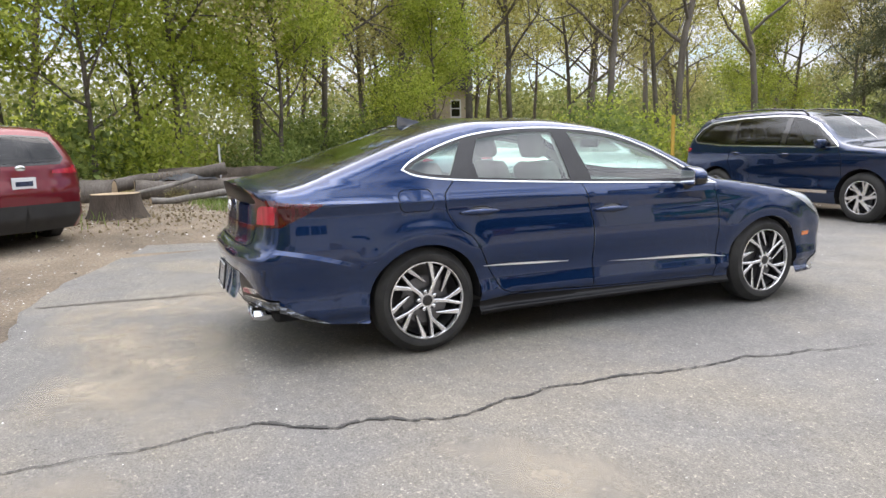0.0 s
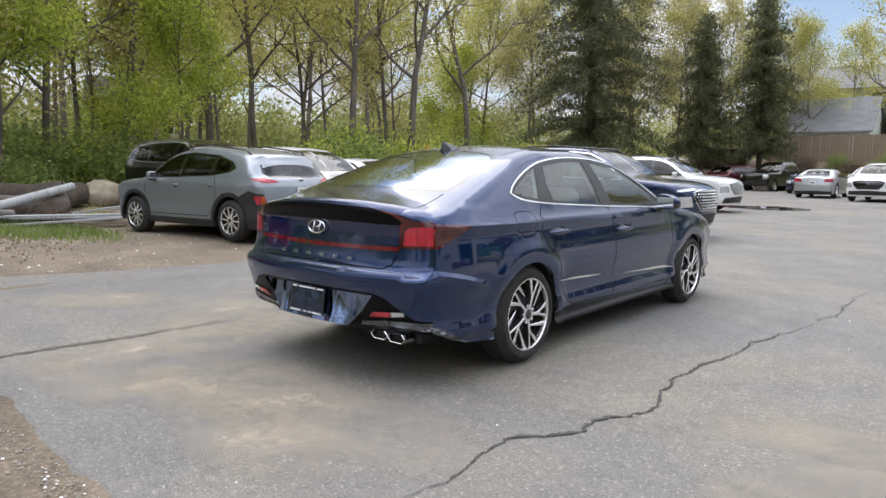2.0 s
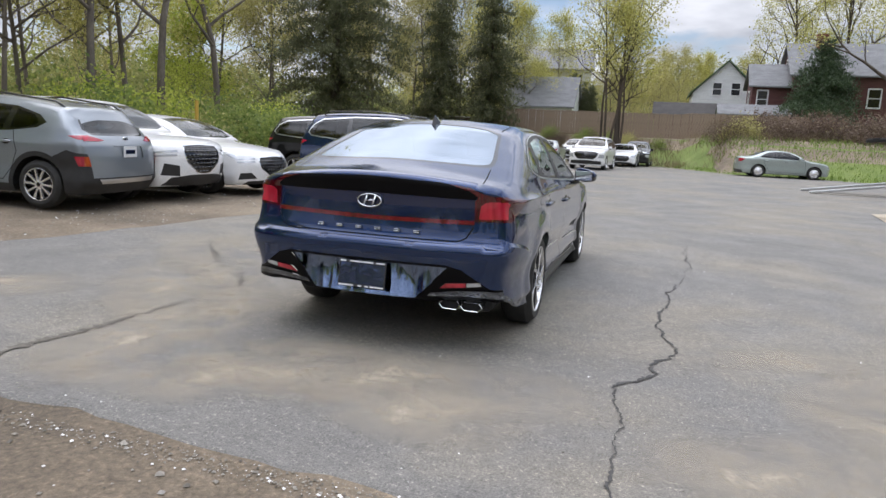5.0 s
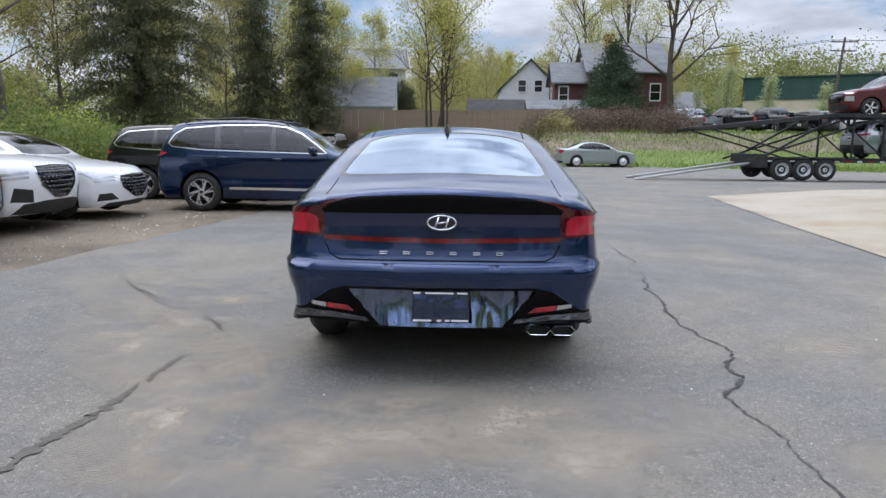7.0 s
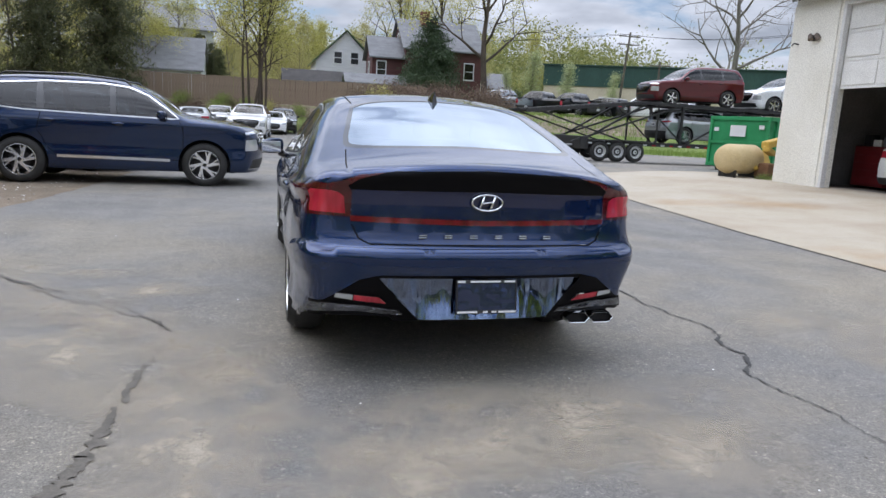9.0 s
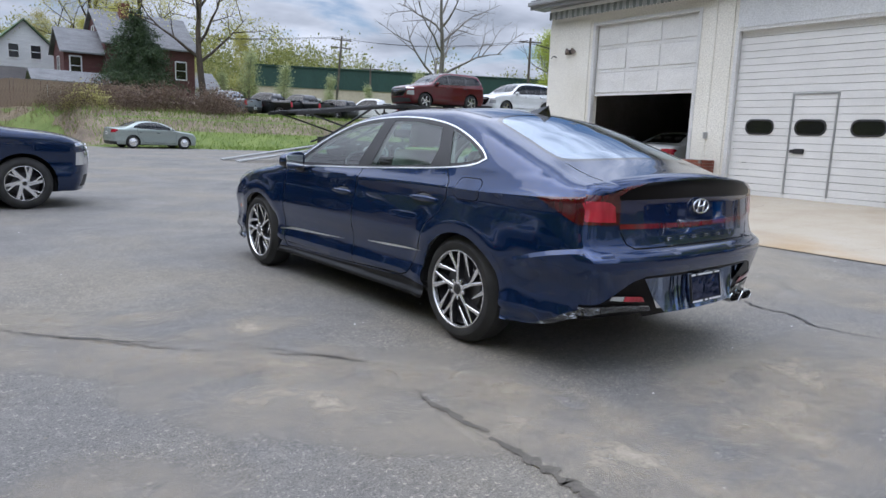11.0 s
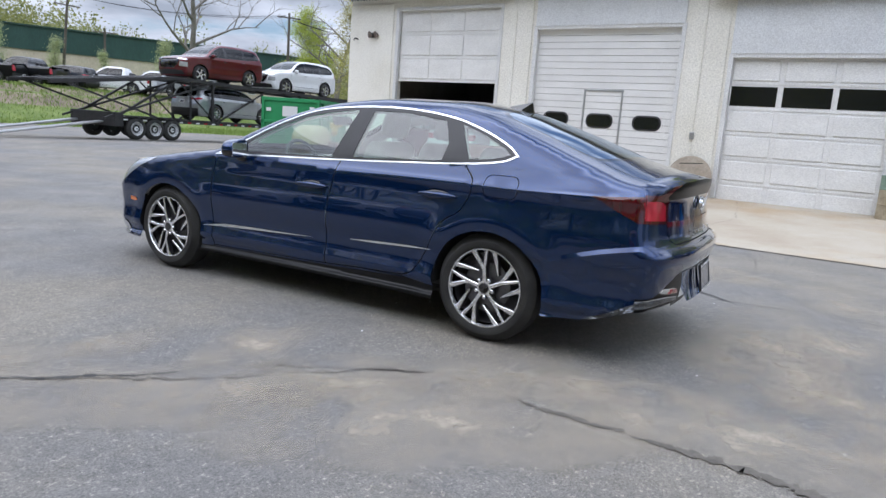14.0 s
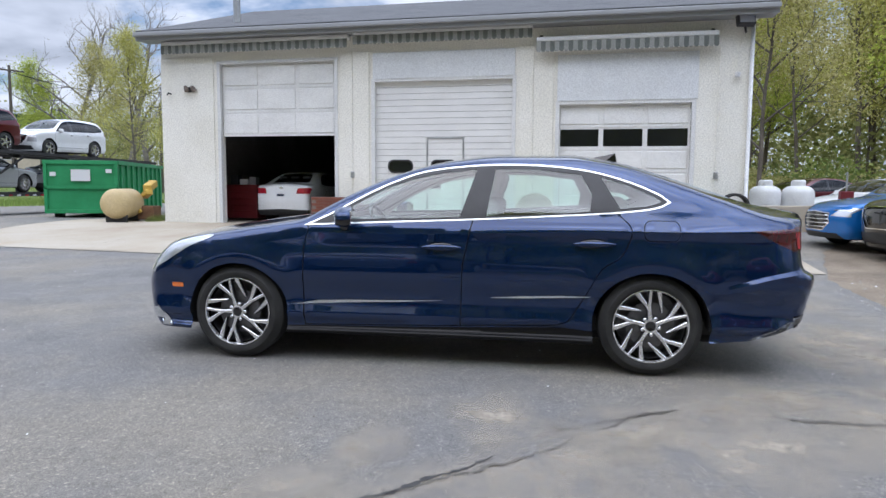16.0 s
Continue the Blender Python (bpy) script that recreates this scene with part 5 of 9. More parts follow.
        box(bm, -.11, .11, yr - .017, yr - .013, b["plate_z"] * sz - .03, b["plate_z"] * sz + .03)
        part("plate_print", bm, PLATE_DARK, pl)
        bm = bmesh.new()
        ze = (b["plate_z"] + .2) * sz
        yr = float(body.rear(ze))
        lump(bm, (0, yr - .004, ze), (.07, .008, .036), None, 2)
        part("rear_emblem", bm, CHROME, car, smooth=True)
    if face == "slats":
        gp = X(b["grille"])
        z0, z1 = gp[:, 1].min(), gp[:, 1].max()
        for k in range(4):
            z = z0 + (z1 - z0) * (k + .7) / 4.6
            w = max(x for x in np.arange(.05, .7, .01) if inside(gp, np.array([(x, z)]))[0])
            bm = bmesh.new()
            tube(bm, [(x, float(body.front(z)) - body.front_bow[0] * (abs(x) / .9) ** body.front_bow[1] - .002, z) for x in np.linspace(-w, w, 9)], .012, 6)
            part("grille_bar", bm, CHROME, car, smooth=True)
    if mesh_grille:
        gp = X(b["grille"])
        z0, z1 = gp[:, 1].min(), gp[:, 1].max()
        bm = bmesh.new()
        for k in range(7):
            z = z0 + (z1 - z0) * (k + .5) / 7
            for i in range(-6, 7):
                x = (i + .5 * (k % 2)) * .085
                if inside(gp, np.array([(abs(x) + .03, z)]))[0]:
                    y = float(body.front(z)) - body.front_bow[0] * (abs(x) / .9) ** body.front_bow[1]
                    lump(bm, (x, y - .004, z), (.034, .012, .018))
        part("grille_studs", bm, STUD if face in CRESTS else CHROME, car, smooth=True)
    # seats show dimly behind the glass
    zf = b["belt"][1][1] * sz - .42
    for x in (-.38, .38):
        seat(car, x * sx, .05 * sy + .1, zf, .5, DASH)
    seat(car, 0, -.85 * sy, zf, 1.2 * sx, DASH, True)
    return car

# ---- ground ----


def smooth01(t):
    t = np.clip(t, 0, 1)
    return t * t * (3 - 2 * t)


def height(x, y):
    """The lie of the land."""
    x, y = np.asarray(x, float), np.asarray(y, float)
    h = .21 * smooth01((x - 5.6) / 5.6) * smooth01((y + 13) / 5) * smooth01((22 - y) / 8)
    h = h + (.075 + .145 * smooth01((-.3 - y) / 3)) * smooth01((-4.5 - x) / 3.4) * smooth01((8.5 - y) / 6)
    h = h + .12 * smooth01((-9 - x) / 6) * smooth01((8.5 - y) / 6)
    start = 36 + 9.5 * smooth01((6.5 - x) / 3.5)
    h = h + 2.2 * smooth01((y - start) / 7)
    h = h + .012 * (y - 60).clip(0, 400) * smooth01((y - 60) / 40)
    h = h + 10.5 * smooth01((np.hypot(x, y) - 100) / 60) * smooth01((x + 30) / 50) * smooth01((y - 5) / 40) * (1 - .72 * smooth01((x - 38) / 25))
    return h


def H(x, y):
    return float(height(x, y))


def sheet(name, xs, ys, lift, material, keep=None):
    gx, gy = np.meshgrid(xs, ys)
    z = height(gx, gy) + lift
    v = np.stack([gx.ravel(), gy.ravel(), z.ravel()], 1)
    n = len(xs)
    f = [(j * n + i, j * n + i + 1, (j + 1) * n + i + 1, (j + 1) * n + i) for j in range(len(ys) - 1) for i in range(n - 1)]
    if keep is not None:
        f = [q for q in f if keep(v[list(q)].mean(0)[:2])]
    return mesh_ob(name, v, f, material, smooth=True)


def flat_piece(name, poly, lift, material, step=.5, parent=None):
    """A level piece with any outline that follows the land."""
    from mathutils.geometry import delaunay_2d_cdt
    loop = finer(poly, step)
    lo, hi = loop.min(0), loop.max(0)
    gx, gy = np.meshgrid(np.arange(lo[0] + step / 2, hi[0], step), np.arange(lo[1] + step / 2, hi[1], step))
    g = np.stack([gx.ravel(), gy.ravel()], 1)
    g = g[inside(loop, g)]
    pts = [tuple(q) for q in loop] + [tuple(q) for q in g]
    n = len(loop)
    vs, _, fs, *_ = delaunay_2d_cdt([Vector(q) for q in pts], [(k, (k + 1) % n) for k in range(n)], [], 0, 1e-6)
    v2 = np.array([tuple(v) for v in vs])
    fs = np.array([f for f in fs if len(f) == 3])
    fs = [tuple(f) for f in fs[inside(loop, v2[fs].mean(1))]]
    v3 = np.stack([v2[:, 0], v2[:, 1], height(v2[:, 0], v2[:, 1]) + lift], 1)
    fs = [f if np.cross(v3[f[1]] - v3[f[0]], v3[f[2]] - v3[f[0]])[2] > 0 else f[::-1] for f in fs]
    return mesh_ob(name, v3, fs, material, parent, smooth=True)


def wobble(pts, amount, step, seed, freq=1.0):
    """A polyline with natural unevenness."""
    p = finer(pts, step, closed=False)
    return np.array([(x + amount * noise.noise((x * freq, y * freq, seed)) + amount * .5 * noise.noise((x * freq * 4, y * freq * 4, seed)),
                      y + amount * noise.noise((x * freq, y * freq, seed + 9)) + amount * .5 * noise.noise((x * freq * 4, y * freq * 4, seed + 9))) for x, y in p])


def dirt_material():
    m = nmat("dirt", (.17, .13, .09), .95)
    a_ = ramp(m, tex(m, .55, 8, .65), [(.32, (.135, .110, .082)), (.5, (.225, .180, .130)), (.68, (.32, .265, .195))])
    f = tex(m, 34, 5, .75)
    g = ramp(m, f, [(.30, (.55, .55, .55)), (.55, (1, 1, 1)), (.72, (1.7, 1.65, 1.55))])
    colour(m, mixc(m, 1.0, a_.outputs[0], g.outputs[0], 'MULTIPLY').outputs[0])
    bump(m, f, .8, .03)
    return m


def asphalt_material():
    m = nmat("asphalt", (.13, .13, .13), .82, spec=.4)
    a_ = ramp(m, tex(m, .35, 9, .62), [(.25, (.138, .137, .135)), (.46, (.175, .169, .161)), (.57, (.206, .190, .164)), (.75, (.258, .229, .183))])
    b_ = ramp(m, tex(m, 2.2, 8, .7), [(.30, (.88, .88, .89)), (.62, (1.04, 1.04, 1.03)), (.8, (1.15, 1.12, 1.07))])
    f = tex(m, 95, 6, .85)
    g = ramp(m, f, [(.32, (.40, .40, .40)), (.49, (.95, .95, .95)), (.60, (1.4, 1.39, 1.36)), (.70, (2.5, 2.45, 2.35))])
    mid_ = ramp(m, tex(m, 14, 7, .8), [(.32, (.78, .78, .78)), (.68, (1.2, 1.2, 1.19))])
    x = mixc(m, 1.0, a_.outputs[0], b_.outputs[0], 'MULTIPLY')
    x = mixc(m, 1.0, x.outputs[0], mid_.outputs[0], 'MULTIPLY')
    chips = ramp(m, tex(m, 42, 2.5, .6), [(.28, (.70, .70, .70)), (.42, (.97, .97, .97)), (.60, (1.02, 1.02, 1.01)), (.68, (1.75, 1.71, 1.62))])
    x = mixc(m, 1.0, x.outputs[0], chips.outputs[0], 'MULTIPLY')
    colour(m, mixc(m, 1.0, x.outputs[0], g.outputs[0], 'MULTIPLY').outputs[0])
    bump(m, f, .5, .006)
    r = ramp(m, tex(m, 1.2, 6, .6), [(.35, (.62, .62, .62)), (.7, (.9, .9, .9))])
    m.node_tree.links.new(r.outputs[0], m.node_tree.nodes["Principled BSDF"].inputs["Roughness"])
    return m


def concrete_material():
    m = nmat("concrete", (.42, .38, .31), .9)
    a_ = ramp(m, tex(m, .5, 9, .65), [(.30, (.34, .28, .205)), (.5, (.41, .36, .28)), (.72, (.46, .42, .35))])
    rust = ramp(m, tex(m, .28, 5, .6), [(.54, (1, 1, 1)), (.70, (.93, .78, .60))])
    f = tex(m, 55, 5, .75)
    g = ramp(m, f, [(.28, (.80, .80, .80)), (.6, (1.02, 1.02, 1.02)), (.8, (1.12, 1.12, 1.12))])
    x = mixc(m, 1.0, a_.outputs[0], rust.outputs[0], 'MULTIPLY')
    colour(m, mixc(m, 1.0, x.outputs[0], g.outputs[0], 'MULTIPLY').outputs[0])
    bump(m, f, .4, .006)
    return m


DIRT, ASPHALT, CONCRETE = dirt_material(), asphalt_material(), concrete_material()
TAR = mottled("tar", (.030, .029, .028), (.070, .067, .063), 9, .7, 90, .3, .004)
SEAM = mottled("filled_joint", (.092, .083, .070), (.150, .136, .114), 7, .8, 90, .3, .004)
EARTH_GREEN = mottled("rough_grass_ground", (.11, .16, .035), (.19, .24, .065), .9, .95, 22, .6, .02)


def stain_material():
    """A thin film of dried mud that breaks up into the surface below."""
    m = nmat("mud_film", (.24, .205, .155), .95)
    b_ = m.node_tree.nodes["Principled BSDF"]
    n1 = tex(m, 2.6, 9, .72)
    a_ = ramp(m, n1, [(.37, (0, 0, 0)), (.63, (.68, .68, .68))])
    at = m.node_tree.nodes.new("ShaderNodeAttribute")
    at.attribute_name = "fade"
    x = mixc(m, 1.0, a_.outputs[0], at.outputs["Color"], 'MULTIPLY')
    m.node_tree.links.new(x.outputs[0], b_.inputs["Alpha"])
    f = tex(m, 110, 3, .8)
    colour(m, ramp(m, f, [(.3, (.31, .27, .21)), (.7, (.48, .425, .34))]).outputs[0])
    return m


MUD = stain_material()
far = [-2500, -1200, -600, -300, -220, -180, -160, -140, -125, -110, -95, -80, -70, -60]
xs = np.array(far + list(np.arange(-50, 62, 1.0)) + [-q for q in far[::-1]])
ground = tagged(sheet("ground", xs, xs + 10, -.006, DIRT), "brown dirt ground with gravel and dry leaves", "ground", kind="structure")
# grass of the bank and the lots behind
lawn = flat_piece("lawn", [(5.5, 35.6), (9, 35.2), (16, 33), (30, 27), (60, 18), (60, 60), (60, 110), (-12, 110), (-12, 47), (0, 44.5), (3, 41.5)], -.002, EARTH_GREEN, 2.0)
tagged(lawn, "green grassy bank with patches of dry brown growth", "grass", kind="structure")

west = wobble([(-1.9, -3.95), (-3.4, -3.7), (-5.3, -3.0), (-5.15, -2.1), (-4.9, -1.0), (-4.55, .8), (-4.35, 2.2), (-4.0, 4.6), (-3.75, 6.4), (-3.6, 9), (-5.0, 13), (-6.5, 20), (-9, 30), (-13, 42)], .10, .22, 2.0, 1.6)
south = wobble([(14, -9.5), (8, -5.8), (4.5, -4.55), (1.06, -4.12), (.25, -4.04), (-.8, -3.95), (-1.9, -3.95)], .07, .2, 5.0, 2.0)
outline = np.concatenate([south[:-1], west, [(-5, 42.5), (2, 42), (5.5, 36), (9, 35.6), (16, 33.4), (30, 27.5), (60, 18.5), (60, -9.5)]])
pavement = tagged(flat_piece("pavement", outline, .0, ASPHALT, .8), "worn grey asphalt parking lot with cracks", "pavement", kind="structure")
# the broken edge slopes down into the dirt
rim_line = np.concatenate([south[:-1], west])
d_ = np.gradient(rim_line, axis=0)
d_ /= np.linalg.norm(d_, axis=1)[:, None] + 1e-9
out_ = np.stack([-d_[:, 1], d_[:, 0]], 1) * -1
if inside(outline, (rim_line[10] + out_[10] * .3)[None])[0]:
    out_ = -out_
v_, f_ = [], []
for k, (q, o_) in enumerate(zip(rim_line, out_)):
    w_ = .05 + .09 * abs(noise.noise((q[0] * 2.5, q[1] * 2.5, 4)))
    for s_, dz in ((-.02, .001), (.25, -.004), (1.0, -.035)):
        x_, y_ = q + o_ * w_ * s_
        v_.append((x_, y_, H(x_, y_) + dz))
for k in range(len(rim_line) - 1):
    for j in (0, 1):
        f_.append((3 * k + j, 3 * k + j + 1, 3 * k + 4 + j, 3 * k + 3 + j))
f_ = [f if np.cross(np.subtract(v_[f[1]], v_[f[0]]), np.subtract(v_[f[2]], v_[f[0]]))[2] > 0 else f[::-1] for f in f_]
mesh_ob("broken_edge", v_, f_, ASPHALT, pavement, smooth=True)
pad_edge = [(5.05, -4.76), (5.1, -2.8), (5.35, 2.35), (5.8, 6.2), (6.55, 11.95), (12.6, 12.6), (12.6, 9.0), (12.2, -6.2), (8.42, -5.21), (6.41, -4.96)]
pad = tagged(flat_piece("concrete_apron", pad_edge, .012, CONCRETE, .5), "stained tan concrete apron before the garage doors", "pavement", kind="structure")


def strip(name, pts, widths, material, lift, seed, parent, jag=.02):
    """A crack or joint as a ragged ribbon on the ground."""
    p = wobble(wobble(pts, jag, .05, seed, 4.0), .022, .022, seed + 3, 16.0)
    rnd = random.Random(seed)
    d = np.gradient(p, axis=0)
    d /= np.linalg.norm(d, axis=1)[:, None] + 1e-9
    nrm = np.stack([-d[:, 1], d[:, 0]], 1)
    v, f = [], []
    for k, (q, nn) in enumerate(zip(p, nrm)):
        t = k / (len(p) - 1)
        w = float(np.interp(t, np.linspace(0, 1, len(widths)), widths)) * (.15 + .9 * rnd.random()) * max(.12, .75 + 1.1 * noise.noise((q[0] * 2.2, q[1] * 2.2, seed)))
        o = (rnd.random() - .5) * .010
        for s_ in (w / 2 + o, -w / 2 + o):
            x, y = q + nn * s_
            v.append((x, y, H(x, y) + lift))
    for k in range(len(p) - 1):
        f.append((2 * k + 1, 2 * k + 3, 2 * k + 2, 2 * k))
    return mesh_ob(name, v, f, material, parent)


main_crack = [(1.58, -4.05), (1.61, -3.6), (1.64, -3.15), (1.58, -2.78), (1.58, -2.52), (1.79, -2.22), (1.78, -1.95), (1.89, -1.79), (1.84, -1.48), (1.79, -1.08), (1.88, -.15), (1.87, .17), (1.99, .7), (2.05, 1.25), (2.12, 1.8), (2.10, 2.9), (2.3, 5)]
strip("crack", main_crack, [.022, .032, .036, .03, .022, .017, .013, .009], TAR, .0065, 1, pavement, .05)
strip("crack", [(-1.60, -1.5), (-1.75, -1.2), (-1.95, -1.03), (-2.3, -.75), (-2.63, -.39), (-3.0, .05), (-3.28, .40)], [.02, .025, .02, .02, .012], SEAM, .0065, 4, pavement, .05)
strip("joint", [(-1.80, -3.9), (-1.76, -3.3), (-1.70, -2.95), (-1.67, -2.55)], [.09, .11, .10, .07], SEAM, .0065, 5, pavement, .02)
strip("joint", [(-1.66, -2.5), (-1.64, -2.05), (-1.58, -1.63)], [.05, .04, .02], SEAM, .0065, 6, pavement, .02)
strip("joint", [(-3.10, .21), (-2.98, .03), (-2.63, -.34), (-2.40, -.53)], [.018, .03, .035, .012], TAR, .0065, 7, pavement, .02)
strip("joint", [(-2.05, -.77), (-1.63, -1.39)], [.012, .025], SEAM, .0065, 8, pavement, .03)
strip("crack", [(3.0, 2.2), (3.4, 2.9), (4.3, 3.3)], [.012, .02, .006], SEAM, .0065, 9, pavement, .04)
strip("crack", [(5.3, -2.2), (4.2, -2.5), (3.2, -2.6), (2.4, -2.3)], [.01, .014, .01, .004], SEAM, .0065, 10, pavement, .03)
strip("joint", [(-4.0, 18.6), (1, 17.6), (5.5, 17.3), (9, 16.8)], [.05, .06, .05], SEAM, .0065, 11, pavement, .06)
strip("crack", [(5.9, -1.2), (8.2, -1.8), (10.9, -1.5)], [.010, .014, .010], SEAM, .016, 12, pad, .04)
strip("crack", [(5.4, -3.4), (6.6, -4.2), (8.0, -4.6)], [.010, .016, .008], SEAM, .016, 13, pad, .05)
for u in (1.9, 5.0, 8.2):
    strip("pad_joint", [(5.4 + .06 * u, u), (11.2 + .066 * u, u - .3)], [.012, .012], SEAM, .016, int(u * 7), pad, .008)


def mud_patch(cx, cy, rx, ry, turn, seed, lift):
    n, rings = 30, 6
    v, f, fade = [], [], []
    for r in range(rings + 1):
        for k in range(n):
            t = k * 2 * math.pi / n
            wob = 1 + .35 * noise.noise((math.cos(t) * 1.3, math.sin(t) * 1.3, seed))
            q = Matrix.Rotation(radians(turn), 2) @ Vector((rx * wob * r / rings * math.cos(t), ry * wob * r / rings * math.sin(t)))
            x, y = cx + q.x, cy + q.y
            v.append((x, y, H(x, y) + lift))
            fade.append(1.15 * (1 - (r / rings) ** 2))
    for r in range(rings):
        for k in range(n):
            f.append((r * n + k, (r + 1) * n + k, (r + 1) * n + (k + 1) % n, r * n + (k + 1) % n))
    ob = mesh_ob("mud_stain", v, f, MUD, pavement)
    at = ob.data.color_attributes.new("fade", 'FLOAT_COLOR', 'POINT')
    at.data.foreach_set("color", [c for q in fade for c in (q, q, q, 1)])
    return ob


for k, row in enumerate(((-1.45, -1.75, .75, .42, -55, 0), (-1.15, -2.35, .30, .5, 20, 0), (-1.95, -1.1, .6, .35, -40, 0), (-2.3, .05, .35, .22, 0, 0), (-2.85, .3, .5, .25, -30, 0), (-.7, -3.4, 1.0, .4, 5, 0),
                         (-.2, -3.0, .8, .5, 10, 0), (.6, -3.3, .7, .4, -10, 0), (2.4, -3.4, .9, .5, 20, 0), (3.0, -2.2, .8, .5, 60, 0), (2.6, -1.6, .6, .3, 20, 0), (-3.3, -2.4, .9, .5, 40, 0), (-1.9, -.5, .5, .3, 10, 0), (-2.15, -1.75, 1.25, .55, -50, 0), (-2.7, -.55, 1.0, .45, -48, 0), (-1.35, -2.9, .45, .95, 8, 0), (.3, -2.95, 1.6, .5, 0, 0))):
    mud_patch(*row[:5], k * 3.1, .0014 + .0002 * k)

# pebbles and leaf scraps: uncountable litter
PEBBLE = bpy.data.materials.new("litter")
PEBBLE.use_nodes = True
_t = PEBBLE.node_tree
_g = _t.nodes.new("ShaderNodeNewGeometry")
_r = _t.nodes.new("ShaderNodeValToRGB")
for p_, c_ in zip((0.0, .45, .8, 1.0), ((.06, .048, .036, 1), (.13, .11, .085, 1), (.20, .175, .14, 1), (.36, .335, .29, 1))):
    (_r.color_ramp.elements[0] if p_ == 0 else _r.color_ramp.elements[1] if p_ == 1.0 else _r.color_ramp.elements.new(p_)).color = c_
    if p_ not in (0.0, 1.0):
        _r.color_ramp.elements[-2 if p_ == .8 else 1].position = p_
_t.links.new(_g.outputs["Random Per Island"], _r.inputs[0])
_t.links.new(_r.outputs[0], _t.nodes["Principled BSDF"].inputs["Base Color"])
_t.nodes["Principled BSDF"].inputs["Roughness"].default_value = .9


def litter(name, spots, smin, smax, seed, flatten=.6):
    """Small faceted stones and scraps, one joined mesh."""
    rnd = random.Random(seed)
    v, f = [], []
    for x, y in spots:
        s_ = smin + (smax - smin) * rnd.random() ** 3
        b_ = len(v)
        z = H(x, y) + s_ * flatten * .3
        a_ = rnd.random() * 6.28
        for k in range(4):
            t = a_ + k * 1.57 + rnd.random() * .6
            v.append((x + s_ * math.cos(t), y + s_ * math.sin(t), z - s_ * flatten * .4))
        v.append((x + s_ * .3 * (rnd.random() - .5), y + s_ * .3 * (rnd.random() - .5), z + s_ * flatten * (.4 + .5 * rnd.random())))
        f += [(b_ + k, b_ + (k + 1) % 4, b_ + 4) for k in range(4)]
    return mesh_ob(name, v, f, PEBBLE)


def scattered(n, poly, seed):
    rnd = np.random.default_rng(seed)
    poly = np.asarray(poly, float)
    lo, hi = poly.min(0), poly.max(0)
    out = []
    while len(out) < n:
        p = lo + (hi - lo) * rnd.random((n, 2))
        out += [tuple(q) for q in p[inside(poly, p)]]
    return out[:n]


lot = [(-4, -3.8), (5, -4.3), (5, 12), (-3.5, 12)]
tagged(litter("grit", scattered(4200, lot, 3), .002, .009, 4), "pale grit and tiny stones scattered on the asphalt", "grit", kind="stuff")
dirt_poly = [(-12, -7), (-5.3, -6.5), (4, -7.5), (4.5, -4.7), (.9, -4.2), (-1.9, -4.05), (-5.2, -3.0), (-4.7, .5), (-4.1, 4.5), (-3.8, 9), (-12, 9)]
tagged(litter("gravel_scatter", scattered(9000, dirt_poly, 5), .005, .024, 6), "loose pale gravel along the edge of the asphalt", "gravel", kind="stuff")
tagged(litter("edge_gravel", [(-1.9 + 6 * q[0], -4.05 - .16 * abs(q[1]) - .01 * q[0] - .1 * q[0]) for q in np.random.default_rng(8).normal(0.45, .28, (1800, 2))], .003, .011, 9), "gravel spilling over the ragged asphalt edge", "gravel", kind="stuff")

# puddle
PUDDLE = nmat("puddle_water", (.02, .018, .015), .03, spec=.6)
tagged(flat_piece("puddle", wobble([(-4.9, 19.8), (-3.4, 19.2), (-2.0, 19.6), (-2.3, 21.2), (-3.7, 22.0), (-5.2, 21.2), (-4.9, 19.8)], .15, .2, 3.0, 1.0)[:-1], .006, PUDDLE, .4), "shallow dark puddle on the asphalt", "puddle", kind="structure")

# ---- trees ----


def leaf_mat(name, stops, trans=.35):
    m = bpy.data.materials.new(name)
    m.use_nodes = True
    t = m.node_tree
    b_ = t.nodes["Principled BSDF"]
    g = t.nodes.new("ShaderNodeNewGeometry")
    r = t.nodes.new("ShaderNodeValToRGB")
    el = r.color_ramp.elements
    while len(el) < len(stops):
        el.new(.5)
    for k, (p, c) in zip(el, stops):
        k.position, k.color = p, (*c, 1)
    t.links.new(g.outputs["Random Per Island"], r.inputs[0])
    t.links.new(r.outputs[0], b_.inputs["Base Color"])
    b_.inputs["Roughness"].default_value = .6
    tr = t.nodes.new("ShaderNodeBsdfTranslucent")
    t.links.new(r.outputs[0], tr.inputs[0])
    mx = t.nodes.new("ShaderNodeMixShader")
    mx.inputs[0].default_value = trans
    t.links.new(b_.outputs[0], mx.inputs[1])
    t.links.new(tr.outputs[0], mx.inputs[2])
    t.links.new(mx.outputs[0], t.nodes["Material Output"].inputs[0])
    return m


LEAF_SPRING = leaf_mat("spring_leaves", [(0, (.30, .31, .07)), (.5, (.49, .47, .13)), (1, (.66, .62, .25))], .55)
LEAF_BRIGHT = leaf_mat("bright_leaves", [(0, (.25, .32, .05)), (.5, (.43, .50, .08)), (1, (.62, .66, .15))], .6)
LEAF_OLIVE = leaf_mat("olive_leaves", [(0, (.28, .27, .09)), (.5, (.45, .42, .16)), (1, (.60, .55, .26))], .55)
LEAF_PALE = leaf_mat("pale_leaves", [(0, (.27, .32, .14)), (.5, (.40, .45, .23)), (1, (.55, .58, .36))], .5)
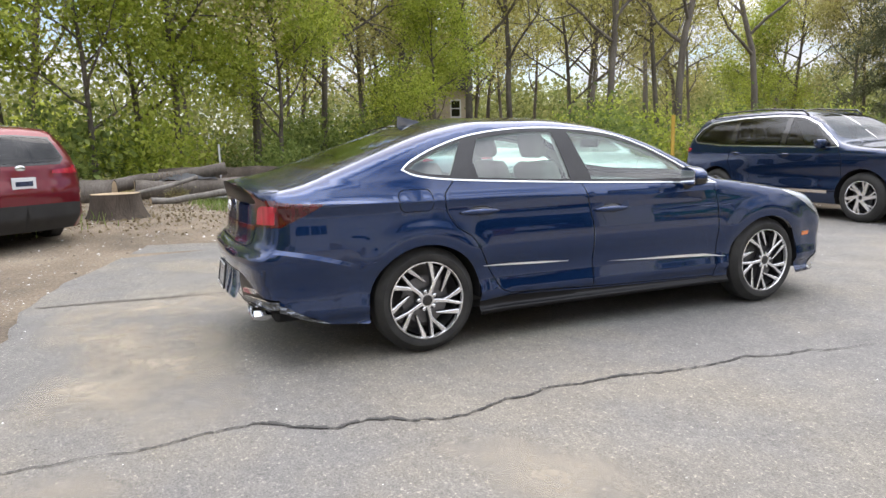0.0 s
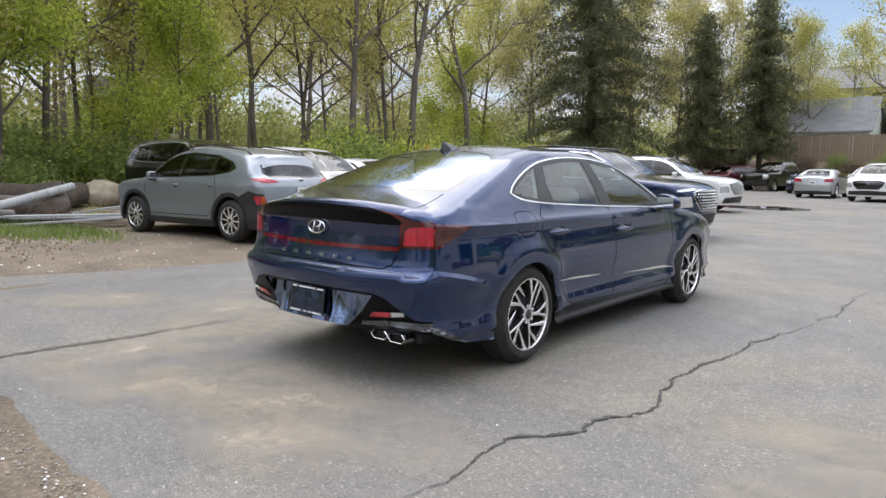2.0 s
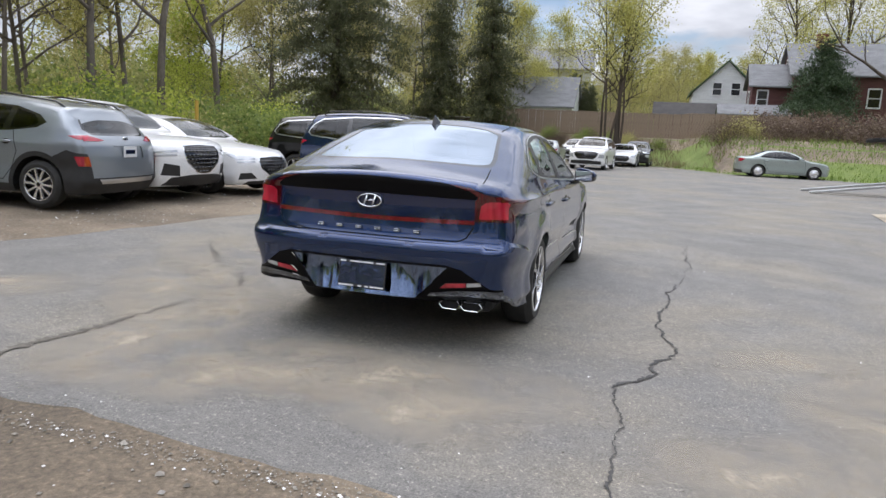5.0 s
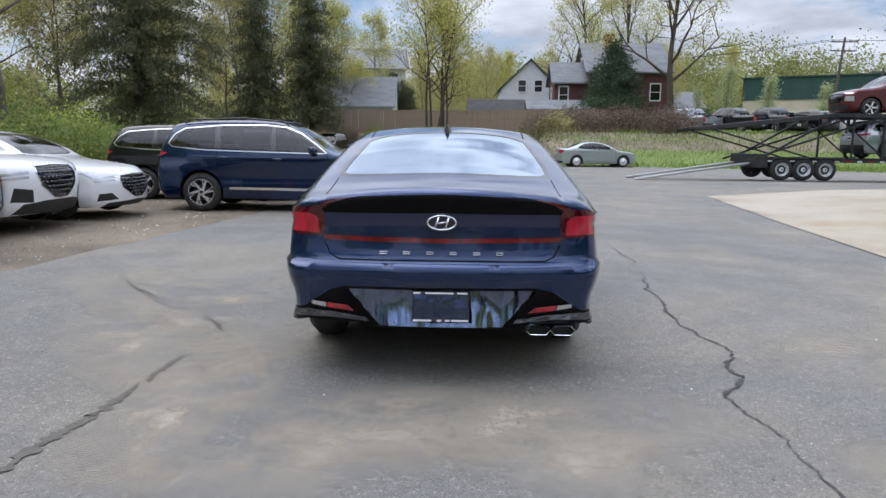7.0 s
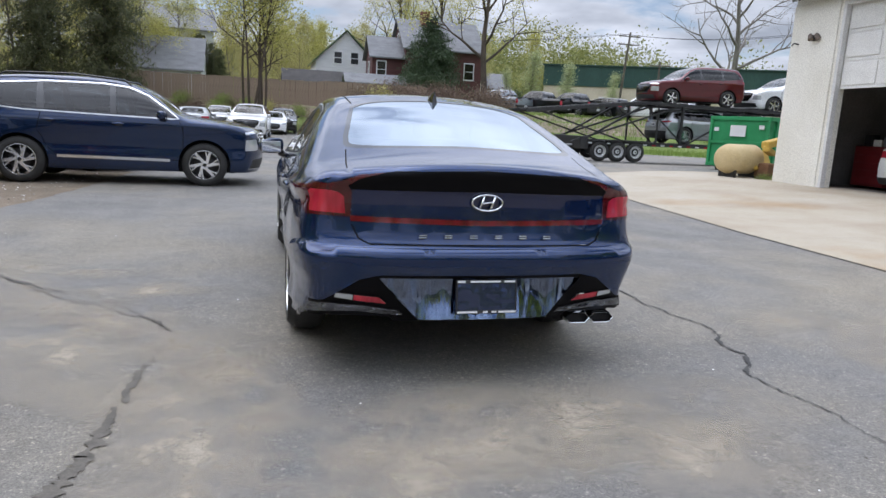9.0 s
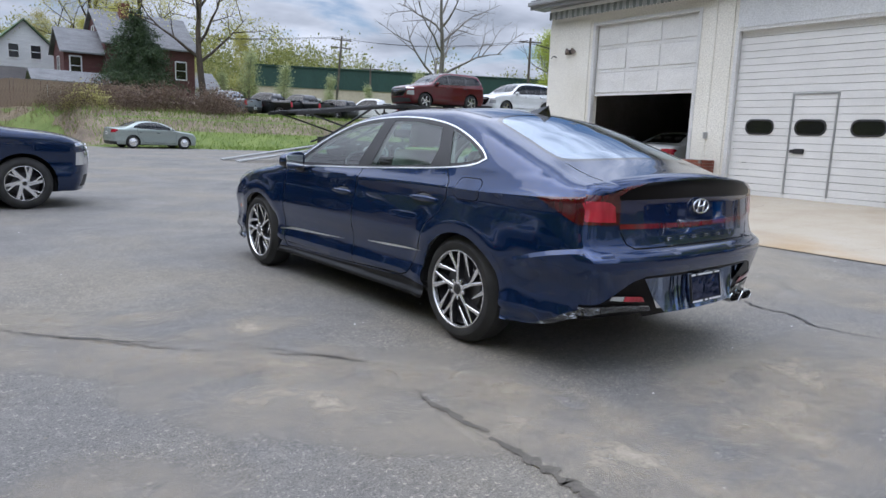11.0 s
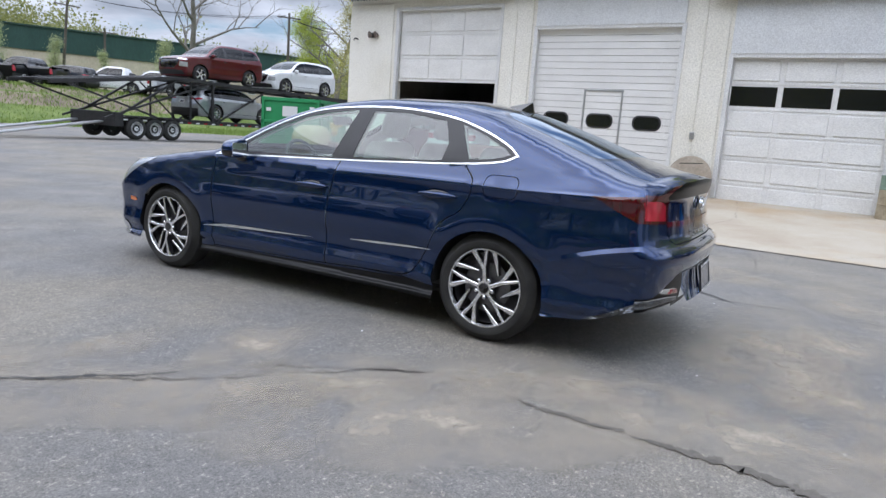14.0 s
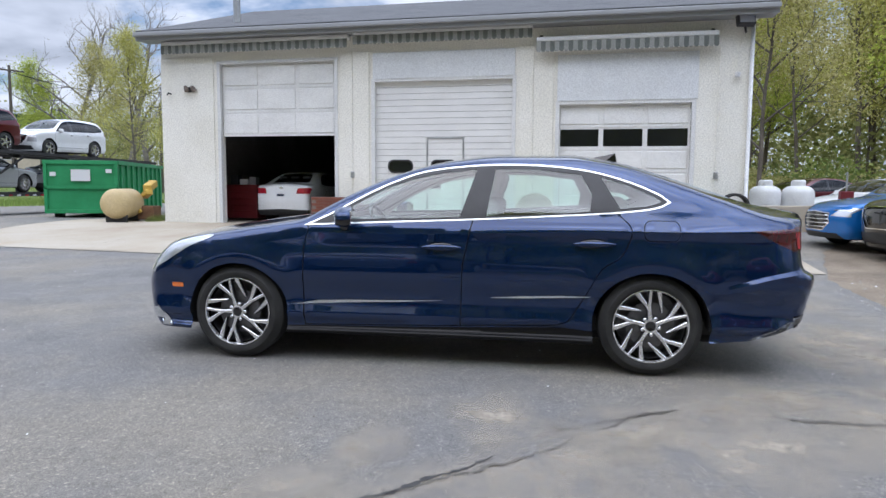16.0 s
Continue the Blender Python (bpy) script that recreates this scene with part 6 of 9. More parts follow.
LEAF_FAR = leaf_mat("far_leaves", [(0, (.15, .18, .055)), (.5, (.26, .28, .085)), (1, (.38, .38, .14))], .5)
LEAF_SHRUB = leaf_mat("shrub_leaves", [(0, (.12, .175, .045)), (.5, (.22, .29, .075)), (1, (.36, .41, .12))], .55)
LEAF_BARE = leaf_mat("buds", [(0, (.16, .13, .09)), (.5, (.22, .18, .12)), (1, (.30, .26, .16))], .2)
LEAF_BROWN = leaf_mat("dry_brush", [(0, (.10, .065, .05)), (.5, (.17, .115, .085)), (1, (.22, .17, .11))], .2)
NEEDLE = leaf_mat("needles", [(0, (.058, .070, .034)), (.5, (.105, .118, .055)), (1, (.18, .185, .09))], .45)
NEEDLE_LT = leaf_mat("lighter_needles", [(0, (.03, .055, .025)), (.5, (.05, .085, .036)), (1, (.08, .12, .055))], .25)
GRASS_BLADE = leaf_mat("grass_blades", [(0, (.11, .18, .035)), (.5, (.20, .29, .06)), (1, (.30, .37, .11))], .45)
STRAW = leaf_mat("dry_grass", [(0, (.15, .11, .06)), (.5, (.24, .19, .11)), (1, (.34, .28, .17))], .25)
BARK = mottled("bark", (.11, .093, .076), (.20, .175, .15), 2.2, .95, 22, .8, .03, (1, 1, .25))
BARK_PALE = mottled("pale_bark", (.16, .145, .125), (.27, .25, .225), 1.8, .9, 18, .6, .03, (1, 1, .3))
BARK_DARK = mottled("dark_bark", (.045, .035, .026), (.105, .082, .062), 2.4, .95, 22, .8, .03, (1, 1, .25))


def leaf_cloud(centres, per, spread, size, rnd, droop=0.0, slim=.55):
    """Leaf-shaped quads round given points."""
    n = len(centres) * per
    c = np.repeat(np.asarray(centres, float), per, 0)
    c = c + rnd.normal(0, 1, (n, 3)) * spread
    a_ = rnd.normal(0, 1, (n, 3))
    a_[:, 2] -= droop
    a_ /= np.linalg.norm(a_, axis=1)[:, None]
    b_ = np.cross(a_, rnd.normal(0, 1, (n, 3)))
    b_ /= np.linalg.norm(b_, axis=1)[:, None] + 1e-9
    s_ = size * (.55 + .9 * rnd.random(n))[:, None]
    v = np.stack([c - a_ * s_ * .5, c + b_ * s_ * slim * .5, c + a_ * s_ * .5, c - b_ * s_ * slim * .5], 1).reshape(-1, 3)
    return v


def quads_mesh(name, v, material):
    me = bpy.data.meshes.new(name)
    n = len(v) // 4
    me.vertices.add(len(v))
    me.vertices.foreach_set("co", np.asarray(v, np.float32).ravel())
    me.loops.add(4 * n)
    me.loops.foreach_set("vertex_index", np.arange(4 * n, dtype=np.int32))
    me.polygons.add(n)
    me.polygons.foreach_set("loop_start", np.arange(0, 4 * n, 4, dtype=np.int32))
    me.update(calc_edges=True)
    me.materials.append(material)
    return me


def broadleaf(name, m, label, h=15.0, r=.20, first=.3, limbs=11, reach=.32, per=9, size=.22, spread=.45, bark=None, leaf=None, seed=1, stems=1, group="", lean=0.0, rise=(25, 60), twigs=3):
    rnd = np.random.default_rng(seed)
    pr = random.Random(seed)
    tree = thing(name, m, label, "tree", group)
    bm = bmesh.new()
    tips = []

    def branch(p0, d, length, rad, level):
        n = 4 if level else 5
        pts, q, dd = [Vector(p0)], Vector(p0), Vector(d).normalized()
        for k in range(n):
            dd = (dd + Vector((pr.gauss(0, .16), pr.gauss(0, .16), pr.gauss(.06, .10)))).normalized()
            q = q + dd * length / n
            pts.append(q.copy())
        tube(bm, pts, [rad * (1 - .8 * k / n) for k in range(n + 1)], 5 if level else 6, False)
        if level >= 2:
            tips.extend([pts[-1], pts[-2], (pts[-1] + pts[-2]) / 2])
            return
        kids = twigs + (1 if level == 0 else 0)
        for k in range(kids):
            t = .35 + .6 * (k + pr.random()) / kids
            i = min(int(t * n), n - 1)
            p = pts[i].lerp(pts[i + 1], t * n - i)
            ax = (pts[i + 1] - pts[i]).normalized()
            o = ax.orthogonal()
            o.rotate(Matrix.Rotation(pr.random() * 6.28, 3, ax))
            dd2 = (ax * 1.0 + o * (.6 + .5 * pr.random()) + Vector((0, 0, .15))).normalized()
            branch(p, dd2, length * (.38 + .25 * pr.random()), rad * .42, level + 1)
        tips.append(pts[-1])
    for s_ in range(stems):
        base = Vector((pr.gauss(0, .35), pr.gauss(0, .35), -.2)) if stems > 1 else Vector((0, 0, -.3))
        d = Vector((pr.gauss(0, .06) + lean, pr.gauss(0, .06), 1)) if stems == 1 else Vector((base.x * .22 + pr.gauss(0, .05), base.y * .22 + pr.gauss(0, .05), 1))
        hh, n = h * (1 if stems == 1 else .75 + .3 * pr.random()), 9
        pts, q, dd = [base], base.copy(), d.normalized()
        for k in range(n):
            dd = (dd + Vector((pr.gauss(0, .05), pr.gauss(0, .05), .05))).normalized()
            q = q + dd * hh / n
            pts.append(q.copy())
        rad = r if stems == 1 else r * .6
        tube(bm, pts, [rad * (1.25 if k == 0 else 1) * (1 - .85 * k / n) for k in range(n + 1)], 9, False)
        for k in range(limbs):
            t = first + (1 - first) * (k + pr.random() * .7) / limbs
            i = min(int(t * n), n - 1)
            p = pts[i].lerp(pts[i + 1], min(1, t * n - i))
            a_ = k * 2.4 + pr.random()
            e_ = radians(rise[0] + (rise[1] - rise[0]) * t)
            dd2 = Vector((math.cos(a_) * math.cos(e_), math.sin(a_) * math.cos(e_), math.sin(e_)))
            branch(p, dd2, hh * reach * (1.15 - .75 * t), rad * (.5 - .3 * t) + .012, 0)
        tips.append(pts[-1])
    part("trunk", bm, bark or BARK, tree, smooth=True)
    v = leaf_cloud([tuple(t) for t in tips], per, spread, size, rnd)
    o = new("crown", quads_mesh("crown", v, leaf or LEAF_SPRING))
    o.parent = tree
    return tree


def conifer(name, m, label, h=16.0, r=.22, width=3.2, seed=1, leaf=None, start=.08, bark=None, density=1.0, group="", taper=.9):
    rnd = np.random.default_rng(seed)
    pr = random.Random(seed)
    tree = thing(name, m, label, "tree", group)
    bm = bmesh.new()
    tube(bm, [(0, 0, -.3), (pr.gauss(0, .05), pr.gauss(0, .05), h * .5), (0, 0, h)], [r, r * .6, .02], 8, False)
    rows, z = [], h * start
    while z < h * .985:
        t = z / h
        length = width * (1 - t) ** taper * (.6 + .55 * pr.random()) + .15
        for k in range(int(5 * density) + 1):
            a_ = pr.random() * 6.28
            tip = Vector((math.cos(a_) * length, math.sin(a_) * length, z - length * (.10 + .22 * pr.random()) + .1 * length * (t > .7)))
            mid = tip * .5
            mid.z = z + length * .04
            tube(bm, [(0, 0, z), mid, tip], [.03 * (1 - t) + .008, .02 * (1 - t) + .005, .004], 4, False)
            steps = max(3, int(length / .16))
            for s_ in range(1, steps + 1):
                u = s_ / steps
                p = Vector((0, 0, z)).lerp(mid, u * 2) if u < .5 else mid.lerp(tip, u * 2 - 1)
                rows.append((tuple(p), a_))
        z += h * .024 / max(.6, density) + .12 * pr.random()
    part("trunk", bm, bark or BARK_DARK, tree, smooth=True)
    c = np.array([q[0] for q in rows])
    v = leaf_cloud(c, 10, np.array([.27, .27, .16]), .33, rnd, .9, .17)
    o = new("crown", quads_mesh("crown", v, leaf or NEEDLE))
    o.parent = tree
    return tree


def shrub_mesh(seed, n, rx, rz, size, leaf, name="foliage"):
    rnd = np.random.default_rng(seed)
    d = rnd.normal(0, 1, (n // 14, 3))
    d /= np.linalg.norm(d, axis=1)[:, None]
    d[:, 2] = np.abs(d[:, 2])
    c = d * (np.array([rx, rx, rz]) * (.45 + .6 * rnd.random(len(d)))[:, None])
    return quads_mesh(name, leaf_cloud(c, 14, .22 * rx, size, rnd), leaf)


def at_ground(x, y, turn=0.0, s=1.0, dz=0.0):
    return pose(x, y, H(x, y) + dz, 0, 0, turn) @ Matrix.Scale(s, 4)


woods = "trees of the wood"
kinds = [
    broadleaf("broadleaf_tree", at_ground(-22, 12), "tall slim tree with thin yellow-green spring leaves", 17, .15, .30, 13, .26, 30, .165, .5, seed=11, group=woods),
    broadleaf("broadleaf_tree", at_ground(-26, 18, 40), "tall slim tree with thin yellow-green spring leaves", 15, .13, .22, 13, .30, 30, .165, .5, leaf=LEAF_OLIVE, seed=12, group=woods),
    broadleaf("broadleaf_tree", at_ground(-24, 7, 90), "leaning forked tree with sparse olive spring leaves", 16, .19, .25, 10, .36, 28, .165, .5, leaf=LEAF_SPRING, seed=13, lean=.18, group=woods),
    broadleaf("broadleaf_tree", at_ground(-19, -3, 10), "young tree with bright fresh green leaves", 11, .11, .18, 13, .30, 36, .165, .5, leaf=LEAF_BRIGHT, seed=14, group=woods),
    broadleaf("broadleaf_tree", at_ground(-30, 26, 200), "tall bare-limbed tree with few spring buds", 18, .20, .28, 11, .34, 10, .13, .5, bark=BARK, leaf=LEAF_SPRING, seed=15, group=woods),
]
rw = random.Random(42)
spots = []
# the near row is set by hand, the wood behind it thickens at random
for k, x, y, s in ((0, -17.5, -6.5, 1), (1, -18.5, -2.0, .9), (3, -16.0, -4.2, .8), (0, -20.5, .8, 1), (1, -21, 3.2, 1.05), (3, -18.2, 1.2, .75), (4, -23, 10.5, .95), (2, -20, 15.5, 1), (4, -19.5, 19, 1.0), (0, -23, 21, 1),
                   (4, -21.5, 26, 1.0), (0, -16, -10, 1), (1, -19, -13, 1), (0, -21, -17, 1.1), (3, -15, -8, .9)):
    spots.append((k, x, y, s))
for _ in range(34):
    x, y = -23 - 26 * rw.random() ** .8, -28 + 82 * rw.random()
    if y > 20 and x > -36:
        x -= 14
    spots.append((rw.choice((0, 0, 1, 1, 2, 3, 4)), x, y, .8 + .5 * rw.random()))
for _ in range(40):      # behind the garage
    x, y = 24 + 34 * rw.random(), -46 + 42 * rw.random()
    spots.append((rw.choice((0, 0, 1, 1, 3, 4)), x, y, .8 + .5 * rw.random()))
for _ in range(40):      # behind the road, out of sight: added to be reflected in the car
    x, y = -34 + 74 * rw.random(), -72 + 14 * rw.random()
    spots.append((rw.choice((0, 1, 2, 1)), x, y, .55 + .3 * rw.random()))
for _ in range(42):      # beyond the houses
    x, y = -45 + 85 * rw.random(), 80 + 30 * rw.random()
    spots.append((rw.choice((0, 1, 1, 1)), x, y, .45 + .3 * rw.random()))
for x, y, s in ((-34, 52, 1.15), (-30, 55, 1.0), (-27, 58, 1.05), (-24.5, 54, .9), (-21.5, 57, .95), (-19, 53.5, .85), (-17, 58, .9), (-14.5, 55, .72), (-12.5, 60, .75), (-10.5, 56.5, .62), (-8.5, 62, .62), (-36, 46, 1.1), (-31, 46.5, 1.0)):      # closes the gaps between the conifers
    spots.append((rw.choice((0, 1, 1)), x, y, s))
spots += [(3, -19.5, 7.2, .66), (3, -27.5, 9.4, .7)]
for k, x, y, s in spots:
    copy_thing(kinds[k], at_ground(x, y, rw.random() * 360, s))

# conifers
big = conifer("conifer", at_ground(-23.2, 43.4), "large dark spruce with drooping branches", 25, .46, 6.4, 21, group="dark conifers", start=.10, density=1.35, taper=.38)
mid = conifer("conifer", at_ground(-15.6, 46.6), "dull green spruce with dense drooping branches", 12.8, .20, 3.3, 22, group="dark conifers", start=.16, density=1.15, taper=.6)
copy_thing(mid, at_ground(-11.7, 47.6, 50, 1.06))
broad = conifer("conifer", at_ground(14.2, 59.5), "broad bushy dark green spruce before the red house", 8.8, .24, 5.6, 23, leaf=NEEDLE_LT, start=.04, density=1.2)
for x, y, k in ((-6.6, 60.5, .45), (-5.6, 61.0, .40), (-4.9, 60.2, .36)):
    copy_thing(mid, at_ground(x, y, x * 50, k))
for x, y in ((17.2, 47.6), (18.5, 47.2)):
    copy_thing(broad, at_ground(x, y, x * 30, .17))

# solitary trees by the houses
clump = broadleaf("multi_stem_tree", at_ground(-1.6, 42.3), "clump of slender dark stems with thin yellow-green leaves", 12.5, .17, .38, 8, .36, 9, .14, .42, bark=BARK_DARK, seed=31, stems=7)
maple = broadleaf("broadleaf_tree", at_ground(18.6, 55.5), "tall maple with airy yellow-green spring leaves", 17, .34, .25, 13, .42, 24, .16, .42, bark=BARK_DARK, leaf=LEAF_SPRING, seed=32)
copy_thing(maple, at_ground(20, 75, 100, 1.0))
copy_thing(maple, at_ground(14, 76, 200, .95))
bare = broadleaf("bare_tree", at_ground(42, 52), "wide bare tree with pale limbs and few buds", 17, .36, .2, 14, .44, 3, .08, .25, bark=BARK_PALE, leaf=LEAF_BARE, seed=33)
copy_thing(bare, at_ground(54, 44, 100, .85))
copy_thing(bare, at_ground(60, 40, 200, .9))
copy_thing(bare, at_ground(66, 46, 30, 1.0))
for k, (x, y, s) in enumerate(((47, 33, .75), (52, 30, .8), (58, 27, .85), (44, 27, .6), (62, 33, 1.0), (50, 38, .8), (66, 24, 1.0), (57, 50, .9))):
    copy_thing(kinds[(0, 3, 1)[k % 3]], at_ground(x, y, 50 * k, s))
pear = broadleaf("young_street_tree", at_ground(33, 70), "narrow young tree with pale green blossom leaves", 6.2, .07, .22, 16, .22, 9, .14, .30, leaf=LEAF_PALE, seed=34, group="young trees along the hall", rise=(55, 75), twigs=2)
for x, y in ((37.5, 67.5), (42, 65), (46.5, 62.4), (27, 66), (24, 64)):
    copy_thing(pear, at_ground(x, y, x * 40, .9 + .2 * math.sin(x)))

# undergrowth along the wood
sh = [shrub_mesh(61, 3300, 1.3, 1.6, .115, LEAF_SHRUB), shrub_mesh(62, 3100, 1.1, 1.9, .115, LEAF_BRIGHT), shrub_mesh(63, 2700, 1.2, 1.4, .11, LEAF_OLIVE), shrub_mesh(64, 2900, 1.2, 1.5, .10, LEAF_BROWN)]


def shrub(k, x, y, s, label, group=""):
    o = new("shrub", sh[k])
    o.matrix_basis = at_ground(x, y, rw.random() * 360, s, -.1)
    return tagged(o, label, "shrub", group)


for _ in range(95):
    x, y = -15.8 - 12 * rw.random() ** 1.4, -22 + 62 * rw.random()
    if 2.5 < y < 8 and x > -19:
        x -= 4
    shrub(rw.choice((0, 0, 0, 1, 2)), x, y, .8 + .9 * rw.random(), "leafy green undergrowth at the edge of the wood", "undergrowth of the wood")
for _ in range(46):
    x, y = 20 + 26 * rw.random(), -34 + 24 * rw.random()
    shrub(rw.choice((0, 0, 2, 2)), x, y, .9 + .9 * rw.random(), "leafy green undergrowth behind the garage", "undergrowth behind the garage")
for _ in range(34):
    x, y = 3.5 + 13 * rw.random(), 42.8 + 5 * rw.random()
    shrub(rw.choice((3, 3, 3, 2)), x, y, .65 + .6 * rw.random(), "tangled brown brush on the bank", "brush on the bank")
for _ in range(16):
    x, y = -11 + 14 * rw.random(), 49.2 + 1.2 * rw.random()
    shrub(rw.choice((2, 3, 0)), x, y, .4 + .35 * rw.random(), "low weedy brush along the fence", "brush along the fence")

# far hills of woodland: leaf masses too many to count
rnd = np.random.default_rng(77)
cs = []
for _ in range(760):
    a_ = radians(-75 + 150 * rnd.random())
    d = 96 + 75 * rnd.random()
    x, y = d * math.sin(a_), d * math.cos(a_)
    z0 = height(x, y) + .8 + 6.4 * rnd.random()
    for _ in range(8):
        q = rnd.normal(0, 1, 3) * np.array([2.0, 2.0, 1.4])
        cs.append((x + q[0], y + q[1], z0 + q[2]))
for _ in range(330):       # the wooded hill behind the hall
    az = 4 + 42 * rnd.random()
    a_, d = radians(az), 122 + 26 * rnd.random()
    x, y = d * math.sin(a_) - 2, d * math.cos(a_) - 5
    z0 = 2.5 + (2.5 + 13.0 * math.exp(-((az - 23) / 10.5) ** 2)) * rnd.random() ** .8
    for _ in range(8):
        q = rnd.normal(0, 1, 3) * np.array([2.3, 2.3, 1.1])
        cs.append((x + q[0], y + q[1], z0 + q[2]))
for _ in range(2100):
    s_ = rnd.random()
    x, y = -52 - 16 * rnd.random(), -60 + 150 * s_
    cs.append((x, y, height(x, y) + 7.0 * rnd.random()))
for _ in range(1500):
    x, y = 40 + 50 * rnd.random(), -60 + 66 * rnd.random()
    if y > -34 + .6 * (x - 20):
        continue
    cs.append((x, y, height(x, y) + 11 * rnd.random()))
for _ in range(1500):      # unseen, across the road behind the walk: added to darken the car's reflections
    x, y = -60 + 120 * rnd.random(), -72 - 22 * rnd.random()
    cs.append((x, y, height(x, y) + 9 * rnd.random()))
o = new("distant_woods", quads_mesh("distant_woods", leaf_cloud(cs, 42, .95, .46, rnd), LEAF_FAR))
tagged(o, "distant spring woodland in olive and yellow-green", "woods", kind="stuff")

# grass on the bank, tufts along the edges
def blades(name, spots, h, wdt, seed, material, label):
    rnd = np.random.default_rng(seed)
    p = np.asarray(spots, float)
    p = p + rnd.normal(0, 1, p.shape) * np.minimum(.4, .05 * np.ptp(p, axis=0))
    z = height(p[:, 0], p[:, 1])
    a_ = rnd.random(len(p)) * 6.28
    hh = h * (.5 + rnd.random(len(p)))
    lx, ly = rnd.normal(0, .35, len(p)) * hh, rnd.normal(0, .35, len(p)) * hh
    dx, dy = np.cos(a_) * wdt, np.sin(a_) * wdt
    v = np.stack([np.stack([p[:, 0] - dx, p[:, 1] - dy, z - .02], 1), np.stack([p[:, 0] + dx, p[:, 1] + dy, z - .02], 1),
                  np.stack([p[:, 0] + lx + dx * .3, p[:, 1] + ly + dy * .3, z + hh], 1), np.stack([p[:, 0] + lx - dx * .3, p[:, 1] + ly - dy * .3, z + hh], 1)], 1).reshape(-1, 3)
    return tagged(new(name, quads_mesh(name, v, material)), label, "grass", kind="stuff")


blades("bank_grass", scattered(42000, [(5.8, 36), (9, 35.4), (16, 33.2), (30, 27.2), (40, 24), (46, 44), (20, 56), (3.5, 48), (3, 42)], 21), .16, .022, 22, GRASS_BLADE, "short green grass on the bank")
blades("bank_straw", scattered(5500, [(2.5, 42.0), (5, 40.5), (9, 42.0), (17, 43), (18, 46), (2, 51), (-11, 51), (-10, 46.5), (0, 46)], 23), .36, .018, 24, STRAW, "tall dry weeds on the bank")
blades("verge_grass", scattered(2000, [(-8.5, -1.6), (-7.6, -.3), (-9.0, .2), (-12.2, -.2), (-11, -2.2)], 25), .10, .008, 26, GRASS_BLADE, "patch of green grass in the dirt")
blades("verge_grass", scattered(2600, [(-20, -16), (-6.4, -8), (-7.2, -3.6), (-9, -4.5), (-14, -9)], 29), .14, .010, 30, GRASS_BLADE, "sparse green weeds along the wood")
blades("leaf_litter", scattered(9000, [(-20, -10), (-6.6, -4.2), (-6.2, -1.8), (-10, -.5), (-14, -1), (-20, 3)], 27), .012, .03, 28, STRAW, "dry tan leaves lying on the dirt")

# ---- the garage building ----
PAINTED = mottled("cream_block_paint", (.77, .75, .67), (.85, .835, .77), .8, .75, 30, .08, .003)
JAMB = mottled("white_painted_trim", (.66, .665, .66), (.75, .755, .75), 1.2, .6, 40, .1, .003)
DOOR_WHITE = mottled("white_door_paint", (.75, .75, .735), (.84, .84, .825), .9, .5, 35, .1, .003, (1, 1, 2.5))
HEADER = mottled("pale_header_panel", (.66, .68, .695), (.74, .76, .775), .9, .5, 40, .1, .002)
SHINGLE = mottled("grey_shingles", (.085, .088, .092), (.135, .137, .14), 1.2, .9, 26, .6, .012, (3, 1, 1))
GUTTER = nmat("gutter_metal", (.30, .31, .32), .5, .2)
INSIDE = mottled("shade_toned_workshop_wall", (.20, .19, .18), (.30, .285, .27), .7, .9, 30, .1, .003)
AWNING = mottled("awning_green_grey", (.13, .145, .135), (.17, .185, .17), 3, .85, 80, .1, .002)
AWNING_LT = mottled("awning_pale", (.30, .31, .29), (.36, .37, .35), 3, .85, 80, .1, .002)
DARK_GLASS = nmat("dark_window", (.010, .011, .012), .08, spec=.6)
RED_STEEL = mottled("red_steel", (.13, .010, .014), (.17, .016, .02), 3, .45, 60, .05, .001)
RUST_BROWN = mottled("rust_brown_brick", (.16, .055, .035), (.24, .085, .055), 3, .85, 40, .3, .006)
GALV = mottled("galvanised_steel", (.40, .41, .42), (.55, .56, .57), 3, .4, 60, .05, .001, metal=.8)
BLACK_IRON = mottled("black_iron", (.018, .018, .020), (.035, .034, .034), 4, .6, 80, .1, .002)

GM = pose(11.31, .135, 0, 0, 0, -3.78)          # x goes into the building, y along its front
U1, U0, WT = 9.5, -5.4, .26                    # ends of the front, and the wall's thickness
garage = thing("garage_building", GM, "long cream-painted block garage with three vehicle bays", "building")
BAYS = ((4.52, 7.79, 4.43), (-.03, 3.50, 3.86), (-4.15, -1.10, 3.21))
TOP = 5.02
u = U1
pieces = []
for a0, a1, top in BAYS:
    pieces += [("pier", 0, WT, a1, u, -.3, TOP), ("lintel", 0, WT, a0, a1, top, TOP)]
    u = a0
pieces += [("pier", 0, WT, U0, u, -.3, TOP), ("side_wall", WT, 11.5, U1 - WT, U1, -.3, TOP), ("side_wall", WT, 11.5, U0, U0 + WT, -.3, TOP), ("rear_wall", 11.5, 11.5 + WT, U0, U1, -.3, TOP)]
for nm, *b_ in pieces:
    bm = bmesh.new()
    box(bm, *b_)
    part(nm, bm, PAINTED, garage)
bm = bmesh.new()
box(bm, WT, 11.5, U0 + WT, U1 - WT, .05, .20)
part("workshop_floor", bm, mottled("oily_floor", (.12, .115, .11), (.20, .19, .18), .8, .6, 30, .1, .003), garage)
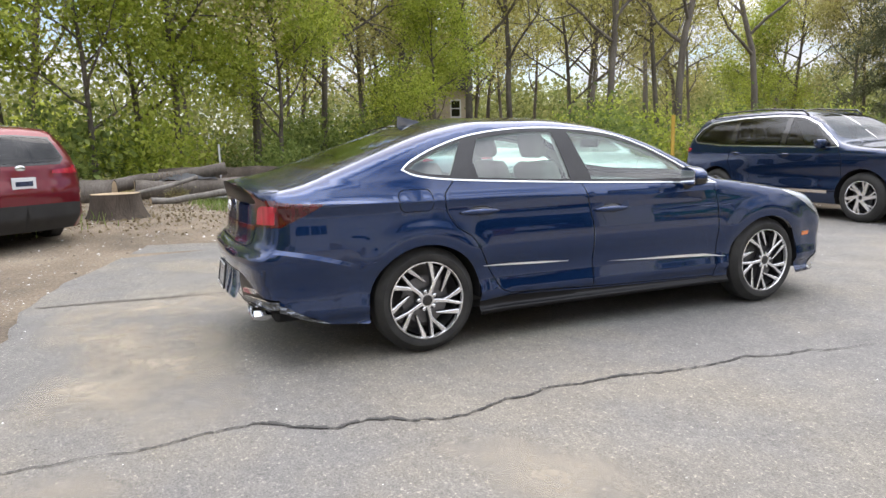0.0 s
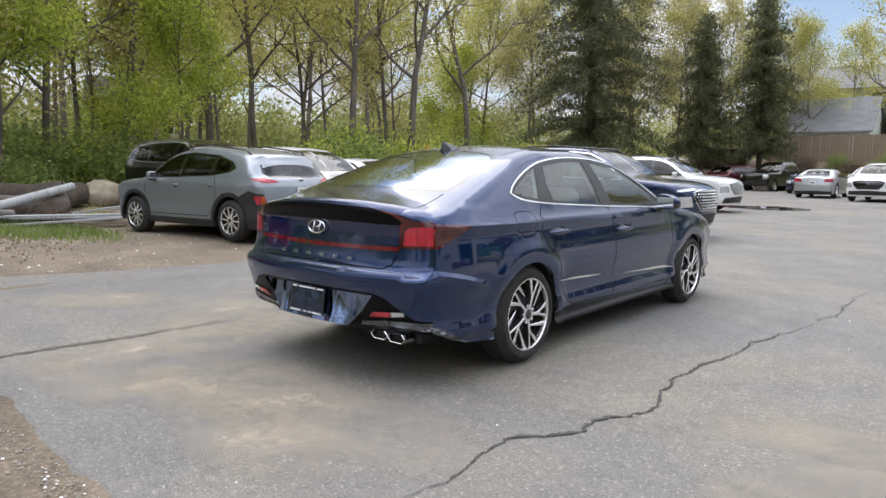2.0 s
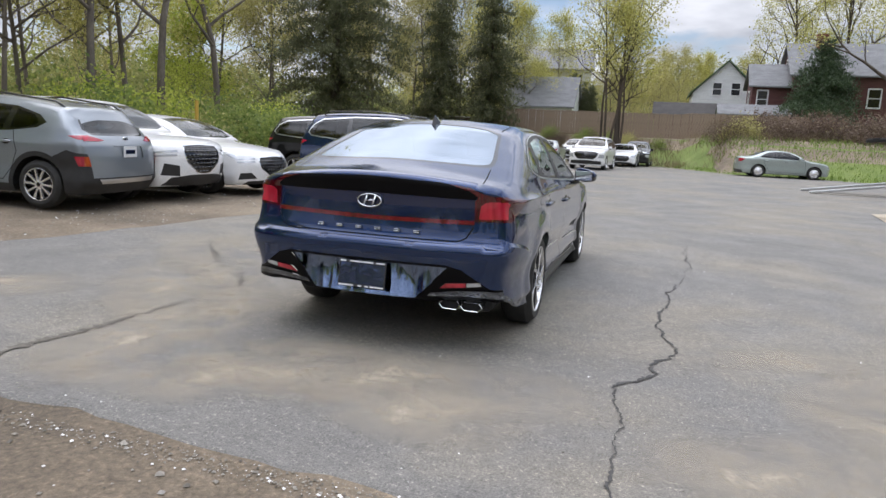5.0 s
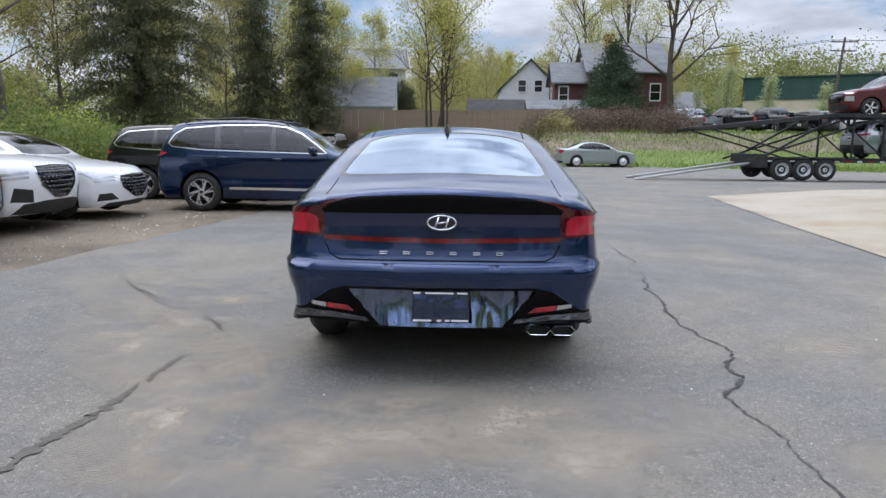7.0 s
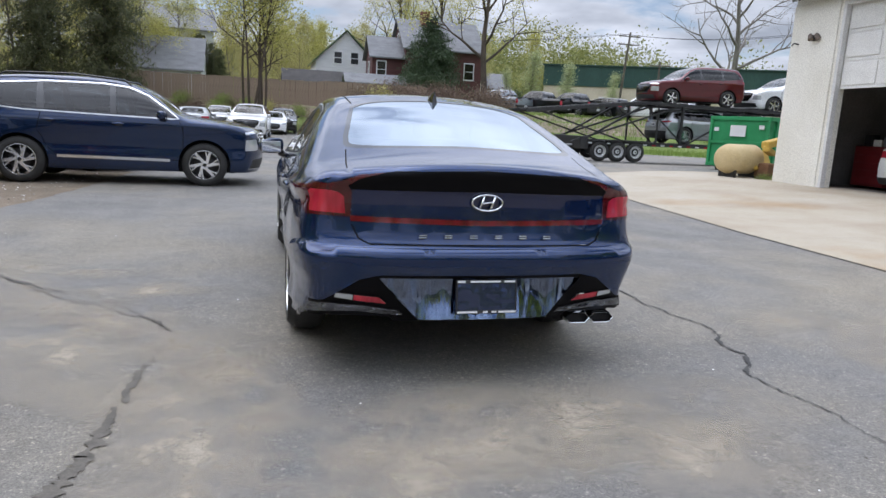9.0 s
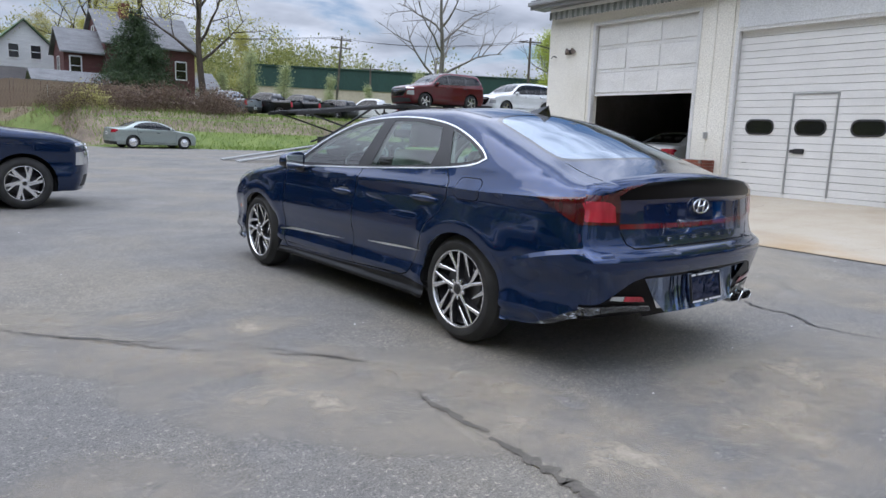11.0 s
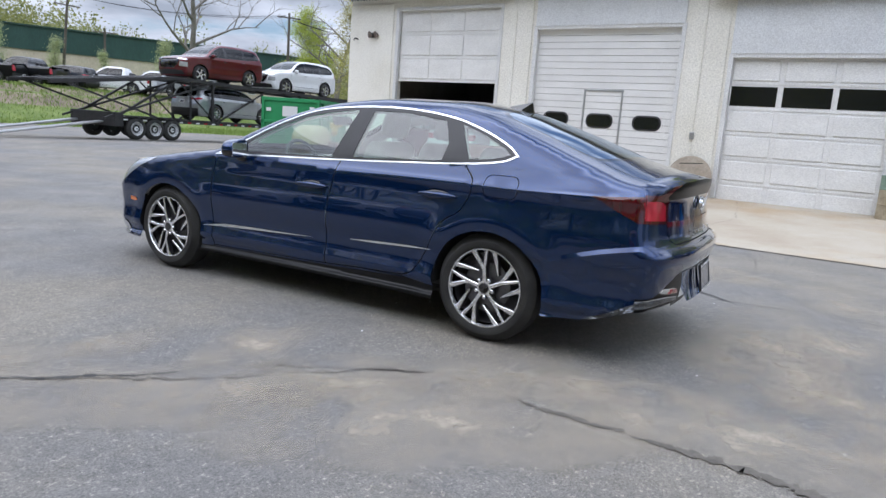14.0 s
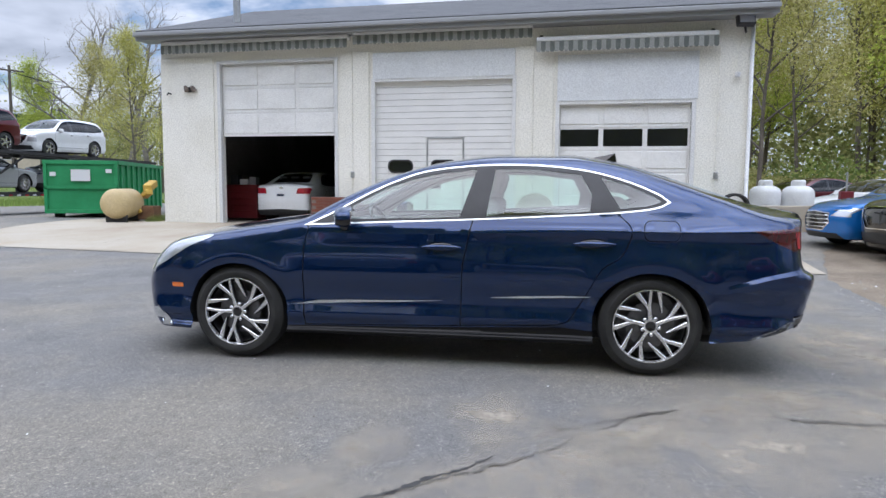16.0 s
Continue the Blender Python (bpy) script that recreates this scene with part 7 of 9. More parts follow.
# thin sheets over walls and ceiling; the bay's dimness is put into their colour
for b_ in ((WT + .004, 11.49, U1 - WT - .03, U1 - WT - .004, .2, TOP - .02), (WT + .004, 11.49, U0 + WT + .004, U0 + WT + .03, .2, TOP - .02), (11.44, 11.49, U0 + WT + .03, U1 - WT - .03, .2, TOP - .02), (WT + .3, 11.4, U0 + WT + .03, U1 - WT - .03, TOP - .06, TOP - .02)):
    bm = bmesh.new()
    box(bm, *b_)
    part("dim_inner_lining", bm, INSIDE, garage)
# pilasters that stand a little proud between the bays
for a0, a1 in ((7.95, U1), (3.62, 4.38), (-.98, -.18)):
    bm = bmesh.new()
    box(bm, -.03, -.002, a0, a1, .0, 4.6, .006)
    part("pilaster", bm, PAINTED, garage)
# roof: shingled slope with a fascia and gutter
rise, back = 2.1, 5.9
for x0, x1, z0, z1 in ((-.55, back, 5.16, 5.16 + rise), (12.3, back, 5.16, 5.16 + rise)):
    v = [(x0, U0 - .35, z0), (x0, U1 + .35, z0), (x1, U1 + .35, z1), (x1, U0 - .35, z1)]
    v += [(p[0], p[1], p[2] + .06) for p in v]
    f = [(0, 1, 2, 3), (7, 6, 5, 4), (0, 4, 5, 1), (1, 5, 6, 2), (2, 6, 7, 3), (3, 7, 4, 0)]
    o = mesh_ob("roof", v, f, SHINGLE, garage)
n = 26
slope = math.hypot(back + .55, rise)
ang = math.degrees(math.atan2(rise, back + .55))
for k in range(n):
    s0 = slope * k / n
    bm = bmesh.new()
    box(bm, s0, s0 + slope / n + .02, U0 - .36, U1 + .36, .062, .074, 0, pose(-.55, 0, 5.16, 0, -ang, 0) @ pose(0, 0, 0, 0, .9, 0))
    part("shingle_course", bm, SHINGLE, garage)
for u in (U0 + .02, U1 - .02):
    mesh_ob("gable_wall", [(0, u - .1, TOP), (11.7, u - .1, TOP), (back, u - .1, TOP + rise - .05), (0, u + .1, TOP), (11.7, u + .1, TOP), (back, u + .1, TOP + rise - .05)], [(0, 1, 2), (5, 4, 3), (0, 3, 4, 1), (1, 4, 5, 2), (2, 5, 3, 0)], PAINTED, garage)
bm = bmesh.new()
box(bm, -.57, -.53, U0 - .35, U1 + .35, 4.98, 5.17)
box(bm, -.53, 0, U0 - .35, U1 + .35, 5.0, 5.03)
part("fascia", bm, GUTTER, garage)
bm = bmesh.new()
box(bm, -.68, -.575, U0 - .36, U1 + .36, 5.07, 5.18, .02)
part("gutter", bm, GUTTER, garage)
bm = bmesh.new()
tube(bm, [(1.2, 7.9, 5.7), (1.2, 7.9, 6.7)], .10, 12)
tube(bm, [(1.2, 7.9, 6.7), (1.2, 7.9, 6.78)], .15, 12)
part("vent_pipe", bm, GALV, garage, smooth=True, sharp=40)
bm = bmesh.new()
tube(bm, [(-.06, U0 + .06, 5.0), (-.06, U0 + .06, .2), (-.25, U0 + .06, .12)], .045, 8)
part("downpipe", bm, JAMB, garage, smooth=True)
# header panels over two bays
for a0, a1, z0, z1 in ((-.06, 3.52, 3.91, 4.55), (-4.24, -1.07, 3.27, 4.34)):
    bm = bmesh.new()
    box(bm, -.035, -.003, a0, a1, z0, z1, .004)
    part("header_panel", bm, HEADER, garage)
for a0, a1, top in BAYS:
    bm = bmesh.new()
    for y0, y1, z0, z1 in ((a0 - .06, a0 + .03, .1, top + .06), (a1 - .03, a1 + .06, .1, top + .06), (a0 + .03, a1 - .03, top - .02, top + .06)):
        box(bm, -.02, .10, y0, y1, z0, z1, .004)
    part("door_frame", bm, JAMB, garage)


def panel_door(name, a0, a1, z0, z1, cols, rows, x, label, glazed=(), proud=.022):
    """A sectional door of raised panels; glazed rows hold dark panes."""
    d = thing(name, GM, label, "garage door", kind="structure")
    bm = bmesh.new()
    box(bm, x, x + .045, a0, a1, z0, z1)
    part("door_leaf", bm, DOOR_WHITE, d)
    h = (z1 - z0) / rows
    w = (a1 - a0) / cols
    for r in range(rows):
        for c in range(cols):
            y0, y1 = a0 + c * w + .055, a0 + (c + 1) * w - .055
            b0, b1 = z0 + r * h + .06, z0 + (r + 1) * h - .06
            bm = bmesh.new()
            if r in glazed:
                box(bm, x - .006, x - .002, y0, y1, b0, b1)
                part("window_pane", bm, DARK_GLASS, d)
                continue
            box(bm, x - proud, x - .001, y0, y1, b0, b1, .012)
            part("door_panel", bm, DOOR_WHITE, d)
    for r in range(rows):
        bm = bmesh.new()
        box(bm, x - .012, x - .001, a0, a1, z0 + r * h - .018, z0 + r * h + .018)
        part("door_rail", bm, DOOR_WHITE, d)
    return d


panel_door("door_1", 4.55, 7.76, 2.55, 4.43, 3, 3, .12, "raised white panelled garage door, half open over a dark bay")
panel_door("door_3", -4.12, -1.10, .06, 3.20, 3, 6, .12, "closed white panelled garage door with three dark panes", glazed=(4,))
# middle door: flat slats, three oval lights and a wicket
d2 = thing("door_2", GM, "closed white slatted garage door with oval lights and a wicket door", "garage door", kind="structure")
for k in range(24):
    z0 = .17 + k * (3.69 / 24)
    bm = bmesh.new()
    box(bm, .115, .16, 0, 3.48, z0 + .004, z0 + 3.69 / 24 - .004, .006)
    part("door_slat", bm, DOOR_WHITE, d2)
for cy in (2.83, 1.71, .575):
    bm = bmesh.new()
    v = [bm.verts.new((.107, y, z)) for y, z in rect(cy - .335, cy + .335, 1.57, 1.91, .15, 5)]
    w = [bm.verts.new((.10, y, z)) for y, z in rect(cy - .30, cy + .30, 1.605, 1.875, .13, 5)]
    for k in range(len(v)):
        bm.faces.new((v[k], v[(k + 1) % len(v)], w[(k + 1) % len(v)], w[k]))
    part("light_frame", bm, BLACK_IRON, d2)
    mesh_ob("window_pane", [(.102, y, z) for y, z in rect(cy - .30, cy + .30, 1.605, 1.875, .13, 5)][::-1], [list(range(24))], DARK_GLASS, d2)
bm = bmesh.new()
for y0, y1, z0, z1 in ((1.19, 1.23, .3, 2.42), (2.11, 2.15, .3, 2.42), (1.19, 2.15, 2.42, 2.46)):
    box(bm, .095, .114, y0, y1, z0, z1, .003)
part("wicket_frame", bm, GALV, d2)
bm = bmesh.new()
box(bm, .07, .112, 1.98, 2.08, 1.20, 1.27, .01)
box(bm, .09, .112, 1.78, 2.00, 1.18, 1.29, .005)
part("wicket_latch", bm, BLACK_IRON, d2)


def awning(a0, a1, z, valance):
    """A rolled-up awning: cassette, and a striped scalloped valance."""
    aw = thing("rolled_awning", GM, "rolled-up awning with a scalloped grey-green striped valance", "awning", "awnings over the bays")
    bm = bmesh.new()
    box(bm, -.30, -.004, a0, a1, z - .02, z + .09, .03)
    part("cassette", bm, JAMB, aw)
    n = int((a1 - a0) / .105)
    w = (a1 - a0) / n
    for k in range(n):
        y0 = a0 + k * w
        pts = [(y0, z - .02), (y0 + w, z - .02), (y0 + w, z - valance + .03), (y0 + w * .75, z - valance), (y0 + w * .25, z - valance), (y0, z - valance + .03)]
        x = -.30 + .012 * math.sin(k * 1.3)
        mesh_ob("valance_strip", [(x, p[0], p[1]) for p in pts] + [(x + .006, p[0], p[1]) for p in pts], [(5, 4, 3, 2, 1, 0), (6, 7, 8, 9, 10, 11)], AWNING_LT if k % 2 else AWNING, aw)
    for u_ in (a0 + .1, a1 - .1):
        bm = bmesh.new()
        box(bm, -.12, -.004, u_ - .04, u_ + .04, z + .06, z + .16, .01)
        part("bracket", bm, BLACK_IRON, aw)


awning(4.10, 9.30, 4.90, .24)
awning(-.48, 3.95, 4.96, .24)
awning(-4.60, -.58, 4.64, .26)


def conduit(u, z0, z1, bend=0.0):
    c = thing("conduit", GM, "thin painted conduit running down the wall", "conduit", "conduits on the wall")
    bm = bmesh.new()
    tube(bm, [(-.045, u, z1), (-.045, u, z0 + .3), (-.045, u + bend, z0)], .014, 6)
    part("pipe", bm, PAINTED, c)
    bm = bmesh.new()
    box(bm, -.075, -.003, u - .045, u + .045, 1.45, 1.60, .006)
    part("switch_box", bm, GALV, c)
    return c


conduit(4.06, 1.0, 4.65)
conduit(-.50, 1.0, 4.6, -.05)
conduit(-4.68, .9, 4.40, -.2)
# twin spotlights on the end pier
fl = thing("wall_spotlight", GM, "small rusty twin spotlight fixed to the wall", "lamp")
bm = bmesh.new()
box(bm, -.05, -.003, 8.58, 8.72, 3.70, 3.84, .01)
part("bracket", bm, BLACK_IRON, fl)
for du, tilt in ((-.10, 35), (.09, -25)):
    bm = bmesh.new()
    lathe(bm, [(0, .03), (.05, .055), (.16, .065), (.165, .0)], 12, "z", pose(-.10, 8.65 + du, 3.86, 150, 0, tilt))
    part("spot_head", bm, mottled("weathered_lamp", (.10, .085, .075), (.20, .16, .13), 6, .7, 60), fl, smooth=True, sharp=40)
fl = thing("wall_hook", GM, "small iron hook fixed to the wall", "hook")
bm = bmesh.new()
tube(bm, [(-.003, 9.2, 3.66), (-.16, 9.2, 3.68), (-.22, 9.2, 3.62)], .018, 6)
part("hook", bm, BLACK_IRON, fl)
# floodlight at the other corner, with its sensor
fl = thing("flood_light", GM, "square black floodlight at the corner of the wall", "lamp")
bm = bmesh.new()
box(bm, -.10, .06, -.19, .19, -.13, .13, .02, pose(-.30, -5.12, 4.90, 0, 20, 12))
part("lamp_case", bm, BLACK_IRON, fl)
bm = bmesh.new()
box(bm, -.108, -.101, -.16, .16, -.10, .10, 0, pose(-.30, -5.12, 4.90, 0, 20, 12))
part("lamp_lens", bm, LAMP_CLEAR, fl)
bm = bmesh.new()
tube(bm, [(-.003, -5.2, 4.72), (-.2, -5.15, 4.74), (-.28, -5.12, 4.84)], .025, 6)
part("arm", bm, BLACK_IRON, fl)
fl = thing("wall_camera", GM, "small white camera on a conduit arm", "camera")
bm = bmesh.new()
tube(bm, [(-.03, -5.15, 4.7), (-.03, -5.05, 4.1), (-.06, -5.05, 3.85)], .012, 6)
part("cable", bm, PAINTED, fl)
bm = bmesh.new()
lathe(bm, [(0, .05), (.10, .06), (.12, 0)], 12, "z", pose(-.10, -5.05, 3.72))
part("camera_case", bm, JAMB, fl, smooth=True, sharp=40)
# round wooden disc leaning on the pier
disc = thing("round_table_top", GM @ pose(-.20, -.60, .155, 0, 0, 0), "weathered round wooden disc leaning against the wall", "table top")
bm = bmesh.new()
lathe(bm, [(-.02, 0), (-.02, .46), (.0, .475), (.02, .46), (.02, 0)], 44, "x", pose(-.03, 0, .475, 0, 10, 0))
part("disc", bm, mottled("weathered_ply", (.34, .29, .23), (.45, .40, .33), 2.2, .85, 30, .3, .004), disc, smooth=True, sharp=40)
bm = bmesh.new()
box(bm, -.0, .004, -.28, .22, .30, .318, 0, pose(-.052, 0, .475, 0, 10, 0) @ pose(0, 0, 0, -4, 0, 0))
part("split", bm, DARK, disc)
bm = bmesh.new()
box(bm, -.02, .10, .30, .46, -.06, .42, .01)
part("wedge_block", bm, GUTTER, disc)
# painted drum and hose reel by the last bay
st = thing("oil_drum", GM @ pose(-.42, -4.42, H(10.6, -4.4)), "dented drum with green top and dirty cream side beside the bay", "drum")
bm = bmesh.new()
lathe(bm, [(0, 0), (0, .29), (.02, .30), (.27, .295), (.28, .305), (.30, .295), (.55, .295)], 26, "z")
part("drum_side", bm, mottled("dirty_cream", (.30, .25, .17), (.48, .42, .31), 3, .85, 30, .3, .005), st, smooth=True, sharp=35)
bm = bmesh.new()
lathe(bm, [(.552, .295), (.56, .305), (.58, .295), (.80, .295), (.815, .30), (.82, .28), (.80, 0)], 26, "z")
part("drum_top", bm, mottled("faded_green", (.14, .22, .17), (.22, .30, .24), 3, .8, 30, .3, .004), st, smooth=True, sharp=35)
hr = thing("hose_reel", GM @ pose(-.35, -5.05, H(10.6, -5.0)), "black hose coiled on a reel beside the drum", "hose reel")
bm = bmesh.new()
for k in range(5):
    tube(bm, [(-.16 + .07 * k, .0 + .28 * math.cos(t), .62 + .28 * math.sin(t)) for t in np.linspace(0, 6.283, 25)], .03, 6, False)
part("hose", bm, RUBBER, hr, smooth=True)
for sx_ in (-.22, .20):
    bm = bmesh.new()
    tube(bm, [(sx_, -.26, 0), (sx_, 0, .62), (sx_, .26, 0)], .02, 6)
    part("reel_leg", bm, BLACK_IRON, hr)
bm = bmesh.new()
lathe(bm, [(-.2, .12), (.18, .12)], 16, "x", pose(0, 0, .62))
part("reel_drum", bm, mottled("faded_green_steel", (.12, .17, .13), (.19, .24, .19), 3, .8, 30, .3, .004), hr)
# brick planter by the first pier
pl = thing("brick_planter", GM @ pose(-.55, 4.35, H(10.9, 4.3)), "low reddish brown brick box beside the open bay", "planter")
for r in range(10):
    for k in range(5):
        for face in ("f", "s", "t"):
            if face == "f":
                b_ = (-.004, .07, -.56 + .225 * k + (.11 if r % 2 else 0) - .05, -.56 + .225 * (k + 1) + (.11 if r % 2 else 0) - .06)
            elif k < 2:
                b_ = (.08 + .22 * k, .29 + .22 * k, -.60 if face == "s" else .60, -.53 if face == "s" else .67)
            else:
                continue
            bm = bmesh.new()
            box(bm, *b_, .075 * r, .075 * r + .066, .004)
            part("brick", bm, RUST_BROWN, pl)
bm = bmesh.new()
box(bm, .01, .5, -.55, .62, 0, .74)
part("mortar_core", bm, mottled("mortar", (.18, .15, .13), (.25, .22, .19), 5, .9, 50), pl)
# tool chest and shelves in the open bay
tc = thing("tool_chest", GM @ pose(1.5, 8.05, .20), "dark red steel tool chest in the open bay", "tool chest")
bm = bmesh.new()
box(bm, 0, .55, -.50, .50, .08, 1.05, .012)
part("chest_body", bm, RED_STEEL, tc)
for k in range(5):
    bm = bmesh.new()
    box(bm, -.02, -.002, -.46, .46, .12 + .18 * k, .28 + .18 * k, .008)
    part("drawer", bm, RED_STEEL, tc)
for k, (y, w, h, mt) in enumerate(((-.3, .2, .22, GALV), (-.02, .24, .16, JAMB), (.28, .22, .28, BLACK_IRON))):
    t_ = thing("workshop_box", GM @ pose(1.75, 8.05 + y, 1.255), "small box of parts lying on the tool chest", "box", "boxes on the tool chest")
    bm = bmesh.new()
    box(bm, -.12, .12, -w / 2, w / 2, 0, h, .01)
    part("case", bm, mt, t_)

# ---- tanks and yard at the end of the garage ----
TANK_WHITE = mottled("white_tank_paint", (.70, .71, .71), (.78, .79, .79), 1.5, .4, 40, .05, .001)
for k, (x, y) in enumerate(((13.5, -6.38), (13.45, -7.17))):
    g = thing("gas_tank", at_ground(x, y, 0, .9), "upright white domed gas tank behind the garage corner", "gas tank", "gas tanks")
    bm = bmesh.new()
    lathe(bm, [(.05, 0), (.05, .30), (.12, .40), (.2, .43), (1.02, .43), (1.12, .40), (1.20, .30), (1.24, .15), (1.25, 0)], 30, "z")
    part("tank_shell", bm, TANK_WHITE, g, smooth=True, sharp=50)
    bm = bmesh.new()
    lathe(bm, [(1.18, .20), (1.36, .19), (1.40, .15), (1.40, .0)], 24, "z")
    part("valve_hood", bm, TANK_WHITE, g, smooth=True, sharp=40)
    bm = bmesh.new()
    lathe(bm, [(0, .30), (.07, .30), (.07, .26), (0, .26)], 24, "z")
    part("foot_ring", bm, BLACK_IRON, g)
barrier = thing("concrete_barrier", pose(12.45, -7.45, H(12.45, -7.45), 0, 0, 12), "low weathered concrete wall before the gas tanks", "wall")
bm = bmesh.new()
box(bm, -.16, .16, -1.7, 1.55, -.05, .62, .03)
part("wall_block", bm, CONCRETE, barrier)
guard = thing("post_box", pose(12.75, -8.05, H(12.75, -8.05)), "small red box on a thin steel post", "box")
bm = bmesh.new()
tube(bm, [(0, 0, -.05), (0, 0, 1.45)], .022, 8)
part("post", bm, GALV, guard, smooth=True, sharp=40)
bm = bmesh.new()
box(bm, -.09, .09, -.15, .15, .70, .98, .015)
part("case", bm, RED_STEEL, guard)

# ---- houses, fence, hall, poles ----
SIDING_RED = mottled("dark_red_siding", (.085, .032, .030), (.12, .048, .042), 1.0, .8, 30, .2, .005, (1, 1, 6))
SIDING_WHITE = mottled("white_siding", (.62, .63, .63), (.72, .73, .73), 1.0, .7, 30, .2, .005, (1, 1, 6))
SIDING_BEIGE = mottled("beige_siding", (.44, .38, .28), (.54, .47, .36), 1.0, .8, 30, .2, .005, (1, 1, 6))
ROOF_GREY = mottled("grey_roofing", (.17, .175, .185), (.235, .24, .25), 1.0, .9, 16, .4, .01, (1, 1, 4))
ROOF_GREEN = mottled("mossy_green_roofing", (.07, .13, .06), (.13, .18, .10), .7, .9, 16, .4, .01, (1, 1, 4))
ROOF_DARK = mottled("dark_roofing", (.045, .042, .042), (.07, .066, .064), 1.0, .9, 16, .4, .01)
BRICK_RED = mottled("chimney_brick", (.17, .065, .045), (.24, .10, .07), 3, .9, 30, .3, .006)
FENCE_WOOD = mottled("weathered_fence", (.25, .185, .135), (.36, .275, .21), 1.2, .9, 20, .4, .008, (1, 1, .3))
HALL_GREEN = mottled("dark_green_metal", (.018, .060, .048), (.026, .075, .060), .5, .5, 12, .2, .01, (1, 1, .2))
HALL_CREAM = mottled("cream_metal_wall", (.52, .47, .34), (.60, .55, .42), .5, .7, 12, .1, .01, (1, 1, .2))
POLE_WOOD = mottled("grey_pole_wood", (.10, .085, .07), (.16, .14, .12), 1.5, .9, 20, .4, .01, (1, 1, .15))


def house(name, m, label, w, d, z_eave, z_ridge, wall, roof, along="x", windows=(), over=.35, chimney=None, floor=-2.0):
    """A gabled house; windows are rows of face, across, height, width, tall."""
    hs = thing(name, m, label, "house")
    x, y = w / 2, d / 2
    bm = bmesh.new()
    box(bm, -x, x, -y, y, floor, z_eave)
    part("wall", bm, wall, hs)
    if along == "x":
        ga = [[(s_ * x, -y, z_eave), (s_ * x, y, z_eave), (s_ * x, 0, z_ridge)] for s_ in (-1, 1)]
        slopes = [[(-x - over, s_ * (y + over), z_eave - .2), (x + over, s_ * (y + over), z_eave - .2), (x + over, 0, z_ridge + .05), (-x - over, 0, z_ridge + .05)] for s_ in (-1, 1)]
    else:
        ga = [[(-x, s_ * y, z_eave), (x, s_ * y, z_eave), (0, s_ * y, z_ridge)] for s_ in (-1, 1)]
        slopes = [[(s_ * (x + over), -y - over, z_eave - .2), (s_ * (x + over), y + over, z_eave - .2), (0, y + over, z_ridge + .05), (0, -y - over, z_ridge + .05)] for s_ in (-1, 1)]
    for g in ga:
        mesh_ob("gable", g, [(0, 1, 2)], wall, hs)
    for s_ in slopes:
        v = s_ + [(p[0], p[1], p[2] + .14) for p in s_]
        mesh_ob("roof", v, [(0, 1, 2, 3), (7, 6, 5, 4), (0, 4, 5, 1), (1, 5, 6, 2), (2, 6, 7, 3), (3, 7, 4, 0)], roof, hs)
    for face, c, z, ww, hh in windows:
        tm = pose(c, -y - .02, z) if face == "s" else pose(-x - .02, c, z, 0, 0, -90) if face == "w" else pose(x + .02, c, z, 0, 0, 90)
        bm = bmesh.new()
        for x0, x1, z0, z1 in ((-ww / 2 - .1, -ww / 2, -.1, hh + .1), (ww / 2, ww / 2 + .1, -.1, hh + .1), (-ww / 2, ww / 2, hh, hh + .12), (-ww / 2, ww / 2, -.12, 0), (-ww / 2, ww / 2, hh / 2 - .03, hh / 2 + .03)):
            box(bm, x0, x1, -.04, .03, z0, z1, 0, tm)
        fr = part("window", bm, JAMB, hs)
        bm = bmesh.new()
        box(bm, -ww / 2, ww / 2, -.005, .03, 0, hh, 0, tm)
        part("pane", bm, DARK_GLASS, fr)
    if chimney:
        cx, cy, ch = chimney
        bm = bmesh.new()
        box(bm, cx - .4, cx + .4, cy - .4, cy + .4, z_eave, ch)
        box(bm, cx - .47, cx + .47, cy - .47, cy + .47, ch - .25, ch, 0)
        part("chimney", bm, BRICK_RED, hs)
    return hs


red_house = house("red_house", pose(16.2, 66, 0), "dark red clapboard house with grey gabled roof", 7.8, 8.0, 8.3, 11.3, SIDING_RED, ROOF_GREY, "x",
                  (("w", 0, 8.6, .8, 1.3), ("s", -2.2, 5.6, .9, 1.5), ("s", 2.6, 5.6, .9, 1.5), ("w", -1.8, 5.4, .9, 1.5), ("s", -2.2, 3.0, .9, 1.4)), chimney=(-1.4, -.6, 12.2))
house("red_house_wing", pose(10.7, 64.5, 0), "dark red clapboard wing with small grey gable", 3.2, 4.2, 7.3, 9.2, SIDING_RED, ROOF_GREY, "x",
      (("s", -.7, 5.3, .8, 1.5), ("w", 0, 5.4, .8, 1.4)), floor=0)
house("porch", pose(9.2, 61.0, 0), "low porch with white posts before the red house", 5.4, 2.4, 4.6, 5.3, SIDING_RED, ROOF_GREY, "x", (("s", -1.4, 3.0, .8, 1.1), ("s", 1.2, 3.0, .8, 1.1)), floor=0)
house("green_roof_house", pose(7.6, 76, 0), "white house with mossy green roof", 6.5, 9, 7.2, 10.4, SIDING_WHITE, ROOF_GREEN, "y", (("s", -.9, 7.0, .8, 1.2), ("s", .9, 7.0, .8, 1.2), ("s", -1.6, 4.0, .9, 1.3)))
house("white_house", pose(-10.6, 69, 0, 0, 0, 8), "large white house with grey roof", 8.6, 9, 8.7, 11.0, SIDING_WHITE, ROOF_GREY, "x", (("s", -3, 7.2, 1.0, 1.0), ("s", 0, 7.2, 1.0, 1.0), ("s", 3, 7.2, 1.0, 1.0)))
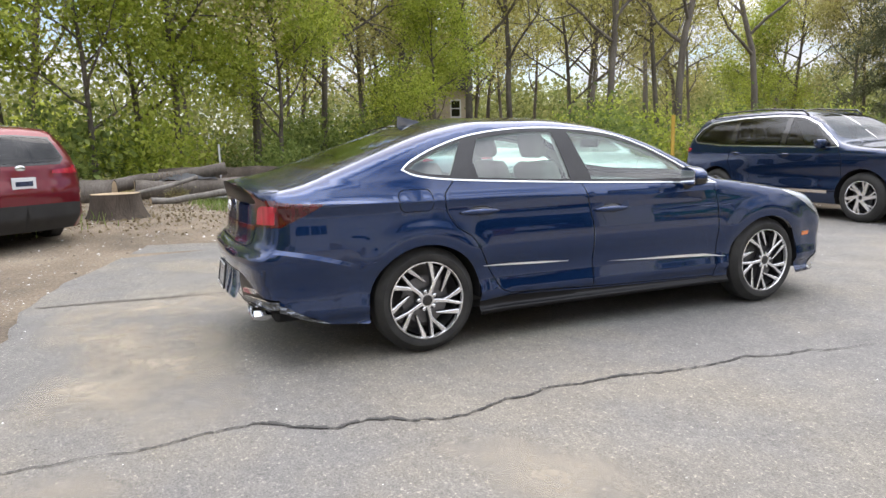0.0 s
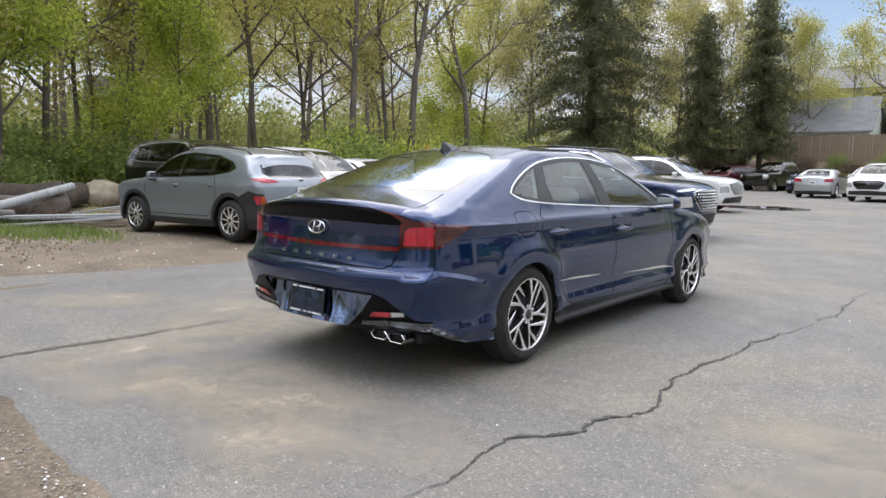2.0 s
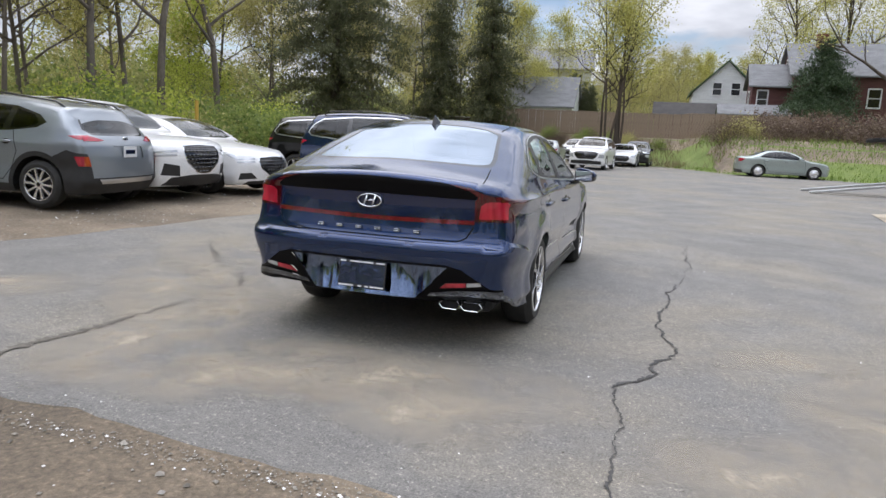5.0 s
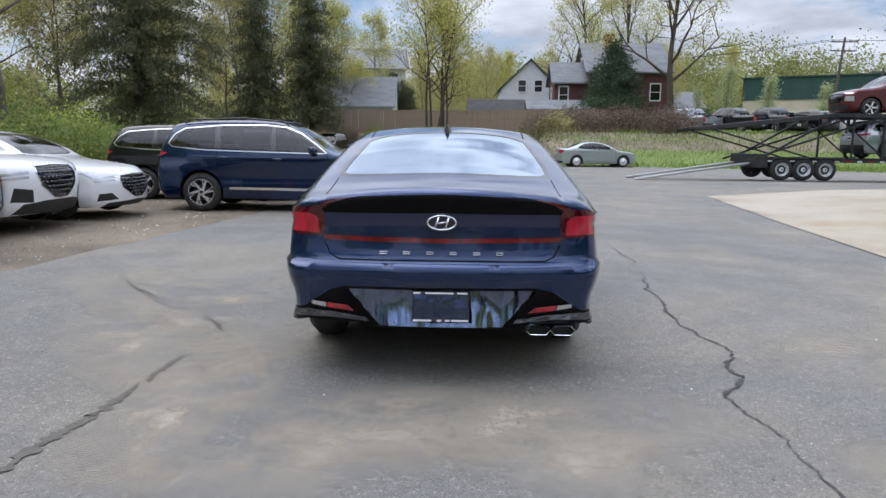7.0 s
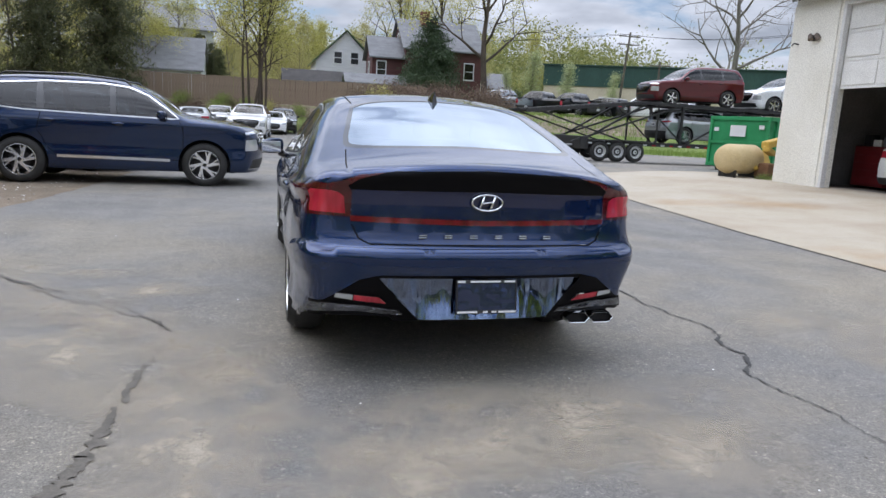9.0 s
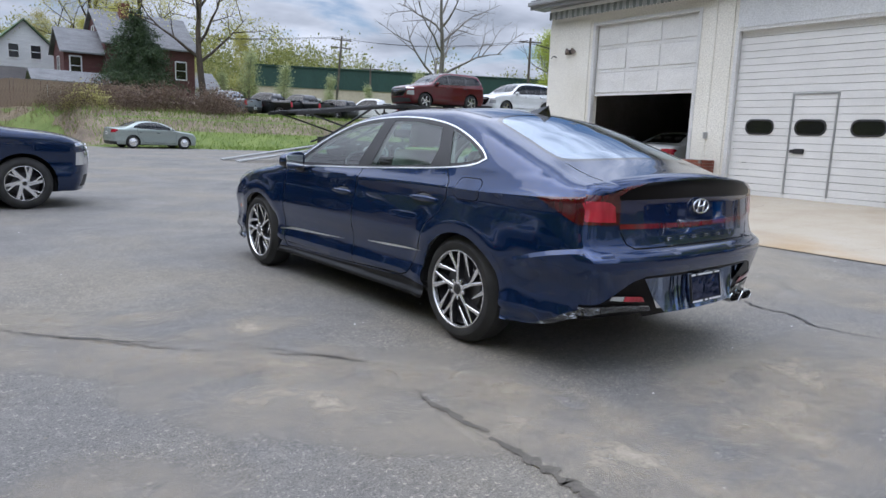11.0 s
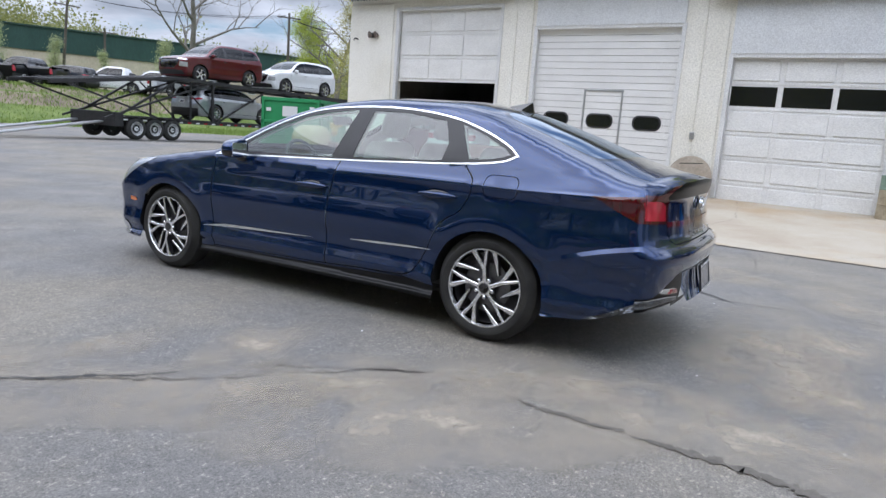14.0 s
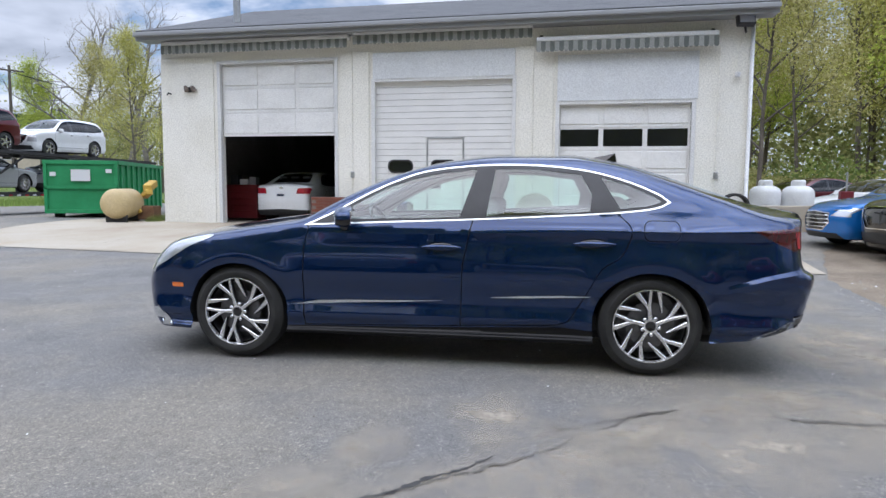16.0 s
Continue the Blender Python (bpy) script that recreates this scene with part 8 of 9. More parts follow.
house("grey_roof_shed", pose(-9.1, 58.5, 0), "long low shed with a broad pale grey roof", 6.0, 6.2, 4.5, 7.1, SIDING_WHITE, ROOF_GREY, "x", (), .2, floor=0)
house("dark_shed", pose(3.9, 66, 0), "low dark shed behind the fence", 6, 4, 4.4, 5.6, SIDING_RED, ROOF_DARK, "x")
house("small_white_house", pose(27, 86, 0), "white house behind trees", 7, 7, 6, 8, SIDING_WHITE, ROOF_GREY, "x", (("s", -2, 4.4, 1, 1.2), ("s", 1.5, 4.4, 1, 1.2)))
house("beige_house", pose(-45, 17.8, 0, 0, 0, 65), "beige house glimpsed through the trees", 5.6, 7, 5.4, 7.2, SIDING_BEIGE, ROOF_DARK, "x", (("s", 1.9, 3.4, .6, 1.1),))

# board fence on the bank
fence = thing("board_fence", pose(0, 0, 0), "tall weathered brown board fence on the bank", "fence")
pr = random.Random(5)
bd = bpy.data.meshes.new("board")
_b = bmesh.new()
box(_b, -.1, .1, -.012, .012, 0, 1.95)
_b.to_mesh(bd)
_b.free()
bd.materials.append(FENCE_WOOD)
for k in range(118):
    x = -12.2 + k * .207
    y = 51.5 + .03 * math.sin(x)
    o = new("board", bd)
    o.parent = fence
    o.matrix_basis = pose(x, y, H(x, y) - .1 + pr.random() * .05, 0, pr.gauss(0, .4), 0)
for z in (.4, 1.5):
    bm = bmesh.new()
    tube(bm, [(x, 51.56, H(x, 51.5) + z) for x in np.arange(-12.3, 12.4, 1.2)], .04, 4)
    part("rail", bm, FENCE_WOOD, fence)

# long green and cream hall
ang = math.degrees(math.atan2(72.7 - 83, 53.6 - 35.7))
hall = thing("metal_hall", pose(35.7, 83, 2.2, 0, 0, ang), "long metal hall with dark green upper band and cream wall", "building")
L_ = 42
bm = bmesh.new()
box(bm, 0, L_, 0, 18, -1, 4.75)
part("wall", bm, HALL_CREAM, hall)
bm = bmesh.new()
box(bm, -.12, L_ + .12, -.12, 18.1, 4.75, 7.4)
part("upper_band", bm, HALL_GREEN, hall)
bm = bmesh.new()
box(bm, -.3, L_ + .3, -.3, 18.3, 7.4, 7.55)
part("roof", bm, HALL_GREEN, hall)
for k, x in enumerate((5.5, 8.0, 10.6, 17.5, 20, 28, 33, 38)):
    bm = bmesh.new()
    box(bm, x - .55, x + .55, -.06, -.005, 1.9, 3.3 + (.2 if k % 3 == 1 else 0))
    w_ = part("window", bm, JAMB, hall)
    bm = bmesh.new()
    box(bm, x - .47, x + .47, -.075, -.062, 2.0, 3.2)
    part("pane", bm, DARK_GLASS, w_)


def utility_pole(x, y, h, arms=2, lean=0.0, label="weathered wooden utility pole with crossarms"):
    p = thing("utility_pole", pose(x, y, H(x, y), 0, lean, -30), label, "utility pole", "utility poles")
    bm = bmesh.new()
    tube(bm, [(0, 0, -.3), (0, 0, h)], [.17, .11], 10)
    part("post", bm, POLE_WOOD, p, smooth=True, sharp=40)
    for k in range(arms):
        bm = bmesh.new()
        box(bm, -1.2, 1.2, -.05, .05, h - .5 - .9 * k, h - .38 - .9 * k)
        part("crossarm", bm, POLE_WOOD, p)
        for dx in (-1.05, -.5, .5, 1.05):
            bm = bmesh.new()
            lathe(bm, [(0, .03), (.08, .05), (.16, .03), (.18, 0)], 8, "z", pose(dx, 0, h - .38 - .9 * k))
            part("insulator", bm, GALV, p)
    return p


utility_pole(38.6, 67.5, 10.2, 2, 4)
utility_pole(44.5, 69, 7.4, 1)
utility_pole(49.5, 46.6, 9.5, 1)
utility_pole(59, 38, 9.0, 1)
wire = thing("overhead_wires", pose(0, 0, 0), "thin black overhead wires between the poles", "wire")
for a_, b_, z0, z1 in (((38.6, 67.5), (49.5, 46.6), 12.2, 11.4), ((49.5, 46.6), (59, 38), 11.2, 10.6), ((38.6, 67.5), (10, 98), 12.2, 13.0)):
    for off in (-.4, .5):
        bm = bmesh.new()
        tube(bm, [(a_[0] + (b_[0] - a_[0]) * t + off, a_[1] + (b_[1] - a_[1]) * t, z0 + (z1 - z0) * t - 3.2 * t * (1 - t)) for t in np.linspace(0, 1, 13)], .025, 4, False)
        part("wire", bm, BLACK_IRON, wire)

# white goal-like frame and dark stall beyond the cars
st = thing("open_stall", pose(-15.3, 49.5, H(-15, 49) - .2), "dark open stall framed in white boards", "shed")
bm = bmesh.new()
for x0, x1, z0, z1 in ((-2.3, -2.18, 0, 2.2), (2.18, 2.3, 0, 2.2), (-2.3, 2.3, 2.08, 2.2)):
    box(bm, x0, x1, -.06, .06, z0, z1)
part("frame", bm, JAMB, st)
bm = bmesh.new()
box(bm, -2.2, 2.2, .5, .6, 0, 2.1)
box(bm, -2.2, 2.2, .0, .6, 2.0, 2.06)
part("back_wall", bm, SIDING_RED, st)
# hedges by the bank
for k, (x, y) in enumerate(((19.5, 50.0), (21.3, 49.4), (18.0, 51), (24.5, 51))):
    o = thing("clipped_hedge", at_ground(x, y, 0, 1, 0), "clipped dark green columnar hedge bush", "shrub", "clipped bushes")
    rn = np.random.default_rng(90 + k)
    c = np.stack([rn.normal(0, .26, 90), rn.normal(0, .26, 90), .1 + 1.8 * rn.random(90)], 1)
    q = new("foliage", quads_mesh("foliage", leaf_cloud(c, 10, .13, .13, rn), NEEDLE_LT))
    q.parent = o

# ---- car transporter ----
TX, TY, TZ = 0.0, 20.3, .10
trailer = thing("car_transporter", pose(0, TY, TZ), "black two-deck car transporter trailer with lowered ramps", "trailer")


def beam(p, q, w, material=None, name="beam", parent=None):
    bm = bmesh.new()
    tube(bm, [p, q], w * .7, 4)
    return part(name, bm, material or BLACK_IRON, parent or trailer)


for y in (-1.2, 1.2):
    for a_, b_, w in (((11.0, y, .72), (27, y, .72), .12), ((8.6, y, 1.80), (13.6, y, 2.36), .12), ((13.6, y, 2.36), (27, y, 2.22), .12), ((10.5, y, .72), (15.2, y, 2.30), .07), ((11.0, y, .80), (13.6, y, 2.30), .07),
                      ((13.0, y, .75), (9.2, y, 1.80), .06), ((15.3, y, .75), (15.3, y, 2.3), .09), ((14.2, y, .75), (14.2, y, 2.3), .06), ((15.5, y, .75), (18.2, y, 2.2), .06), ((20.5, y, .75), (20.5, y, 2.2), .09),
                      ((26.5, y, .75), (26.5, y, 2.2), .09), ((15.5, y, .75), (13.7, y, 2.2), .05)):
        beam(a_, b_, w)
for a_, b_, z0, z1 in ((8.6, 13.6, 1.84, 2.38), (13.6, 26.8, 2.38, 2.26)):
    for y in (-.75, .75):
        bm = bmesh.new()
        v = [bm.verts.new(p) for p in ((a_, y - .32, z0), (b_, y - .32, z1), (b_, y + .32, z1), (a_, y + .32, z0), (a_, y - .32, z0 + .05), (b_, y - .32, z1 + .05), (b_, y + .32, z1 + .05), (a_, y + .32, z0 + .05))]
        for f in ((3, 2, 1, 0), (4, 5, 6, 7), (0, 1, 5, 4), (1, 2, 6, 5), (2, 3, 7, 6), (3, 0, 4, 7)):
            bm.faces.new([v[k] for k in f])
        part("upper_deck_track", bm, BLACK_IRON, trailer)
for y in (-.75, .75):
    bm = bmesh.new()
    box(bm, 11, 26.8, y - .32, y + .32, .74, .80)
    part("lower_deck_track", bm, BLACK_IRON, trailer)
    bm = bmesh.new()
    v = [(6.8, y + .85, -.08), (10.9, y + .3, .58)]
    tube(bm, [v[0], v[1]], .05, 4)
    box(bm, 0, 4.15, -.24, .24, -.04, .02, .01, pose(6.8, y + .85, -.06, 0, -9.2, -7.6))
    part("loading_ramp", bm, GALV, trailer, "pale aluminium loading ramp")
for k in range(40):
    bm = bmesh.new()
    box(bm, 11.2 + .4 * k, 11.36 + .4 * k, -1.30, -1.285, .68, .73)
    part("reflector_strip", bm, RED_LAMP if k % 2 else PLATE_WHITE, trailer)
for x in (11.7, 12.48, 13.26):
    for y, sg in ((-1.36, -1), (1.36, 1)):
        w = new("wheel")
        w.parent = trailer
        w.matrix_basis = pose(x, y, .40, 0, 0, -90 if sg < 0 else 90)
        for nm, me in wheel_meshes("truck", .40, .24, .24):
            o = new(nm, me)
            o.parent = w
bm = bmesh.new()
box(bm, 11.15, 13.8, -1.40, -1.1, .82, .86, .01)
box(bm, 10.85, 11.2, -1.3, 1.3, .45, .95, .02)
part("mudguard", bm, BLACK_IRON, trailer)
# ---- green skip and yellow plough ----
GREEN_STEEL = mottled("green_skip_paint", (.015, .23, .075), (.03, .30, .11), 1.6, .55, 40, .1, .003)
front_dir = Vector((.305, -.952, 0))
skip = thing("waste_skip", Matrix.Translation((13.3, 14.35, .18)) @ Matrix(((front_dir.x, -front_dir.y, 0, 0), (front_dir.y, front_dir.x, 0, 0), (0, 0, 1, 0), (0, 0, 0, 1))), "open green steel waste skip on small wheels", "skip")
LX, LY = 2.05, 5.5
for nm, b_ in (("end_wall", (0, LX, 0, .05, .18, 1.75)), ("side_wall", (0, .05, .05, LY, .18, 1.75)), ("side_wall", (LX - .05, LX, .05, LY, .18, 1.75)), ("end_wall", (0, LX, LY, LY + .05, .18, 1.75)), ("floor_plate", (.05, LX - .05, .05, LY, .18, .24))):
    bm = bmesh.new()
    box(bm, *b_)
    part(nm, bm, GREEN_STEEL, skip)
bm = bmesh.new()
for b_ in ((-.04, LX + .04, -.05, .03, 1.66, 1.78), (-.04, LX + .04, -.05, -.0, .90, 1.0), (-.04, .06, -.05, -.0, .18, 1.66), (LX - .06, LX + .04, -.05, 0, .18, 1.66), (-.04, LX + .04, -.06, 0, .16, .28)):
    box(bm, *b_, .01)
part("front_rim", bm, GREEN_STEEL, skip)
bm = bmesh.new()
for k in range(9):
    box(bm, LX, LX + .06, .3 + .6 * k, .4 + .6 * k, .2, 1.7)
    box(bm, -.06, 0, .3 + .6 * k, .4 + .6 * k, .2, 1.7)
box(bm, LX - .02, LX + .07, 0, LY, 1.66, 1.78)
box(bm, -.07, .02, 0, LY, 1.66, 1.78)
part("side_rib", bm, GREEN_STEEL, skip)
for x0, x1, z0, z1 in ((.75, 1.30, 1.15, 1.5), (.15, .32, 1.3, 1.42), (1.75, 1.92, 1.4, 1.52)):
    bm = bmesh.new()
    box(bm, x0, x1, -.058, -.052, z0, z1)
    part("sign_plate", bm, PLATE_WHITE, skip)
for x in (.25, 1.8):
    bm = bmesh.new()
    lathe(bm, [(-.12, 0), (-.12, .11), (.12, .11), (.12, 0)], 14, "x", pose(x, .35, .11))
    part("roller", bm, BLACK_IRON, skip)
YELLOW = mottled("faded_yellow_paint", (.52, .32, .04), (.62, .42, .08), 3, .6, 40, .2, .004)
TANK_TAN = mottled("tan_tank_paint", (.52, .40, .20), (.60, .48, .27), 2.0, .6, 40, .1, .003)
pt = thing("tan_drum_tank", at_ground(11.72, 10.75, 0, .92), "tan cylindrical tank lying on its cradle by the garage", "tank")
bm = bmesh.new()
lathe(bm, [(-.72, 0), (-.72, .26), (-.66, .38), (-.5, .44), (.5, .44), (.62, .38), (.66, .26), (.66, 0)], 30, "y", pose(0, 0, .55, 0, 0, -78))
part("tank_shell", bm, TANK_TAN, pt, smooth=True, sharp=45)
for s_ in (-.45, .4):
    bm = bmesh.new()
    box(bm, -.3, .3, s_ - .05, s_ + .05, 0, .28, .01, pose(0, 0, 0, 0, 0, -78))
    part("cradle", bm, BLACK_IRON, pt)
pw = thing("snow_plough_frame", at_ground(12.40, 10.45, 0, .95), "heap of yellow plough parts stacked by the wall", "plough")
for nm, b_, tr in (("plough_blade", (-.6, .6, -.05, .05, 0, .55), pose(.1, .25, .25, -25, 0, 30)), ("push_frame", (-.5, .5, -.1, .1, 0, .16), pose(0, 0, .72, 0, 8, 40)), ("lift_arm", (-.45, .4, -.12, .12, 0, .2), pose(.05, -.1, .95, 0, -10, 20)), ("mount", (-.3, .3, -.3, .3, 0, .4), pose(0, 0, .05, 0, 0, 10))):
    bm = bmesh.new()
    box(bm, *b_, .03, tr)
    part(nm, bm, YELLOW if nm != "mount" else mottled("rusty_steel", (.16, .08, .04), (.24, .13, .07), 4, .9, 50), pw)
for k in range(5):
    shrub(0, 11.95 + .3 * k, 10.02 + .05 * k, .16, "low weeds at the foot of the wall", "weeds by the wall")

# ---- stump, logs, boards and boulder at the dirt edge ----
CUT = mottled("cut_wood", (.36, .26, .16), (.48, .37, .25), 4, .9, 40, .3, .004)
stump = thing("tree_stump", at_ground(-8.1, -3.45, 20, .88), "broad sawn tree stump with dark bark and root flare", "stump")
bm = bmesh.new()
rings = []
for z, r in ((-.05, .60), (.06, .53), (.18, .48), (.34, .455), (.44, .45)):
    rings.append([bm.verts.new(((r * (1 + .13 * noise.noise((math.cos(t) * 1.6, math.sin(t) * 1.6, z * 2 + 1)) + (.14 * max(0, math.sin(3 * t)) * (z < .2)))) * math.cos(t), r * (1 + .13 * noise.noise((math.cos(t) * 1.6, math.sin(t) * 1.6, z * 2 + 1))) * math.sin(t), z)) for t in np.linspace(0, 2 * math.pi, 40, endpoint=False)])
for r0, r1 in zip(rings, rings[1:]):
    for k in range(40):
        bm.faces.new((r0[k], r0[(k + 1) % 40], r1[(k + 1) % 40], r1[k]))
part("bark", bm, BARK_DARK, stump, smooth=True)
bm = bmesh.new()
ring = [bm.verts.new((.44 * (1 + .12 * noise.noise((math.cos(t) * 1.6, math.sin(t) * 1.6, 1.9))) * math.cos(t), .44 * (1 + .12 * noise.noise((math.cos(t) * 1.6, math.sin(t) * 1.6, 1.9))) * math.sin(t), .445)) for t in np.linspace(0, 2 * math.pi, 40, endpoint=False)]
bm.faces.new(ring)
part("cut_face", bm, CUT, stump)


def log(p, q, r, seed, label, bark=None):
    lg = thing("log", pose(0, 0, 0), label, "log", "felled logs")
    rn = random.Random(seed)
    a_, b_ = Vector(p), Vector(q)
    pts = [a_.lerp(b_, t) + Vector((0, 0, rn.gauss(0, .02))) for t in np.linspace(0, 1, 7)]
    bm = bmesh.new()
    tube(bm, pts, [r * (1 + rn.gauss(0, .06)) for _ in pts], 12, False)
    part("bark", bm, bark or BARK, lg, smooth=True)
    d = (b_ - a_).normalized()
    for e_, s_ in ((pts[0], -1), (pts[-1], 1)):
        bm = bmesh.new()
        bmesh.ops.create_circle(bm, cap_ends=True, radius=r * .93, segments=14, matrix=Matrix.Translation(e_ + d * .004 * s_) @ d.to_track_quat("Z", "Y").to_matrix().to_4x4())
        part("cut_end", bm, CUT, lg)
    return lg


zb = H(-11, -2)
log((-12.4, -7.8, zb + .28), (-11.6, -3.6, zb + .28), .28, 1, "long grey log lying at the wood's edge")
log((-11.9, -3.2, zb + .24), (-12.2, .6, zb + .24), .24, 2, "long grey log lying at the wood's edge")
log((-12.6, -5, zb + .22), (-12.2, -1.2, zb + .66), .15, 3, "thin leaning log on the pile")
log((-13.2, .6, zb + .30), (-15.5, 2.2, zb + .30), .30, 4, "thick dark log by the boulder", BARK_DARK)
log((-14.6, -2.6, zb + .34), (-13.0, .9, zb + .36), .36, 5, "thick dark log with sawn end", BARK_DARK)
log((-10.6, -2.9, zb + .10), (-11.2, -.7, zb + .2), .07, 6, "thin pale branch on the ground", BARK_PALE)
log((-10.9, -3.9, zb + .10), (-11.6, -1.9, zb + .5), .05, 7, "thin pale branch on the ground", BARK_PALE)
BOARD = mottled("grey_boards", (.30, .31, .31), (.46, .47, .47), 2, .8, 40, .2, .004, (1, 6, 1))
for k, (x, y, a_, ln, tl) in enumerate(((-10.9, -.6, 62, 3.4, 3), (-11.3, -.1, 66, 3.6, 0), (-11.6, .6, 55, 2.6, 9), (-10.6, .2, 64, 4.2, 0))):
    bdd = thing("grey_board", pose(x, y, H(x, y) + .04 + .05 * k, 0, -tl, a_), "loose pale grey board lying on the dirt", "board", "loose boards")
    bm = bmesh.new()
    box(bm, -ln / 2, ln / 2, -.14, .14, 0, .04, .006)
    part("board", bm, BOARD, bdd)
pipe = thing("grey_pipe", pose(0, 0, 0), "grey plastic pipe propped on the logs", "pipe")
bm = bmesh.new()
tube(bm, [(-11.1, -1.2, zb + .25), (-12.3, .8, zb + .62)], .09, 12)
part("pipe", bm, BOARD, pipe, smooth=True, sharp=40)
tarp = thing("dark_tarpaulin", pose(0, 0, 0), "crumpled dark grey sheet on the log pile", "tarpaulin")
v, f = [], []
for i in range(12):
    for j in range(9):
        x, y = -11.9 - .10 * i, -2.7 + .16 * j
        v.append((x, y, zb + .42 + .28 * math.exp(-((i - 5) / 4) ** 2 - ((j - 4) / 3.2) ** 2) + .07 * noise.noise((x * 3, y * 3, 0))))
f = [(i * 9 + j, i * 9 + j + 1, (i + 1) * 9 + j + 1, (i + 1) * 9 + j) for i in range(11) for j in range(8)]
mesh_ob("sheet", v, f, mottled("dark_sheet", (.05, .055, .06), (.09, .095, .10), 3, .6, 40), tarp, smooth=True)
stone = thing("boulder", at_ground(-15.4, 2.75, 15), "large rounded tan boulder at the wood's edge", "boulder")
bm = bmesh.new()
bmesh.ops.create_icosphere(bm, subdivisions=4, radius=1)
for q in bm.verts:
    s_ = 1 + .16 * noise.noise(q.co * 1.3) + .05 * noise.noise(q.co * 4)
    q.co = Vector((q.co.x * .45 * s_, q.co.y * .62 * s_, .30 + q.co.z * .38 * s_))
part("stone", bm, mottled("tan_stone", (.30, .25, .18), (.44, .38, .29), 2.2, .9, 30, .5, .01), stone, smooth=True)
post = thing("white_stake", at_ground(-13.5, -1.2), "thin white stake standing at the wood's edge", "stake")
bm = bmesh.new()
box(bm, -.02, .02, -.02, .02, -.1, 1.25)
part("stake", bm, JAMB, post)
post = thing("yellow_post", at_ground(-13.0, 13.0), "slim yellow post standing behind the parked cars", "post")
bm = bmesh.new()
tube(bm, [(0, 0, -.2), (0, 0, 2.1)], .06, 8)
part("post", bm, YELLOW, post)
for k in range(26):
    shrub(3 if k % 3 else 2, -11.2 - 2.2 * rw.random(), -7.5 + 9 * rw.random(), .16 + .22 * rw.random(), "heap of dry twigs and brush by the logs", "brush by the logs")

# ---- the vehicles, placed ----


def parked(x, y, heading, z=None):
    """heading: degrees from +y towards -x."""
    return pose(x, y, H(x, y) if z is None else z, 0, 0, heading)


row = "cars parked along the wood"
hero_sedan(pose(0, 0, 0))
vehicle("suv", "suv", parked(-3.45, 7.62, -90, .0), "dark navy SUV with chrome window line and roof rails", "car", NAVY_DARK, H=1.75, step=.05, wheel="blade", wheel_r=.37, trim=SATIN, roof_rack=True, chrome_sill=True, hubs=(1.41, -1.40), mesh_grille=True, group=row)
vehicle("crossover", "small_suv", parked(-7.80, 1.62, 98), "silver-grey crossover with black arch cladding", "car", GREY_PAINT, L=4.17, W=1.80, H=1.55, face="pods", step=.05, wheel="multi", wheel_r=.335, clad=PLASTIC, roof_rack=True, hubs=(1.26, -1.28), group=row)
vehicle("crossover", "suv", parked(-8.05, 3.60, -90), "white SUV with dark mesh crest grille", "car", WHITE, face="tall_crest", mesh_grille=True, L=4.71, W=1.91, H=1.63, step=.06, wheel="multi", wheel_r=.36, trim=SATIN, group=row)
vehicle("sedan", "sedan", parked(-7.94, 5.60, -90), "white sedan with dark mesh crest grille", "car", WHITE, face="low_crest", mesh_grille=True, L=4.99, W=1.92, H=1.46, step=.06, wheel="multi", wheel_r=.35, trim=SATIN, group=row)
vehicle("suv", "suv", parked(-5.75, 10.0, -90), "black SUV parked nose out", "car", BLACK_PAINT, L=4.7, H=1.70, step=.08, trim=SATIN, group=row)
vehicle("large_suv", "suv", parked(-13.6, 4.7, -86), "large black SUV standing by the undergrowth", "car", BLACK_PAINT, L=5.2, W=2.04, H=1.89, step=.08, wheel_r=.40, trim=SATIN, group=row)
vehicle("hatchback", "suv", parked(-7.15, -5.75, 128, .06), "dark red SUV seen from behind on the dirt", "car", MAROON_RED, L=4.48, W=1.85, H=1.66, step=.05, wheel_r=.35)
vehicle("sedan", "sedan", parked(-5.6, 12.6, -90), "red sedan between two parked SUVs", "car", RED_PAINT, L=4.6, step=.08, group=row)
vehicle("suv", "suv", parked(-5.9, 16.9, -90), "white three-row SUV with bright grille", "car", WHITE, L=4.98, W=1.98, H=1.75, step=.07, wheel_r=.38, trim=CHROME, roof_rack=True, mesh_grille=True, group=row)
far_row = "cars parked at the far end of the lot"
vehicle("sedan", "sedan", parked(-4.7, 34.3, 0), "silver sedan seen from behind", "car", SILVER, L=4.6, step=.10, group=far_row)
vehicle("suv", "suv", parked(-1.75, 31.6, 176), "white SUV facing the lot", "car", WHITE, L=4.95, H=1.73, step=.10, group=far_row)
vehicle("sedan", "sedan", parked(-.55, 39.8, 178), "white sedan facing the lot", "car", WHITE, L=4.6, step=.10, group=far_row)
vehicle("suv", "suv", parked(.2, 43.0, 178), "dark SUV facing the lot", "car", BLACK_PAINT, step=.10, group=far_row)
vehicle("suv", "suv", parked(-12.4, 43.2, 160), "maroon SUV facing the lot", "car", MAROON, step=.10, group=far_row)
vehicle("pickup", "pickup", parked(-9.6, 44.5, 165), "black pickup truck facing the lot", "truck", BLACK_PAINT, step=.12, group=far_row)
vehicle("sedan", "sedan", parked(-6.6, 40.5, 178), "dark blue sedan facing the lot", "car", NAVY_DARK, L=4.7, step=.10, group=far_row)
